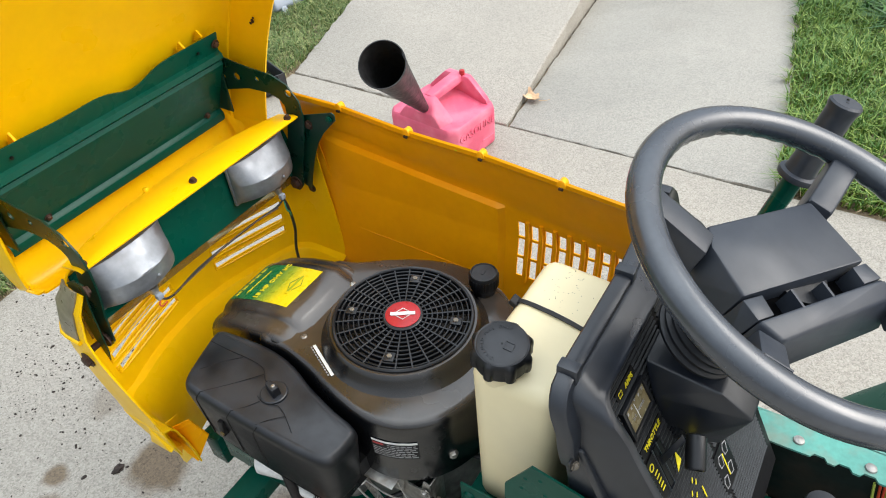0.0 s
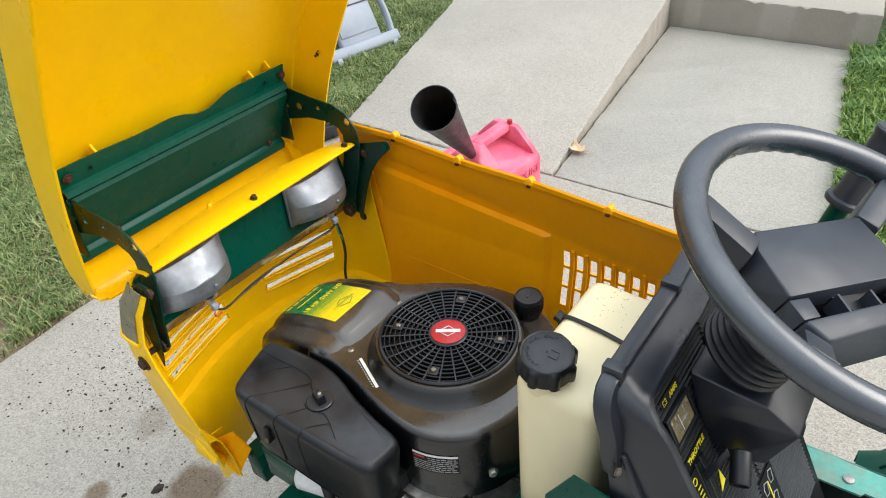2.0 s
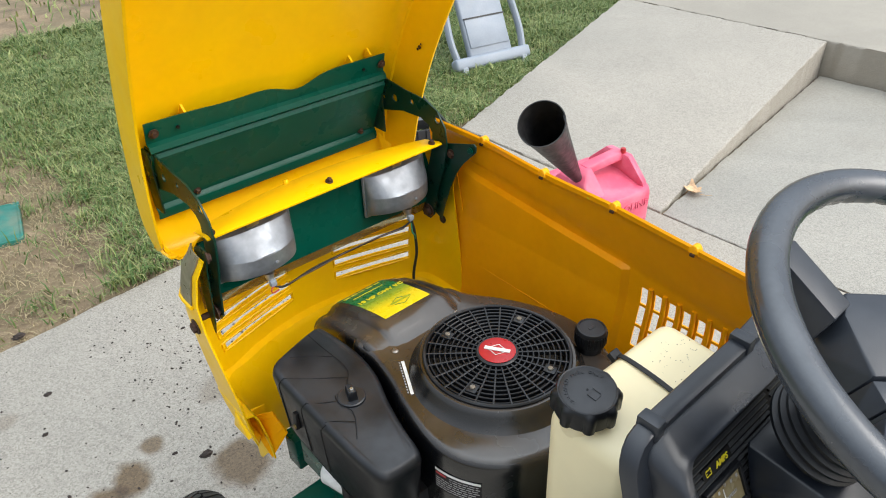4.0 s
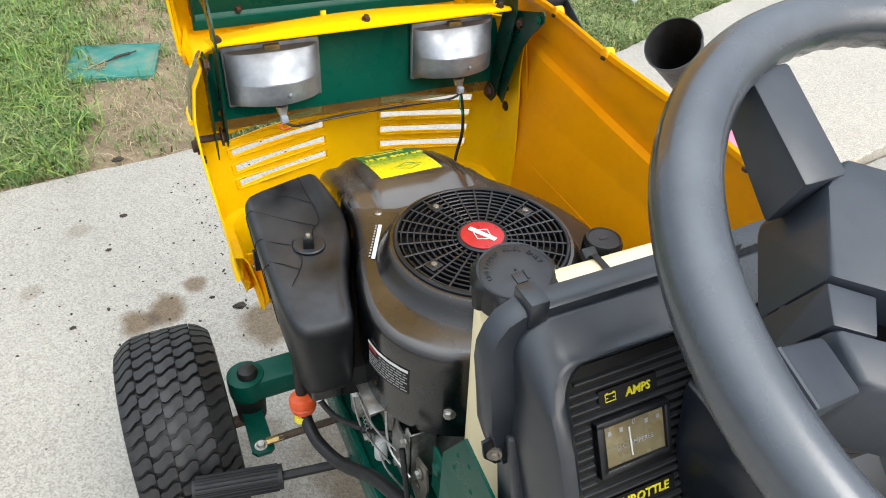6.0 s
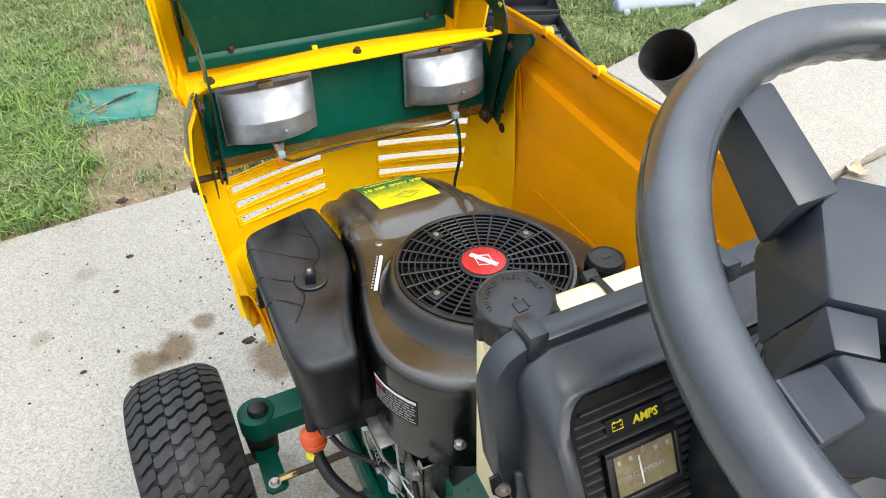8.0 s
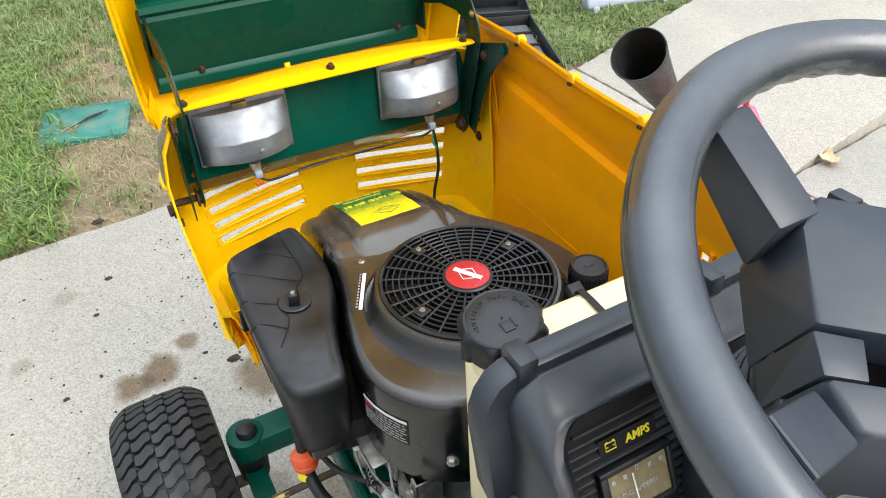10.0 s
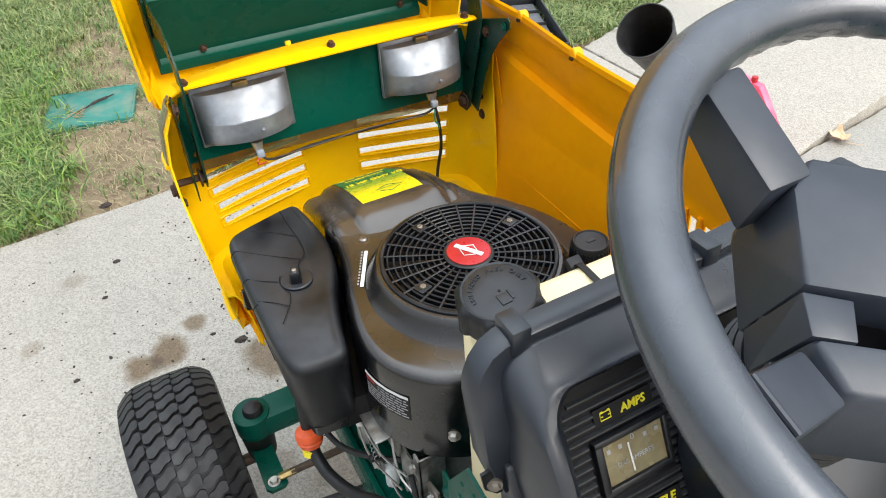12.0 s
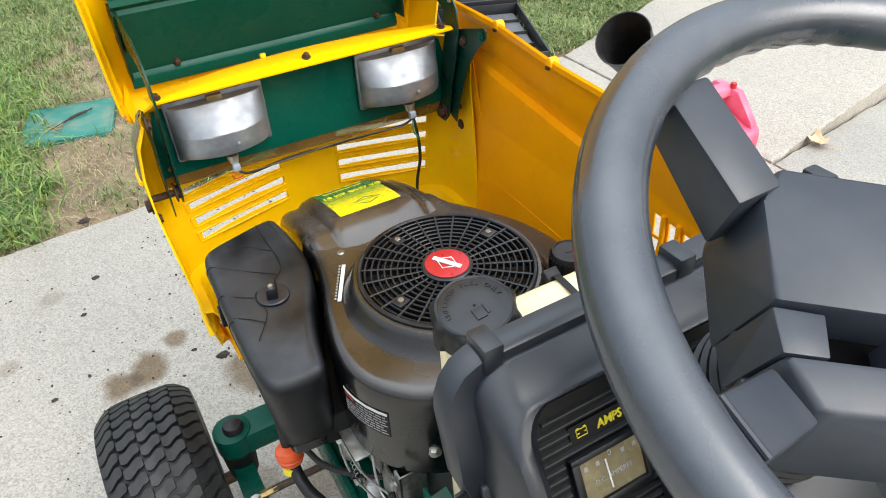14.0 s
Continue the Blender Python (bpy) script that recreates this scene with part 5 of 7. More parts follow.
    for k in range(6):
        p = sleeve[0].lerp(sleeve[1], 0.48 + 0.09 * k)
        part("sleeve_ring", moved(lathe([(0.0062, -0.0011), (0.0074, 0), (0.0062, 0.0011)], 14), axis_to(p, sleeve[1] - sleeve[0])), WHITE_PL, plug)
    part("cable", tube(smooth_path([sleeve[1], (-0.207, 0.0, 0.506), (-0.187, -0.040, 0.520), (-0.148, -0.085, 0.537), (-0.106, -0.125, 0.565), (-0.069, -0.150, 0.594), (-0.06, -0.19, 0.60)], 8), 0.0045, 10), HOSE, plug)
    part("cable", tube(smooth_path([(-0.165, -0.16, 0.61), (-0.17, -0.19, 0.56), (-0.175, -0.22, 0.50), (-0.17, -0.27, 0.48)], 8), 0.004, 8), HOSE, blk)


build_engine_base(tractor)


def build_tank(tr):
    b = box(-0.124, 0.118, -0.336, -0.214, 0.60, 0.912, 0.022, 4)
    for v in b.verts:
        v.co.z -= 0.006 * fade(-0.26, -0.33, v.co.y) * fade(0.8, 0.9, v.co.z)
        v.co.x += 0.006 * fade(0.80, 0.62, v.co.z) * (1 if v.co.x < 0 else -1)
    tank = part("fuel_tank", b, TANK, tr, "cream translucent plastic fuel tank with grit on top", 40)
    place = Matrix.Translation((-0.0955, -0.249, 0.9095)) @ Matrix.Rotation(radians(-6), 4, "Y") @ Matrix.Rotation(radians(5), 4, "X")
    part("filler_neck", moved(cyl(0.030, -0.018, 0.02, 28), place), TANK, tank)
    seg = 96
    rings = []
    for z, k, dr in ((0.012, 1.0, -0.002), (0.014, 1.0, 0.0), (0.034, 1.0, 0.0), (0.040, 0.6, -0.002), (0.0425, 0.25, -0.005)):
        ring = []
        for i in range(seg):
            a = 2 * math.pi * i / seg
            lobe = max(0.0, math.cos(a * 8)) ** 0.6 if math.cos(a * 8) > 0 else 0.0
            r = 0.0362 + dr + 0.0042 * lobe * k
            ring.append((r * math.cos(a), r * math.sin(a), z))
        rings.append(ring)
    for r, z in ((0.0335, 0.0432), (0.032, 0.0422), (0.0305, 0.0432), (0.012, 0.0430), (0.003, 0.0430)):
        rings.append([(r * math.cos(2 * math.pi * i / seg), r * math.sin(2 * math.pi * i / seg), z) for i in range(seg)])
    cap = part("fuel_cap", moved(loft(rings), place), PLASTIC, tank, "black lobed screw cap", 40)
    words = "UNLEADED FUEL ONLY"
    for i, ch in enumerate(words):
        a = math.pi / 2 - (i - (len(words) - 1) / 2) * 0.185
        if ch != " ":
            m = place @ Matrix.Rotation(a - math.pi / 2, 4, "Z") @ Matrix.Translation((0, 0.0245, 0.0434))
            lettering("lettering", ch, 0.0062, m, PLASTIC, cap)
    part("raised_mark", moved(box(-0.006, 0.004, -0.016, -0.004, 0.0428, 0.0442, 0.0005), place), PLASTIC, cap)
    part("raised_mark", moved(box(0.005, 0.0075, -0.014, -0.003, 0.0428, 0.0440, 0.0005), place), PLASTIC, cap)
    part("vent_hole", moved(cyl(0.0013, 0.0431, 0.0436, 8), place), INK, cap)
    strap = [(0.012, -0.2115, 0.84), (0.012, -0.2115, 0.892), (0.012, -0.2175, 0.9085), (0.010, -0.235, 0.9145), (0.007, -0.28, 0.9135), (0.003, -0.32, 0.9085), (0.002, -0.336, 0.897), (0.002, -0.338, 0.86)]
    rows = []
    for p in smooth_path(strap, 5):
        rows.append([p + Vector((-0.0035, 0, 0)), p + Vector((0.0035, 0, 0))])
    part("tie_strap", thicken(loft(rows, closed=False, cap=False), 0.0014), HOSE, tank, "black cable-tie strap")
    part("strap_head", moved(box(-0.008, 0.008, -0.006, 0.006, 0, 0.009, 0.0015), Matrix.Translation((0.012, -0.2105, 0.902)) @ Matrix.Rotation(0.5, 4, "X")), HOSE, tank)
    rng = random.Random(5)
    grit = bmesh.new()
    for k in range(60):
        x, y = rng.gauss(0.055, 0.022), rng.gauss(-0.265, 0.028)
        if -0.105 < x < 0.10 and -0.318 < y < -0.234:
            s = rng.uniform(0.0003, 0.0006)
            bmesh.ops.create_icosphere(grit, subdivisions=1, radius=s, matrix=Matrix.Translation((x, y, 0.9122)))
    tagged(part("grit", grit, DEBRIS, tank), kind="stuff")
    cr = part("tank_cradle", box(-0.140, 0.13, -0.35, -0.20, 0.575, 0.604, 0.004), GREEN, tr)
    part("cradle_lip", box(-0.1425, -0.1385, -0.35, -0.20, 0.575, 0.655, 0.0015), GREEN, cr)
    part("bolt", moved(lathe([(0.010, 0), (0.008, 0.004), (0.003, 0.006)], 14), axis_to((-0.1425, -0.215, 0.63), (-1, 0, 0))), GREEN, cr)
    sup = part("support_plate", plate([(-0.333, 0.857), (-0.297, 0.792), (-0.293, 0.52), (-0.56, 0.52), (-0.56, 0.60), (-0.44, 0.835)], 0.003, lambda a, b, d: (-0.181 + d, a, b)), GREEN, tr, "dark green steel side plate with punched dimples")
    for y, z in ((-0.325, 0.825), (-0.345, 0.835), (-0.320, 0.800), (-0.352, 0.808), (-0.375, 0.812)):
        part("dimple", moved(lathe([(0.0028, 0), (0.002, 0.0010), (0.001, 0.0014)], 10), axis_to((-0.181, y, z), (-1, 0, 0))), GREEN, sup)


build_tank(tractor)


def build_dash(tr):
    """The moulded console: a front lip, a bevelled box, a recessed ribbed instrument panel and the column housing."""
    def panel_y(z):
        return -0.410 - 0.52 * (0.985 - z)

    def narrow(z):
        return 1 - 0.10 * fade(0.92, 0.62, z)

    def outline(dx, sink, r, y_at):
        """The console's front outline drawn in by dx at the sides and by sink at the top, with y from a function of z."""
        hw, top = 0.176 - dx, 1.0215 - sink
        half = [(hw, z) for z in (0.60, 0.72, 0.80, 0.88, 0.93, 0.96, top - r - 0.004)]
        half += [(hw - r + r * math.cos(radians(a)), top - r + r * math.sin(radians(a))) for a in (0, 12, 24, 36, 48, 60, 72, 82, 90)]
        half += [(x, top) for x in (0.11, 0.06, 0.0)]
        pts = [(-x, z) for x, z in half] + [(x, z) for x, z in half[-2::-1]]
        return [(x * narrow(z) * (1.11 if x > 0 else 1.0), y_at(z) + 0.065 * max(0.0, x), z) for x, z in pts]

    def front_y(z):
        return -0.362 - 0.023 * fade(0.95, 0.80, z) - 0.010 * fade(0.80, 0.60, z)

    def frame_y(z):
        y = panel_y(z) - 0.014 * fade(1.004, 0.968, z)
        return max(y, -0.548 - 0.03 * (0.76 - z))
    rings = [outline(0.0, 0.004, 0.030, lambda z: front_y(z)), outline(0.0, 0.0, 0.030, lambda z: front_y(z) - 0.008), outline(0.0, 0.0006, 0.030, lambda z: front_y(z) - 0.013),
             outline(0.0035, 0.0150, 0.027, lambda z: frame_y(z) + 0.007), outline(0.0060, 0.0172, 0.025, lambda z: frame_y(z) + 0.0015), outline(0.0095, 0.0182, 0.024, frame_y),
             outline(0.0160, 0.0186, 0.023, frame_y), outline(0.0190, 0.0200, 0.022, lambda z: frame_y(z) + 0.003), outline(0.0240, 0.0270, 0.0215, lambda z: frame_y(z) + 0.012), [(x * (1 - 0.30 * fade(0.92, 0.78, z) * (x > 0)), y, z) for x, y, z in outline(0.0370, 0.0440, 0.0200, lambda z: panel_y(z) + 0.029)]]
    dash = part("dashboard", loft(rings), DASH, tr, "scuffed charcoal plastic dashboard console", 38)
    # the lip round the front of the console
    half = [(-0.170, 0.895), (-0.177, 0.915), (-0.184, 0.94), (-0.186, 0.965), (-0.186, 0.992)] + [(-0.157 - 0.029 * math.cos(radians(a)), 0.992 + 0.028 * math.sin(radians(a))) for a in (18, 36, 54, 72, 90)] + [(-0.10, 1.0205), (-0.05, 1.021), (0.0, 1.021)]
    path = half + [(-x * 1.11, z) for x, z in half[-2::-1]]
    rings = []
    for i, (x, z) in enumerate(path):
        a, b = path[max(0, i - 1)], path[min(len(path) - 1, i + 1)]
        t = Vector((b[0] - a[0], b[1] - a[1])).normalized()
        ox, oz = -t.y, t.x
        rings.append([(x + ox * o, y + 0.065 * max(0.0, x) - 0.016 * fade(1.015, 0.96, z), z + oz * o) for o, y in ((-0.012, -0.354), (0.0075, -0.351), (0.0102, -0.353), (0.0105, -0.358), (0.0100, -0.367), (0.0075, -0.3705), (-0.012, -0.3715))])
    part("front_lip", loft(rings), DASH, dash, angle=40)

    up = Vector((0, 0.52, 1)).normalized()
    nrm = Vector((0, -up.z, up.y))

    sunk = Vector((0.015, 0.010, -0.0285))

    def on_panel(x, z, lift=0.0):
        return Vector((x * narrow(z), panel_y(z), z)) + nrm * lift + sunk
    half = [(0.168, 0.62), (0.168, 0.76), (0.168, 0.88), (0.168, 0.978), (0.167, 0.990), (0.165, 1.000), (0.160, 1.006), (0.155, 1.010)]
    part("instrument_panel", thicken(grid_sheet([-1, -0.5, 0, 0.5, 1], [h[1] for h in half], lambda u, z: tuple(on_panel(u * [h[0] for h in half if h[1] == z][0], z, 0.003))), 0.004), INK, dash, "black ribbed instrument panel")
    for k in range(55):
        z = 0.660 + 0.0063 * k
        for s in (-1, 1):
            x0, x1 = (-0.164, -0.004) if s < 0 else (0.004, 0.150)
            if z > 0.994:
                x0, x1 = (x0 + 0.012, x1) if s < 0 else (x0, x1 - 0.012)
            segs = [(x0, x1)]
            if s < 0:
                if 0.930 < z < 0.975:
                    segs = [(x0, -0.143), (-0.076, x1)]
                elif 0.978 < z < 0.9915:
                    segs = [(x0, -0.134), (-0.084, x1)]
                elif 0.903 < z < 0.916:
                    segs = [(x0, -0.138), (-0.076, x1)]
                elif 0.838 < z < 0.901:
                    segs = [(x0, -0.140), (-0.096, x1)]
                elif 0.716 < z < 0.782:
                    segs = [(x0, -0.012)]
            elif 0.716 < z < 0.782:
                segs = [(0.038, x1)]
            for a, b in segs:
                part("rib", hull([tuple(on_panel(a, z - 0.0019, 0.0028)), tuple(on_panel(b, z - 0.0019, 0.0028)), tuple(on_panel(a, z + 0.0019, 0.0028)), tuple(on_panel(b, z + 0.0019, 0.0028)), tuple(on_panel(a, z - 0.0006, 0.0056)), tuple(on_panel(b, z - 0.0006, 0.0056)), tuple(on_panel(a, z + 0.0006, 0.0056)), tuple(on_panel(b, z + 0.0006, 0.0056))]), RIB, dash)
    face = basis(tuple(on_panel(0, 0.90, 0.0068)), (1, 0, 0), tuple(up))

    def flat(x, z, lift=0.0056):
        return Matrix.Translation(on_panel(x, z, lift)) @ face.to_3x3().to_4x4()
    # printed fields stand level with the ribs' tops
    for x0, x1, z, hgt in ((-0.134, -0.084, 0.985, 0.0125), (-0.138, -0.076, 0.9095, 0.0130), (-0.140, -0.096, 0.870, 0.062), (-0.012, 0.038, 0.749, 0.066)):
        part("print_field", moved(box(x0, x1, -hgt / 2, hgt / 2, -0.003, 0.0), flat(0, z, 0.0052)), INK, dash)
    lettering("lettering", "AMPS", 0.0088, flat(-0.1010, 0.9842), LEMON, dash, shear=0.12, bold=0.0002)
    icon = flat(-0.1245, 0.9848) @ Matrix.Scale(0.82, 4)
    part("battery_icon", moved(tube([(-0.0052, -0.0034, 0), (0.0052, -0.0034, 0), (0.0052, 0.0034, 0), (-0.0052, 0.0034, 0)], 0.0006, 6, closed=True), icon), LEMON, dash)
    for x in (-0.0035, 0.0035):
        part("battery_icon", moved(box(x - 0.0012, x + 0.0012, 0.0034, 0.0050, 0, 0.0005), icon), LEMON, dash)
        part("battery_icon", moved(box(x - 0.0010, x + 0.0010, -0.0004, 0.0004, 0, 0.0005), icon), LEMON, dash)
    g = flat(-0.108, 0.9525)
    ga = part("ammeter", moved(join(box(-0.0325, 0.0305, -0.0225, -0.0165, -0.004, 0.0035, 0.001), box(-0.0325, 0.0305, 0.0165, 0.0215, -0.004, 0.0035, 0.001), box(-0.0325, -0.026, -0.02, 0.02, -0.004, 0.0035, 0.001), box(0.026, 0.0305, -0.02, 0.02, -0.004, 0.0035, 0.001)), g), PLASTIC, dash, "small rectangular ammeter with a yellowed face")
    part("dial_face", moved(box(-0.0265, 0.0265, -0.017, 0.017, -0.003, 0.0005), g), DIAL, ga)
    lettering("lettering", "D.C. AMPERES", 0.0052, g @ Matrix.Translation((0, -0.0035, 0.0008)), SILVER, ga, 0.0002)
    lettering("lettering", "0", 0.007, g @ Matrix.Translation((0, 0.0125, 0.0008)), SILVER, ga, 0.0002)
    part("needle", moved(box(-0.0006, 0.0006, -0.013, 0.010, 0.0008, 0.0013), g @ Matrix.Translation((-0.004, 0, 0)) @ Matrix.Rotation(0.05, 4, "Z")), WHITE, ga)
    for x in (-0.021, -0.011, 0.011, 0.021):
        part("print_bar", moved(box(x - 0.0015, x + 0.0015, 0.008, 0.0115, 0.0006, 0.0009), g), SILVER, ga)
    lettering("lettering", "THROTTLE", 0.0098, flat(-0.1065, 0.9095), LEMON, dash, shear=0.12, bold=0.0002)
    part("throttle_slot", moved(box(-0.0035, 0.0035, -0.034, 0.030, -0.003, 0.0003), flat(-0.114, 0.872)), INK, dash)
    part("slot_frame", moved(tube([(-0.0065, -0.037, 0), (0.0065, -0.037, 0), (0.0065, 0.033, 0), (-0.0065, 0.033, 0)], 0.0011, 6, closed=True), flat(-0.114, 0.872)), DASH, dash)
    stalk = part("throttle_lever", hull([tuple(on_panel(x, z, l)) for x, z, l in ((-0.1155, 0.866, 0.0), (-0.1125, 0.866, 0.0), (-0.1155, 0.878, 0.0), (-0.1125, 0.878, 0.0), (-0.101, 0.900, 0.040), (-0.098, 0.900, 0.040), (-0.101, 0.910, 0.040), (-0.098, 0.910, 0.040))], 0.0008), DASH, dash, "flat black throttle lever")
    grip_axis = Vector((-0.030, -0.010, -0.016)).normalized()
    g0 = Vector((-0.070, -0.489, 0.884))
    part("lever_grip", moved(lathe([(0.009, -0.004), (0.0118, -0.002), (0.0118, 0.034), (0.0108, 0.036), (0.0080, 0.036), (0.0078, 0.024)], 24), axis_to(g0, grip_axis)), PLASTIC, stalk, "black tubular lever grip")
    part("print_bar", moved(hull([(-0.007, -0.012, 0), (0.009, -0.006, 0), (0.004, 0.014, 0), (-0.007, -0.012, 0.0006), (0.009, -0.006, 0.0006), (0.004, 0.014, 0.0006)]), flat(-0.086, 0.850)), LEMON, dash)
    part("warning_ring", moved(tube([(0.0045 * math.cos(a * 0.524), 0.0045 * math.sin(a * 0.524), 0) for a in range(12)], 0.0008, 6, closed=True), flat(-0.134, 0.888)), LEMON, dash)
    for k in range(5):
        part("print_bar", moved(box(-0.0045, 0.0045, -0.0010, 0.0010, 0, 0.0006), flat(-0.131, 0.878 - 0.006 * k)), LEMON, dash)
    for x, z in ((-0.076, 0.808), (-0.070, 0.800), (-0.088, 0.798), (-0.080, 0.788)):
        part("print_bar", moved(box(-0.0035, 0.0035, -0.0012, 0.0012, 0, 0.0006), flat(x, z) @ Matrix.Rotation(0.9, 4, "Z")), LEMON, dash)
    for z in (0.775, 0.745):
        part("print_bar", moved(box(-0.0012, 0.0012, -0.010, 0.010, 0, 0.0006), flat(-0.062, z)), LEMON, dash)
    # gear diagram
    for dx, dz in ((0.004, 0.762), (0.026, 0.766), (-0.002, 0.732), (0.022, 0.736)):
        q = flat(dx, dz)
        part("print_outline", moved(tube([(-0.006, -0.008, 0), (0.003, -0.010, 0), (0.007, 0.006, 0), (-0.003, 0.010, 0), (-0.007, 0.004, 0)], 0.0008, 6, closed=True), q), SILVER, dash)
    part("print_bar", moved(box(-0.0012, 0.0012, -0.020, 0.020, 0, 0.0006), flat(0.013, 0.749)), LEMON, dash)
    kq = flat(-0.137, 0.792)
    knob = part("pull_knob", moved(join(hull([(-0.017, -0.015, 0.020), (0.017, -0.015, 0.020), (-0.017, 0.015, 0.020), (0.017, 0.015, 0.020), (-0.019, -0.017, 0.034), (0.019, -0.017, 0.034), (-0.019, 0.017, 0.034), (0.019, 0.017, 0.034)], 0.004), cyl(0.008, -0.002, 0.022, 16)), kq), PLASTIC, dash, "square black plastic pull knob")
    part("knob_mark", moved(box(0.009, 0.012, 0.006, 0.010, 0.0341, 0.0345), kq), WHITE, knob)
    # clips along the brow
    for x in (-0.158, 0.004, 0.172):
        part("brow_clip", box(x - 0.0075, x + 0.0075, -0.373 + 0.075 * max(0.0, x), -0.350 + 0.075 * max(0.0, x), 1.016, 1.0375, 0.002), DASH, dash)
    # left edge bracket with its nut, and the side's mouldings
    br = part("hinge_tab", hull([(x, y, z) for y in (-0.383, -0.3855) for x, z in ((-0.197, 0.927), (-0.170, 0.932), (-0.170, 0.894), (-0.184, 0.896), (-0.194, 0.908))]), PLASTIC, dash, "dark bent hinge tab")
    part("nut", hex_bolt((-0.187, -0.387, 0.912), (-0.5, -1, 0.1), 0.0040, 0.004), DIRTY_METAL, br)
    part("edge_flange", hull([(s_, y, z) for s_ in (-0.180, -0.165) for y, z in ((-0.384, 0.930), (-0.392, 0.930), (-0.418, 0.845), (-0.428, 0.845), (-0.424, 0.838))], 0.002), DASH, dash)
    for y, z in ((-0.430, 0.848), (-0.412, 0.838)):
        part("screw", moved(cyl(0.0036, 0, 0.016, 10), axis_to((-0.168, y, z), (-1, 0, 0))), DASH, dash)
    # column housing
    part("column_housing", hull([(s * x, y, z) for s in (-1, 1) for x, y, z in ((0.047, -0.410, 0.957), (0.060, -0.430, 0.915), (0.052, -0.462, 0.835), (0.030, -0.513, 0.838), (0.044, -0.539, 0.918), (0.048, -0.500, 0.948))], 0.003), DASH, dash)


build_dash(tractor)

WHEEL_C, WHEEL_TILT, WHEEL_R, WHEEL_TURN = Vector((-0.0014, -0.5402, 1.1364)), 0.3753, 0.178, radians(-36)


def build_wheel(tr):
    """The steering wheel, turned to the right, on a column in a ribbed boot."""
    frame_m = Matrix.Translation(WHEEL_C) @ Matrix.Rotation(WHEEL_TILT, 4, "X") @ Matrix.Rotation(WHEEL_TURN, 4, "Z")
    rim_r = 0.0162
    rings = []
    seg = 120
    for i in range(seg):
        a = 2 * math.pi * i / seg
        ring = []
        for k in range(18):
            b = 2 * math.pi * k / 18
            r = rim_r
            if math.sin(b) < 0.2 and math.cos(b) < 0.6:
                r -= 0.0016 * (0.5 + 0.5 * math.cos(a * 48)) * (1 if (a % (math.pi / 2)) > 0.25 else 0.3)
            ring.append(((WHEEL_R + r * math.cos(b)) * math.cos(a), (WHEEL_R + r * math.cos(b)) * math.sin(a), r * math.sin(b)))
        rings.append(ring)
    rings.append(rings[0])
    bm = loft(rings, cap=False)
    bmesh.ops.remove_doubles(bm, verts=bm.verts, dist=1e-6)
    wheel = part("steering_wheel", moved(bm, frame_m), RIM, tr, "dark grey plastic steering wheel with finger grips under the rim", 60)
    for tip, root, w, deep, thick in (((-0.1375, 0.0915, 0.001), (-0.098, 0.038, -0.0125), 0.0150, 0.047, 0.024), ((0.1465, 0.1035, 0.004), (0.072, 0.058, -0.014), 0.0140, 0.052, 0.018),
                                      ((-0.1345, -0.0912, 0.006), (-0.094, -0.0605, -0.0185), 0.0138, 0.052, 0.018), ((0.146, -0.100, 0.004), (0.080, -0.064, -0.014), 0.0130, 0.050, 0.018)):
        tip, root = Vector(tip), Vector(root)
        d = (tip - root).normalized()
        side = Vector((-d.y, d.x, 0)).normalized()
        pts = []
        for p, zb in ((root, -deep), (tip, -thick)):
            for s in (-1, 1):
                pts += [p + side * s * w, Vector((p.x, p.y, zb)) + side * s * w * 1.10]
        part("spoke", moved(hull([tuple(p) for p in pts], 0.0028), frame_m), WHEEL, wheel)
        if root.x < 0 and root.y < 0:
            part("edge_strip", moved(tube([tip - d * 0.003 + side * s * w * 0.92 + Vector((0, 0, 0.0008)) for s in (-1, 1)], 0.0017, 8), frame_m), WHEEL, wheel)

    def slab(top, bottom, z0, r):
        """A moulding between a top outline with its heights and the same outline drawn to a lower level."""
        return moved(hull([*top, *[(x, y, z0) for x, y in bottom]], r), frame_m)
    rim_b = [(-0.103, 0.042), (-0.088, 0.062), (0.060, 0.065), (0.082, -0.020), (0.086, -0.058), (-0.082, -0.071), (-0.102, -0.046)]
    part("hub", slab([(x, y, -0.046) for x, y in rim_b], [(x * 0.97, y * 0.97) for x, y in rim_b], -0.072, 0.003), WHEEL, wheel)
    part("hub_pad", slab([(-0.0985, -0.0190, -0.0150), (-0.0970, 0.036, -0.0140), (-0.0860, 0.0590, -0.0135), (0.0560, 0.0630, -0.0090), (0.0660, -0.0140, -0.0105)], [(-0.1050, -0.0195), (-0.1045, 0.040), (-0.0900, 0.0640), (0.0610, 0.0660), (0.0700, -0.0145)], -0.066, 0.0026), WHEEL, wheel)
    part("hub_lower", slab([(-0.0970, -0.0435, -0.0175), (0.0770, -0.0350, -0.014), (0.0810, -0.0550, -0.018), (-0.0830, -0.0668, -0.020)], [(-0.1040, -0.0440), (0.082, -0.0355), (0.086, -0.070), (-0.0870, -0.0800)], -0.060, 0.0030), WHEEL, wheel)
    part("hub_cheek", slab([(-0.0990, -0.0208, -0.0178), (-0.0748, -0.0205, -0.0176), (-0.0762, -0.0418, -0.0180), (-0.0972, -0.0428, -0.0182)], [(-0.105, -0.0208), (-0.0748, -0.0205), (-0.0762, -0.0418), (-0.1045, -0.0432)], -0.060, 0.0009), WHEEL, wheel)
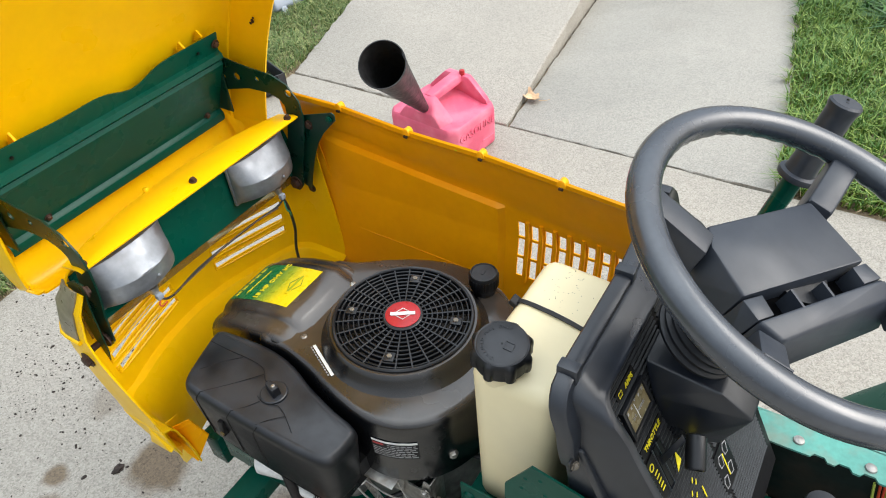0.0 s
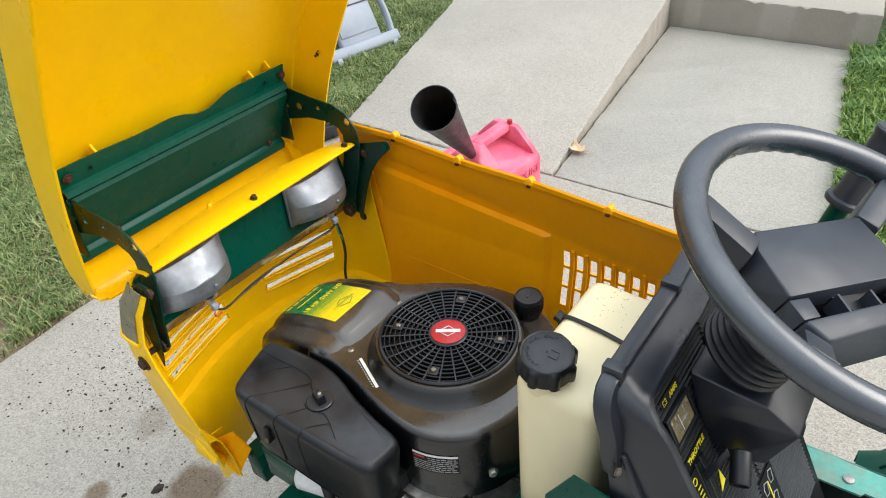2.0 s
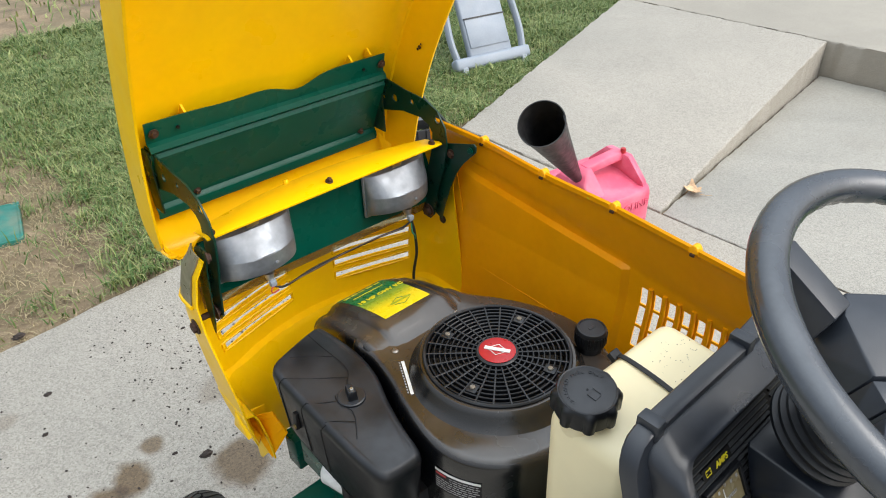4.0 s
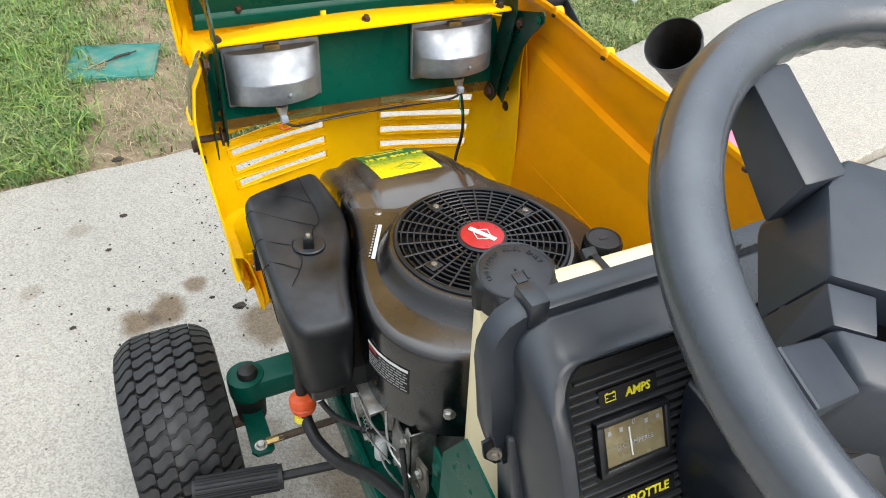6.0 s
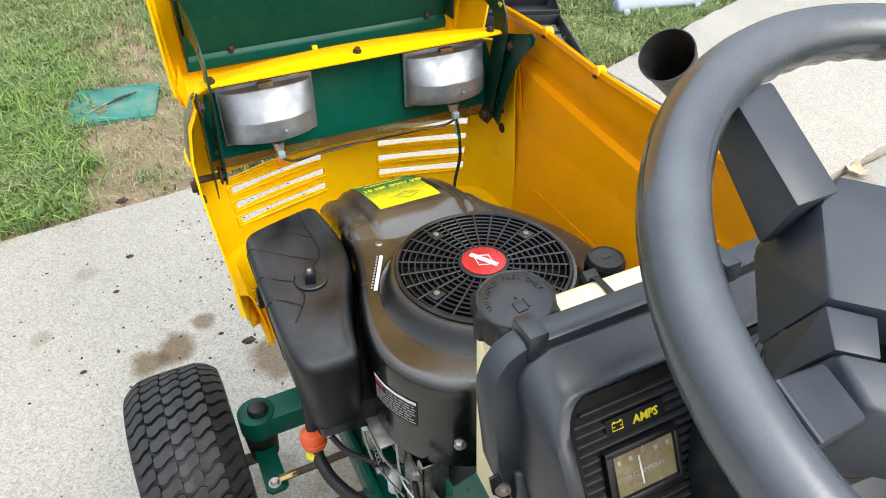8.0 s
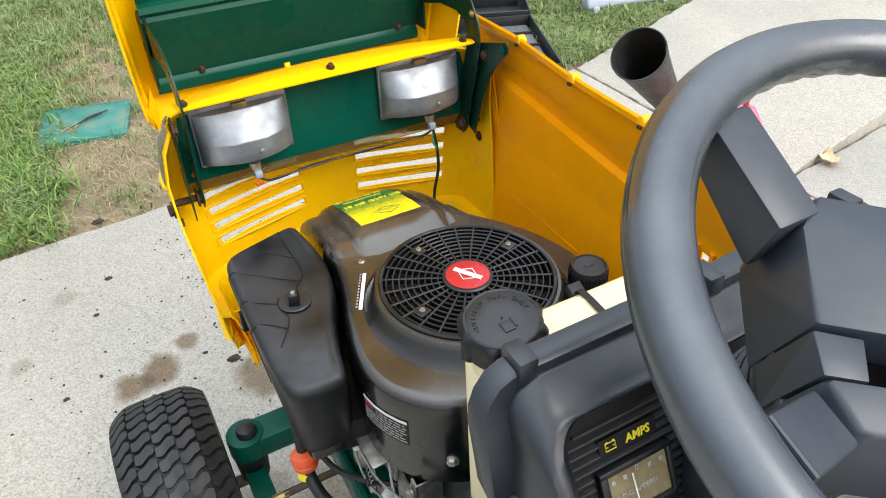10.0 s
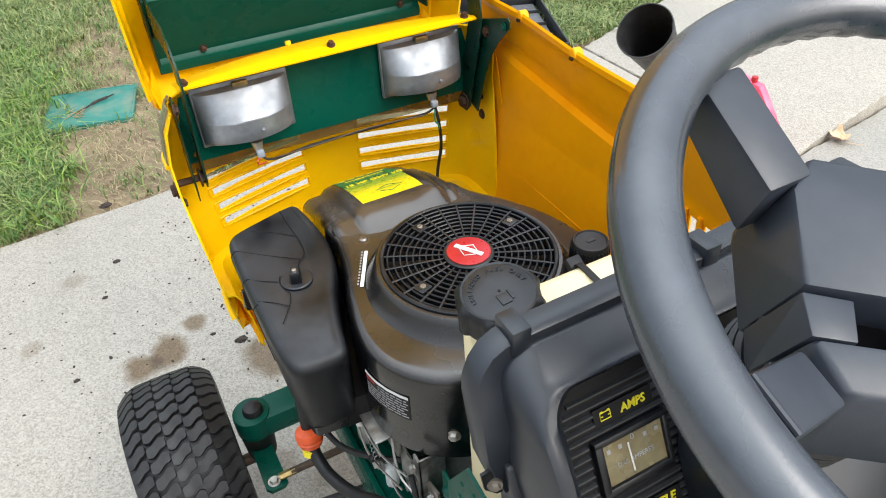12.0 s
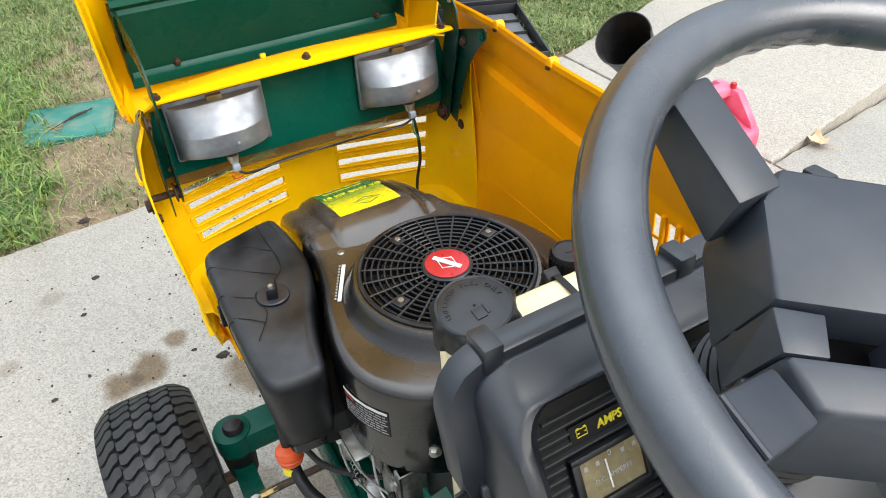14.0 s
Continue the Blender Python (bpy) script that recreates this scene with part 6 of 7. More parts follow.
    part("hub_cheek", slab([(0.0490, -0.0165, -0.0140), (0.0690, -0.0155, -0.0135), (0.0750, -0.0345, -0.0145), (0.0490, -0.0358, -0.0150)], [(0.049, -0.0165), (0.071, -0.0155), (0.078, -0.0345), (0.049, -0.0358)], -0.050, 0.001), WHEEL, wheel)
    # black floor that paints the slots' shade
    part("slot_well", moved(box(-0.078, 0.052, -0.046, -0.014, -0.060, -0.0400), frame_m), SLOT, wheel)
    for x in (-0.0395, 0.0035):
        part("slot_divider", slab([(x - 0.0015, -0.0225, -0.0165), (x + 0.0015, -0.0225, -0.0165), (x - 0.0012, -0.043, -0.0170), (x + 0.0018, -0.043, -0.0170)], [(x - 0.0015, -0.0225), (x + 0.0015, -0.0225), (x - 0.0012, -0.043), (x + 0.0018, -0.043)], -0.046, 0.0), WHEEL, wheel)
    down = frame_m.to_3x3() @ Vector((0, 0, -1))
    top, foot = WHEEL_C + down * 0.03, Vector((0.0, -0.452, 0.968))
    ln = (foot - top).length
    prof = [(0.036, 0.0), (0.036, ln * 0.25)]
    folds = 11
    for k in range(folds):
        d, g = ln * (0.27 + 0.70 * k / folds), 0.0012 * k
        w = ln * 0.70 / folds
        prof += [(0.0375 + g, d), (0.0425 + g, d + 0.30 * w), (0.0425 + g, d + 0.62 * w), (0.0375 + g, d + 0.92 * w)]
    part("column_boot", moved(lathe(prof, 40), axis_to(top, foot - top)), PLASTIC, tr, "ribbed black rubber column boot")


build_wheel(tractor)


def build_chassis(tr):
    fr = part("frame_rail", join(box(-0.187, -0.100, -0.95, 0.33, 0.385, 0.462, 0.004), box(-0.187, -0.178, -0.95, 0.33, 0.460, 0.470, 0.002)), GREEN, tr, "dark green steel frame rail")
    part("frame_rail", box(0.100, 0.187, -0.95, 0.33, 0.385, 0.462, 0.004), GREEN, tr)
    part("front_member", box(-0.185, 0.185, 0.36, 0.405, 0.325, 0.41, 0.004), GREEN, tr)
    part("engine_deck", box(-0.100, 0.100, -0.60, 0.36, 0.398, 0.404, 0.002), GREEN, tr)
    ax = part("front_axle", box(-0.300, 0.300, 0.252, 0.312, 0.285, 0.335, 0.008), GREEN, tr, "dark green front axle beam with grimy ends")
    for s in (-1, 1):
        part("axle_end", moved(lathe([(0.0335, 0.292), (0.034, 0.330), (0.0335, 0.337), (0.031, 0.338)], 24), Matrix.Translation((s * 0.298, 0.281, 0))), GREEN, ax)
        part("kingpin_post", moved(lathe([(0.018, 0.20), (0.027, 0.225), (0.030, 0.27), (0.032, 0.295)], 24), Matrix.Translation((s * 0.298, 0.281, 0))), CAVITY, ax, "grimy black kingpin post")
        part("kingpin_cap", moved(lathe([(0.019, 0.336), (0.0185, 0.345), (0.016, 0.351), (0.008, 0.354), (0.0, 0.354)], 24, cap=False), Matrix.Translation((s * 0.294, 0.279, 0))), HOSE, ax)
        part("stub_axle", moved(cyl(0.012, 0, 0.13, 16), axis_to((s * 0.305, 0.300, 0.19), (s, 0, 0))), ROD, ax)
        arm = part("steering_arm", plate([(-0.018, 0.29), (0.018, 0.29), (0.020, 0.165), (0.012, 0.158), (-0.012, 0.158), (-0.020, 0.168)], 0.008, lambda a, b, d: (s * 0.300 + a, b, 0.250 + d)), GREEN, ax)
        part("bolt", hex_bolt((s * 0.302, 0.175, 0.258), (0, 0, 1), 0.008, 0.008), ZINC, arm)
    part("tie_rod", tube([(-0.270, 0.172, 0.268), (0.270, 0.172, 0.268)], 0.007, 10), ROD, tr, "rusty tie rod")
    part("rod_end", tube([(-0.292, 0.172, 0.268), (-0.262, 0.172, 0.268)], 0.0072, 6), BRASS, tr)
    peg = tube([(-0.285, 0.070, 0.300), (-0.425, 0.098, 0.300)], 0.021, 24)
    peg = part("foot_peg", peg, HOSE, tr, "grooved black rubber foot peg")
    for k in range(18):
        a = 2 * math.pi * k / 18
        side, upv = Vector((0.196, 0.98, 0)), Vector((0, 0, 1))
        off = (side * math.cos(a) + upv * math.sin(a)) * 0.0212
        part("tread_groove", tube([Vector((-0.292, 0.0714, 0.300)) + off, Vector((-0.420, 0.097, 0.300)) + off], 0.0018, 5), INK, peg)
    part("peg_bar", tube([(-0.16, 0.045, 0.31), (-0.29, 0.071, 0.30)], 0.008, 10), HOSE, tr)
    # rear part: right side plate with the gear gate, floor cavity and fenders
    part("gate_rail", plate([(-0.54, 0.182), (-0.54, 0.235), (-1.15, 0.26), (-1.15, 0.200), (-0.78, 0.190), (-0.775, 0.183), (-0.765, 0.183), (-0.76, 0.190), (-0.745, 0.190), (-0.74, 0.183), (-0.73, 0.183), (-0.725, 0.190),
                             (-0.71, 0.190), (-0.705, 0.183), (-0.695, 0.183), (-0.69, 0.190), (-0.675, 0.190), (-0.67, 0.183), (-0.66, 0.183), (-0.655, 0.190), (-0.64, 0.190), (-0.635, 0.183), (-0.6, 0.182)], 0.004,
                            lambda a, b, d: (b, a, 0.606 + d)), TEAL, tr, "faded green notched steel rail")
    part("rail_side", box(0.236, 0.240, -1.15, -0.54, 0.50, 0.61, 0.001), TEAL, tr)
    for y in (-0.615, -0.717):
        part("rivet", moved(lathe([(0.009, 0), (0.008, 0.003), (0.003, 0.005)], 16), Matrix.Translation((0.203, y, 0.610))), ALLOY, tr)
    # the well's walls and floor are coloured as dark as their shade
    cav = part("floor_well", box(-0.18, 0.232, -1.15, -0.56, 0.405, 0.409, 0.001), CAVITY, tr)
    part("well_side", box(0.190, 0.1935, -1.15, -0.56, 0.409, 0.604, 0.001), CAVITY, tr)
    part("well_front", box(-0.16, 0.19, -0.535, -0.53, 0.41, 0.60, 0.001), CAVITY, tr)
    # right fender: a pressed side that rises to the rear and turns down outside
    edge = [(-0.63, 0.44), (-0.662, 0.462), (-0.70, 0.525), (-0.74, 0.585), (-0.79, 0.650), (-0.86, 0.72), (-0.95, 0.775), (-1.12, 0.79)]
    rows = []
    for y, z in edge:
        rows.append([(0.242, y + 0.02, min(z, 0.60) - 0.02), (0.30, y + 0.008, z - 0.012), (0.36, y, z), (0.42, y, z), (0.445, y, z - 0.012), (0.452, y, z - 0.05)])
    part("rear_fender", thicken(loft(rows, closed=False, cap=False), 0.003), GREEN, tr, "dark green pressed rear fender")
    part("fender_emboss", tube([(0.30, -0.70, 0.516), (0.38, -0.70, 0.528), (0.385, -0.665, 0.470)], 0.003, 6), GREEN, tr)
    part("foot_board", box(0.236, 0.46, -0.66, 0.02, 0.33, 0.336, 0.002), TEAL, tr)
    # gear lever with a round knob
    lv = part("gear_lever", tube([(0.078, -0.690, 0.41), (0.073, -0.662, 0.636)], 0.007, 10), DIRTY_METAL, tr)
    part("lever_knob", moved(lathe([(0.008, -0.02), (0.011, -0.018), (0.014, -0.004), (0.0225, 0.001), (0.0235, 0.009), (0.021, 0.015), (0.011, 0.0185), (0.0, 0.019)], 28, cap=False), axis_to((0.073, -0.660, 0.646), (0, 0.1, 1))), PLASTIC, lv, "round black mushroom knob")
    part("shift_rod", tube([(0.19, -0.60, 0.455), (-0.10, -0.66, 0.445)], 0.007, 8), ROD, tr)
    part("shift_plate", hull([(0.02, -0.64, 0.45), (0.10, -0.66, 0.45), (0.02, -0.70, 0.45), (0.10, -0.72, 0.45), (0.02, -0.64, 0.456), (0.10, -0.66, 0.456), (0.02, -0.70, 0.456), (0.10, -0.72, 0.456)]), ZINC, tr)
    for k, (mat, dx) in enumerate(((WIRE_LIME, 0.0), (WIRE_RED, 0.008), (WIRE_RED, 0.014), (WIRE_LIME, 0.018))):
        part("loose_wire", tube(smooth_path([(0.188, -0.727 - dx, 0.60), (0.184, -0.735 - dx, 0.56), (0.186 - 0.004 * k, -0.750 - dx, 0.52), (0.176, -0.778 - dx, 0.47 + 0.01 * k)], 8), 0.0022, 6), mat, tr)
    part("wire_connector", box(0.150, 0.182, -0.815, -0.775, 0.47, 0.505, 0.003), WHITE_PL, tr)
    part("loose_wire", tube(smooth_path([(0.188, -0.585, 0.57), (0.178, -0.588, 0.52), (0.172, -0.60, 0.46), (0.16, -0.63, 0.43)], 8), 0.003, 6), WIRE_BLACK, tr)
    # lift lever on the right
    lift = part("lift_lever", tube([(0.274, -0.415, 0.62), (0.272, -0.466, 0.93), (0.274, -0.494, 1.042)], 0.0135, 14), GREEN, tr, "green lift lever with a flanged black grip")
    d = Vector((0.015, -0.027, 0.104)).normalized()
    part("grip", moved(lathe([(0.026, -0.004), (0.027, 0.0), (0.026, 0.004), (0.0205, 0.006), (0.0195, 0.02), (0.0185, 0.090), (0.019, 0.098), (0.0205, 0.102), (0.0205, 0.107), (0.018, 0.1095), (0.0, 0.110)], 28, cap=False), axis_to((0.274, -0.494, 1.039), d)), WHEEL, lift)
    for x in (-0.004, 0.005):
        part("dimple", moved(cyl(0.0018, 0.1098, 0.1106, 8), axis_to(Vector((0.274, -0.494, 1.039)) + Vector((x, 0, 0)), d)), INK, lift)
    part("lever_quadrant", hull([(0.262, -0.46, 0.70), (0.262, -0.52, 0.66), (0.262, -0.44, 0.60), (0.268, -0.46, 0.70), (0.268, -0.52, 0.66), (0.268, -0.44, 0.60)]), GREEN, tr)


build_chassis(tractor)


def build_tyre(name, radius, half, rim_r, at, tr, wave_rows, seed):
    """A turf tyre: rounded carcass, rows of wavy tread blocks, and a steel rim."""
    r, h = radius, half
    prof = [(rim_r, -h * 0.78), (rim_r + 0.012, -h * 0.86), (r * 0.72, -h * 1.0), (r * 0.86, -h * 0.97), (r - 0.024, -h * 0.84), (r - 0.012, -h * 0.60), (r - 0.0085, -h * 0.25),
            (r - 0.008, 0.0), (r - 0.0085, h * 0.25), (r - 0.012, h * 0.60), (r - 0.024, h * 0.84), (r * 0.86, h * 0.97), (r * 0.72, h * 1.0), (rim_r + 0.012, h * 0.86), (rim_r, h * 0.78)]
    turn = Matrix.Translation(at) @ Matrix.Rotation(radians(90), 4, "Y")
    # carcass darker than the blocks, so groove shade is in its colour
    tyre = part(name, moved(lathe(prof, 72, cap=False, closed=True), turn), HOSE, tr, "worn black turf tyre with wavy tread")
    # tread: zigzag blocks in rows round the tyre
    def crown(v):
        a = abs(v)
        return r - 0.005 * a ** 2 - 0.024 * (max(0.0, a - 0.50) / 0.5) ** 2
    blocks = wave_rows
    pitch = 0.0275
    around = int(2 * math.pi * r / pitch)
    step = 2 * math.pi / around

    def block(bm, c, a0):
        """One tread block: a stepped Z with blunt ends, its foot beside the middle of the next column."""
        vc = (c - (blocks - 1) / 2) / (blocks / 2) * 0.97
        dv, da = 0.97 / blocks * 0.955, step * 0.365
        top, bot = [], []
        for i in range(11):
            t = i / 5 - 1
            shift = -step * 0.19 * max(-1.0, min(1.0, 2.4 * t))
            for sgn, lst in ((-1, top), (1, bot)):
                lst.append((vc + t * dv, a0 + shift + sgn * da * math.sqrt(max(0.0, 1 - 0.6 * abs(t) ** 6))))
        up, dn = [], []
        for v, a in top + bot[::-1]:
            for rad, lst in ((crown(v), up), (crown(v) - 0.020, dn)):
                lst.append(bm.verts.new((rad * math.cos(a), rad * math.sin(a), v * h)))
        bm.faces.new(up)
        for i in range(len(up)):
            bm.faces.new((up[i], up[(i + 1) % len(up)], dn[(i + 1) % len(up)], dn[i]))
    if seed == 1:
        for c in range(blocks):
            b = bmesh.new()
            block(b, c, 0.0)
            first = part("tread_block", b, RUBBER, tyre, angle=30)
            first.matrix_basis = turn
            for k in range(1, around):
                copy_thing(first, turn @ Matrix.Rotation(step * k, 4, "Z"))
    else:
        tread = bmesh.new()
        for c in range(blocks):
            for k in range(around):
                block(tread, c, step * k)
        tagged(part("tread", moved(tread, turn), RUBBER, tyre, angle=30), kind="stuff")
    part("rim", moved(lathe([(rim_r + 0.004, -h * 0.8), (rim_r, -h * 0.72), (rim_r - 0.012, -h * 0.6), (rim_r - 0.015, 0.0), (0.03, 0.01), (0.0, 0.01)], 36, cap=False), turn), WHITE_PL, tyre, "pale pressed-steel rim")
    part("rim", moved(lathe([(rim_r + 0.004, h * 0.8), (rim_r, h * 0.72), (rim_r - 0.012, h * 0.6), (rim_r - 0.015, 0.0), (0.03, -0.01), (0.0, -0.01)], 36, cap=False), turn), WHITE_PL, tyre)


build_tyre("front_tyre", 0.200, 0.089, 0.080, (-0.426, 0.312, 0.200), tractor, 5, 1)
build_tyre("front_tyre", 0.200, 0.089, 0.080, (0.426, 0.312, 0.200), tractor, 5, 2)
build_tyre("rear_tyre", 0.255, 0.110, 0.105, (0.405, -0.95, 0.255), tractor, 6, 3)
build_tyre("rear_tyre", 0.255, 0.110, 0.105, (-0.405, -0.95, 0.255), tractor, 6, 4)


# ---- loose things round the tractor ----
def build_can():
    """A faded red jerrycan with a moulded handle; its lettered side faces the tractor."""
    can = thing("gas_can", "sun-faded pinkish red plastic petrol can with raised lettering", "petrol can", (1.505, 0.880, 0.0))
    turn = Matrix.Rotation(radians(CAN_TURN), 4, "Z") @ Matrix.Diagonal((1.10, 1.10, 1.06, 1))
    L, W = 0.135, 0.160
    rings = []
    for z, k in ((0.0, 0.010), (0.010, 0.0), (0.150, 0.0), (0.168, 0.006)):
        l, w, c = L - k, W - k, 0.028
        rings.append([(l - c, -w, z), (l, -w + c, z), (l, w - c, z), (l - c, w, z), (-l + c, w, z), (-l, w - c, z), (-l, -w + c, z), (-l + c, -w, z)])
    base = loft(rings)
    bmesh.ops.bevel(base, geom=list(base.edges), offset=0.007, segments=2, profile=0.5, affect="EDGES", clamp_overlap=True)
    far = hull([(x, s * y, z) for s in (-1, 1) for x, y, z in ((0.092, 0.148, 0.150), (0.131, 0.128, 0.150), (0.092, 0.135, 0.180), (0.126, 0.118, 0.180), (0.090, 0.055, 0.258), (0.118, 0.050, 0.258))], 0.006)
    near = hull([(x, s * y, z) for s in (-1, 1) for x, y, z in ((-0.131, 0.110, 0.150), (-0.060, 0.125, 0.150), (-0.128, 0.070, 0.205), (-0.062, 0.055, 0.222), (-0.060, 0.030, 0.248), (-0.085, 0.030, 0.245))], 0.006)
    floor = hull([(x, s * y, z) for s in (-1, 1) for x in (-0.08, 0.10) for y, z in ((0.148, 0.160), (0.02, 0.190))], 0.0)
    body = part("body", moved(join(base, far, near, floor), turn), PINK, can, angle=30)
    part("handle", moved(hull([(x, s * y, z) for s in (-1, 1) for x, y, z in ((-0.075, 0.026, 0.222), (-0.075, 0.020, 0.250), (0.105, 0.030, 0.232), (0.105, 0.022, 0.264))], 0.006), turn), PINK, can)
    part("vent_cap", moved(cyl(0.010, 0.25, 0.276, 14, bevel=0.002), turn @ Matrix.Translation((0.100, -0.02, 0.0))), RED, can)
    part("spout_collar", moved(lathe([(0.033, -0.035), (0.033, 0.006), (0.030, 0.012), (0.024, 0.012), (0.022, -0.01)], 24, cap=False), turn @ axis_to((-0.100, 0.0, 0.215), (-0.66, -0.2, 0.72))), PINK, can)
    lettering("lettering", "GASOLINE", 0.043, turn @ basis((0.0, -W - 0.0006, 0.118), (1, 0, 0), (0, 0, 1)), PINK, can, 0.003)
    part("raised_line", moved(box(0.03, 0.105, -W - 0.002, -W + 0.002, 0.045, 0.052, 0.001), turn), PINK, can)
    return can


CAN_TURN = -8
build_can()


def build_funnel():
    rim, tip = Vector((0.985, 0.745, 0.622)), Vector((1.405, 0.890, 0.205))
    f = thing("funnel", "long black plastic funnel standing in the spout of the petrol can", "funnel", tuple(tip))
    d = (rim - tip)
    ln = d.length
    prof_o = [(0.016, -0.02), (0.019, 0.04), (0.027, 0.12), (0.042, ln * 0.45), (0.063, ln * 0.80), (0.075, ln * 0.985), (0.078, ln * 0.99), (0.078, ln)]
    prof_i = [(0.075, ln), (0.072, ln * 0.97), (0.060, ln * 0.78), (0.039, ln * 0.44), (0.024, 0.12), (0.014, 0.04)]
    part("cone", moved(lathe(prof_o + prof_i, 48, cap=False), axis_to((0, 0, 0), d)), FUNNEL, f)
    part("hang_tab", moved(box(-0.012, 0.012, -0.002, 0.002, ln - 0.045, ln - 0.018, 0.001), axis_to((0, 0, 0), d) @ Matrix.Rotation(radians(FUN_SPIN), 4, "Z") @ Matrix.Translation((0, 0.070, 0))), WHEEL, f)


FUN_SPIN = -60
build_funnel()


def build_leaf():
    lf = thing("fallen_leaf", "curled dry tan leaf lying on the concrete walk", "leaf", (1.978, 0.700, 0.003))
    bm = bmesh.new()
    rings = []
    for r in (0.25, 0.5, 0.75, 1.0):
        ring = []
        for k in range(28):
            a = 2 * math.pi * k / 28
            rad = r * (0.040 + 0.006 * math.cos(a - 1.2) + (0.0075 * math.sin(5 * a + 1) + 0.003 * math.sin(11 * a)) * r ** 2)
            x, y = rad * math.cos(a), rad * math.sin(a) * 0.85
            ring.append(bm.verts.new((x, y, 0.003 + 17 * x * x + 9 * y * y + 0.006 * math.sin(70 * x + 2) * r)))
        rings.append(ring)
    c = bm.verts.new((0, 0, 0.005))
    for k in range(28):
        bm.faces.new((c, rings[0][k], rings[0][(k + 1) % 28]))
        for a, b in zip(rings, rings[1:]):
            bm.faces.new((a[k], b[k], b[(k + 1) % 28], a[(k + 1) % 28]))
    part("blade", moved(thicken(bm, 0.0008), Matrix.Rotation(0.7, 4, "Z")), LEAF, lf)
    part("stalk", tube([(0, -0.03, 0.004), (0.012, -0.06, 0.006), (0.02, -0.075, 0.010)], 0.0013, 6), LEAF, lf)


build_leaf()


def build_lid():
    lid = thing("valve_box_cover", "faded green plastic valve-box cover flush in the lawn", "cover", (-0.423, 2.608, 0.0))
    turn = Matrix.Rotation(radians(-12), 4, "Z")
    part("cover", moved(box(-0.186, 0.186, -0.178, 0.178, -0.03, 0.002, 0.004), turn), LID, lid)
    part("rim", moved(tube([(-0.176, -0.168, 0.002), (0.176, -0.168, 0.002), (0.176, 0.168, 0.002), (-0.176, 0.168, 0.002)], 0.002, 6, closed=True), turn), LID, lid)
    st = thing("stick", "dark crooked twig lying on the green cover", "twig", (-0.40, 2.60, 0.006))
    part("twig", tube(smooth_path([(-0.09, -0.05, 0.0), (-0.04, -0.02, 0.006), (0.0, 0.02, 0.004), (0.05, 0.035, 0.006), (0.08, 0.06, 0.003)], 5), [0.004] * 8 + [0.006] * 8 + [0.003] * 5, 8), DEBRIS, st)
    rng = random.Random(8)
    for k in range(14):
        a = rng.uniform(0, 6.28)
        c = Vector((-0.10 + rng.uniform(-0.05, 0.04), -0.05 + rng.uniform(-0.03, 0.03), 0))
        part("straw", tube([c, c + Vector((0.05 * math.cos(a), 0.05 * math.sin(a), 0.012 * rng.random()))], 0.0015, 5), STRAW, st)


build_lid()


def build_stool():
    """A pale grey plastic folding step with loop handles at its sides, leaning back on the lawn."""
    st = thing("folding_step", "pale grey plastic folding step with side loops on grass", "step stool", (2.53, 2.45, 0.0))
    m = Matrix.Rotation(radians(STOOL_TURN), 4, "Z") @ Matrix.Diagonal((0.80, 1, 1, 1)) @ Matrix.Translation((0, 0, 0.02)) @ Matrix.Rotation(radians(-28), 4, "X")
    part("panel", moved(join(box(-0.20, 0.20, 0.0, 0.05, 0.06, 0.62, 0.02, 3), box(-0.18, 0.18, -0.008, 0.0, 0.12, 0.30, 0.003)), m), GREY_PL, st)
    part("foot_bar", moved(box(-0.35, 0.35, -0.02, 0.06, 0.0, 0.075, 0.02, 3), m), GREY_PL, st)
    for s in (-1, 1):
        part("side_loop", moved(tube(smooth_path([(s * 0.305, 0.02, 0.05), (s * 0.325, 0.02, 0.20), (s * 0.30, 0.02, 0.42), (s * 0.25, 0.02, 0.56), (s * 0.19, 0.02, 0.58)], 6), 0.026, 12), m), GREY_PL, st)
        part("leg", moved(box(s * 0.28 - 0.025, s * 0.28 + 0.025, -0.02, 0.05, -0.05, 0.02, 0.008), m), GREY_PL, st)
    part("groove", moved(box(-0.19, 0.19, -0.011, -0.007, 0.295, 0.305, 0.001), m), CASE, st)
    part("sticker", moved(box(-0.06, 0.14, -0.004, 0.001, 0.42, 0.52, 0.001), m), DARK_STICKER, st)
    part("sticker_bar", moved(box(-0.045, 0.045, -0.006, -0.003, 0.475, 0.505, 0.0005), m), RED, st)
    part("sticker_bar", moved(box(-0.045, 0.125, -0.006, -0.003, 0.435, 0.460, 0.0005), m), WHITE, st)


STOOL_TURN = -11
build_stool()


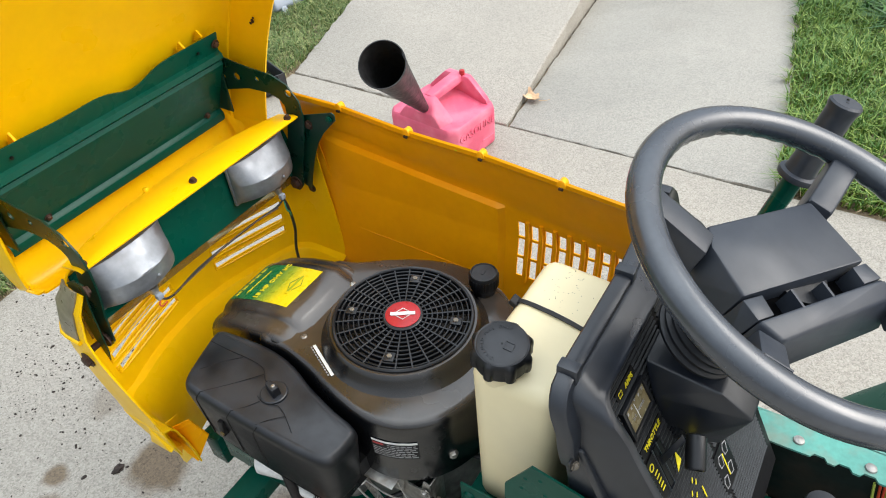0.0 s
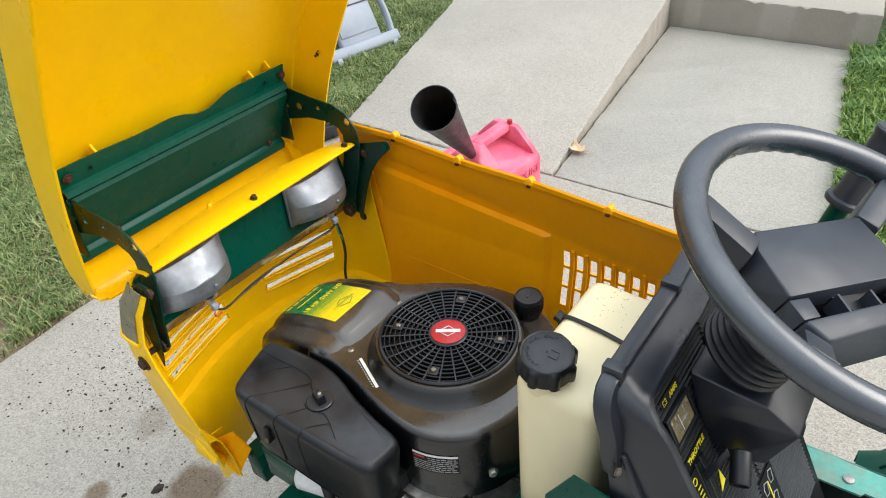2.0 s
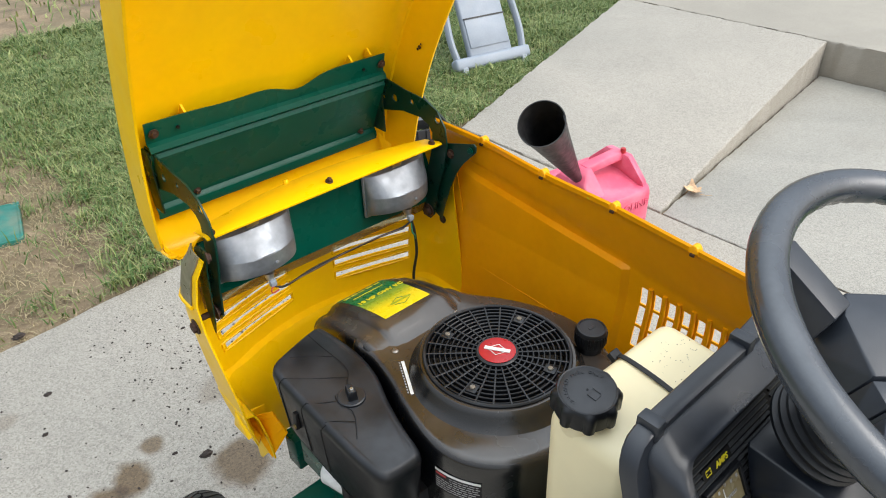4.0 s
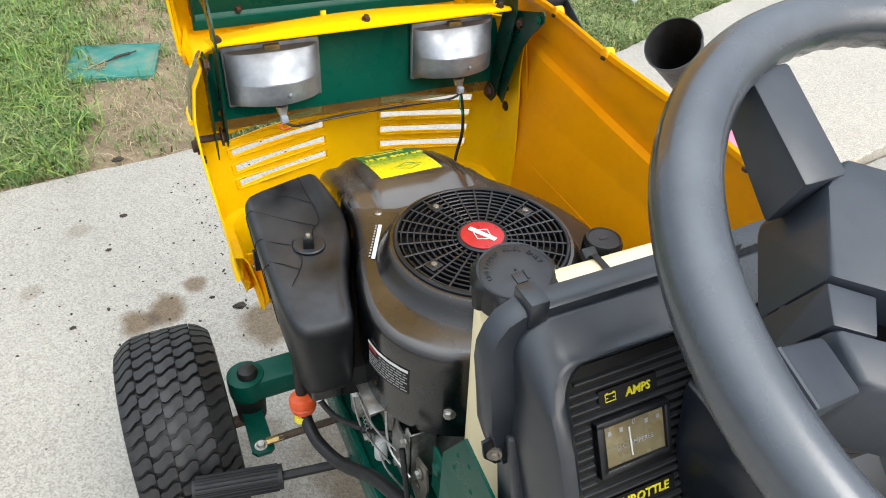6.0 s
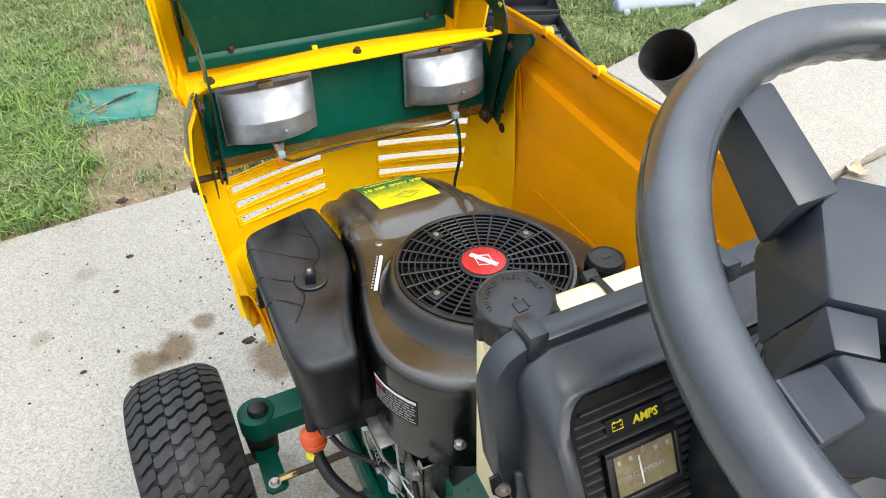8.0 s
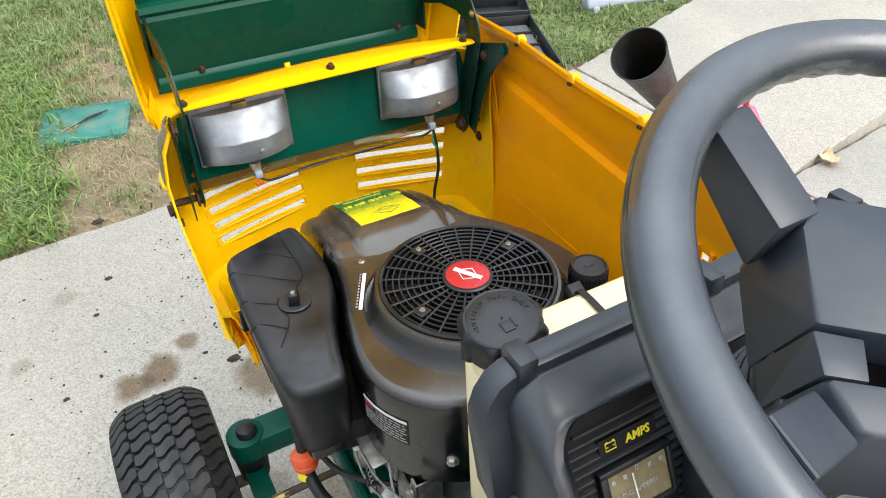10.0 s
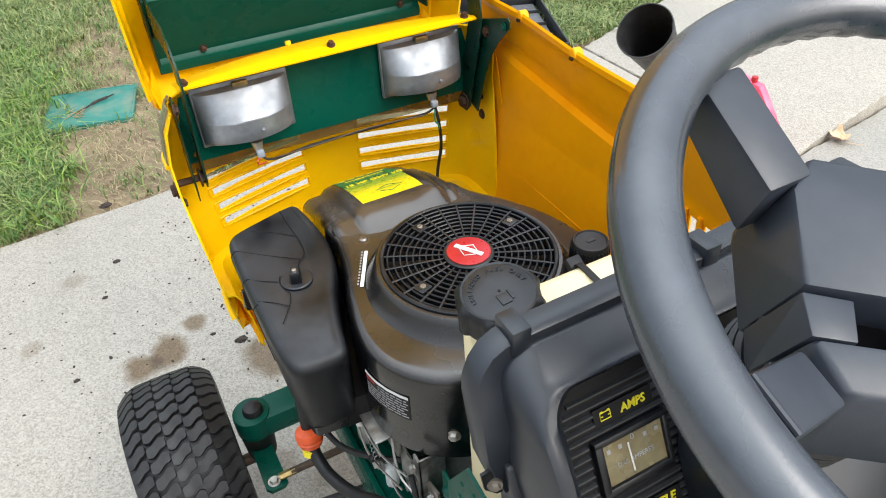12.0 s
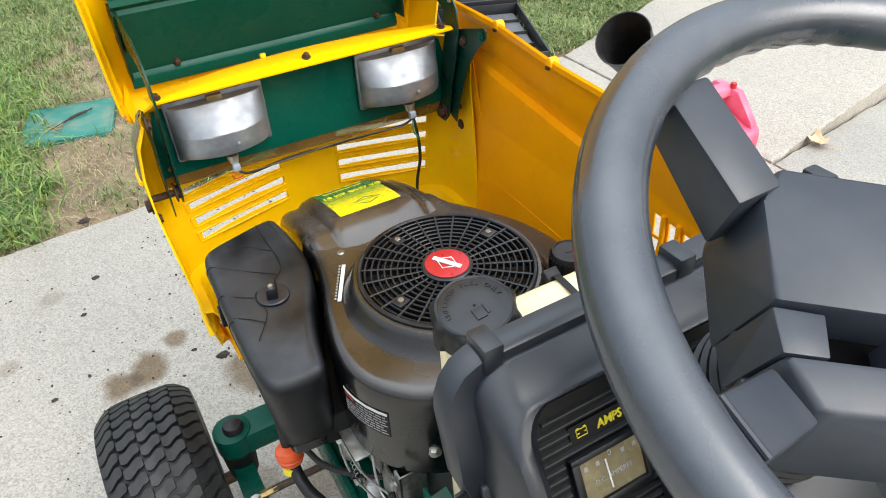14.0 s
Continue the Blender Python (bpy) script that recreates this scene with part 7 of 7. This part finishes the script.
def build_case():
    """An open black tool case: two moulded halves, hinged in the middle."""
    cs = thing("tool_case", "open black plastic tool case with moulded compartments, lying on the grass", "tool case", (1.634, 2.547, 0.0))
    turn = Matrix.Rotation(radians(CASE_TURN), 4, "Z")

    def half(y0, y1, tilt):
        w, d, t = 0.22, 0.085, 0.008
        bm = join(box(-w, w, y0, y1, 0.0, t, 0.002), box(-w, -w + t, y0, y1, 0.0, d, 0.002), box(w - t, w, y0, y1, 0.0, d, 0.002), box(-w, w, y0, y0 + t, 0.0, d, 0.002), box(-w, w, y1 - t, y1, 0.0, d, 0.002))
        return moved(bm, turn @ tilt)
    t1 = Matrix.Translation((0, 0, 0.01))
    t2 = Matrix.Translation((0, 0, 0.03)) @ Matrix.Rotation(radians(12), 4, "X")
    a = part("tray", half(-0.70, -0.01, t1), CASE, cs)
    b = part("tray", half(0.01, 0.40, t2), CASE, cs)
    for y in (-0.52, -0.36, -0.19):
        part("divider", moved(box(-0.19, 0.19, y - 0.003, y + 0.003, 0.008, 0.06, 0.001), turn @ t1), CASE, a)
    part("divider", moved(box(-0.003, 0.003, -0.69, -0.02, 0.008, 0.055, 0.001), turn @ t1), CASE, a)
    part("insert", moved(box(0.02, 0.19, -0.50, -0.05, 0.010, 0.045, 0.006), turn @ t1), CASE_IN, a)
    part("divider", moved(box(-0.19, 0.19, 0.20, 0.206, 0.008, 0.06, 0.001), turn @ t2), CASE, b)
    for x in (-0.16, 0.16):
        part("latch", moved(box(x - 0.03, x + 0.03, -0.715, -0.698, 0.02, 0.07, 0.004), turn @ t1), CASE, a)
    for k in range(9):
        x = -0.18 + 0.045 * k
        part("rib", moved(box(x - 0.003, x + 0.003, -0.708, -0.698, 0.01, 0.085, 0.001), turn @ t1), CASE, a)


CASE_TURN = -22
build_case()


CRUMB_X, CRUMB_Y = 0.05, 1.22


def build_debris():
    """Crumbs of dark dirt and seed on the pad, and straw at the lawn's edge."""
    rng = random.Random(11)
    bm = bmesh.new()
    for k in range(1500):
        x, y = (rng.gauss(-0.35, 0.38), rng.gauss(1.0, 0.38)) if k < 420 else (rng.gauss(CRUMB_X, 0.16), rng.gauss(CRUMB_Y, 0.22))
        if y > pad_front(x) - 0.01 or y < 0.25 or x > 0.6:
            continue
        s = 0.0010 + 0.0026 * rng.random() ** 4 + (0.003 if rng.random() < 0.008 else 0)
        m = Matrix.Translation((x, y, s * 0.3)) @ Matrix.Rotation(rng.uniform(0, 6), 4, "Z") @ Matrix.Diagonal((1.6 * s, s, 0.55 * s, 1))
        bmesh.ops.create_icosphere(bm, subdivisions=1, radius=1, matrix=m)
    tagged(part("dirt_crumbs", bm, DEBRIS), "dark crumbs of dirt scattered over the concrete", "dirt", kind="stuff")
    for x, y, r in ((-0.487, 1.383, 0.009), (-0.238, 0.838, 0.013), (-0.474, 1.737, 0.015), (-0.543, 1.22, 0.0065), (-0.652, 0.914, 0.0065), (-0.30, 0.90, 0.006)):
        ob = thing("dirt_clod", "flat dark clod of dirt stuck to the concrete", "dirt", (x, y, 0), group="dirt clods")
        b = bmesh.new()
        bmesh.ops.create_icosphere(b, subdivisions=3, radius=1)
        for v in b.verts:
            k = 1 + 0.6 * noise.noise(v.co * 2.6 + Vector((x * 9, y * 9, 0)))
            v.co = Vector((v.co.x * r * 1.25 * k, v.co.y * r * k, max(-0.1, v.co.z) * r * 0.5 * k))
        part("clod", b, DEBRIS, ob)


build_debris()


# ---- lawn ----
blades("grass_front", GRASS, 340000, (-1.9, 4.4, 1.4, 5.4), lawn_front, 0.066, 1.1, 0.0052, 21, "patchy green lawn in front of the pad")
blades("grass_front_long", LUSH, 15000, (-1.9, -0.45, 1.4, 3.4), lush_front, 0.095, 1.2, 0.0058, 28, "longer bright green grass along the edge of the pad")
blades("grass_front_dry", DRY, 190000, (-1.6, 3.2, 1.4, 4.4), dry_front, 0.027, 2.2, 0.0028, 22, "dry straw-coloured grass and clippings")
blades("grass_side", LUSH, 90000, (1.76, 5.2, -2.3, 0.0), lawn_side, 0.085, 0.8, 0.0065, 23, "lush bright green grass beside the walk")
blades("grass_side_dry", DRY, 14000, (1.76, 5.2, -2.3, 0.0), lawn_side, 0.045, 1.4, 0.0050, 24, "dry grass mixed into the side lawn")
blades("weeds", WEED, 26000, (3.2, 5.0, -1.15, -0.2), weed_bed, 0.105, 1.3, 0.017, 25, "dark leafy weeds growing beside the step")
blades("weeds_tall", LUSH, 5000, (4.1, 5.6, -1.1, -0.3), weed_bed, 0.22, 1.0, 0.010, 27, "tall tufts of grass among the weeds")


def build_gravel():
    """Loose stones on the bare dirt, as one mesh."""
    rng = np.random.default_rng(31)
    verts, faces = [], []
    octa = ((1, 0, 0), (-1, 0, 0), (0, 1, 0), (0, -1, 0), (0, 0, 1), (0, 0, -1))
    sides = ((0, 2, 4), (2, 1, 4), (1, 3, 4), (3, 0, 4), (2, 0, 5), (1, 2, 5), (3, 1, 5), (0, 3, 5))
    for _ in range(900):
        x, y = rng.uniform(3.0, 5.4), rng.uniform(-2.0, -0.82)
        if y > dirt_edge(x) or x < 3.05 - 0.5 * (y + 1.0):
            continue
        r = rng.uniform(0.003, 0.007) if rng.random() < 0.85 else rng.uniform(0.008, 0.014)
        k, a = len(verts), rng.uniform(0, 6.28)
        for ox, oy, oz in octa:
            q = r * rng.uniform(0.7, 1.3)
            verts.append((x + q * (ox * math.cos(a) - oy * math.sin(a)), y + q * (ox * math.sin(a) + oy * math.cos(a)), 0.003 + 0.6 * q * oz))
        faces += [tuple(k + f for f in side) for side in sides]
    me = bpy.data.meshes.new("gravel")
    me.from_pydata(verts, [], faces)
    me.materials.append(DIRT)
    tagged(new("gravel", me), "small pale stones scattered on bare dirt", "gravel", kind="stuff")


build_gravel()
blades("grass_far_left", GRASS, 26000, (-7.0, -1.85, 0.6, 5.4), lambda x, y: 0.9 if y > pad_front(x) + 0.03 else 0.0, 0.066, 1.1, 0.013, 29, "lawn running on past the end of the pad")
blades("grass_far_right", GRASS, 30000, (1.76, 8.0, -6.5, -2.25), lambda x, y: 0.8, 0.07, 1.0, 0.013, 30, "lawn running on beside the pad")
blades("grass_far", GRASS, 30000, (-9, 12, 4.5, 16), lambda x, y: 0.9 if y > 5.5 or x < 4 else 0.0, 0.11, 0.9, 0.014, 26, "lawn running off into the distance")
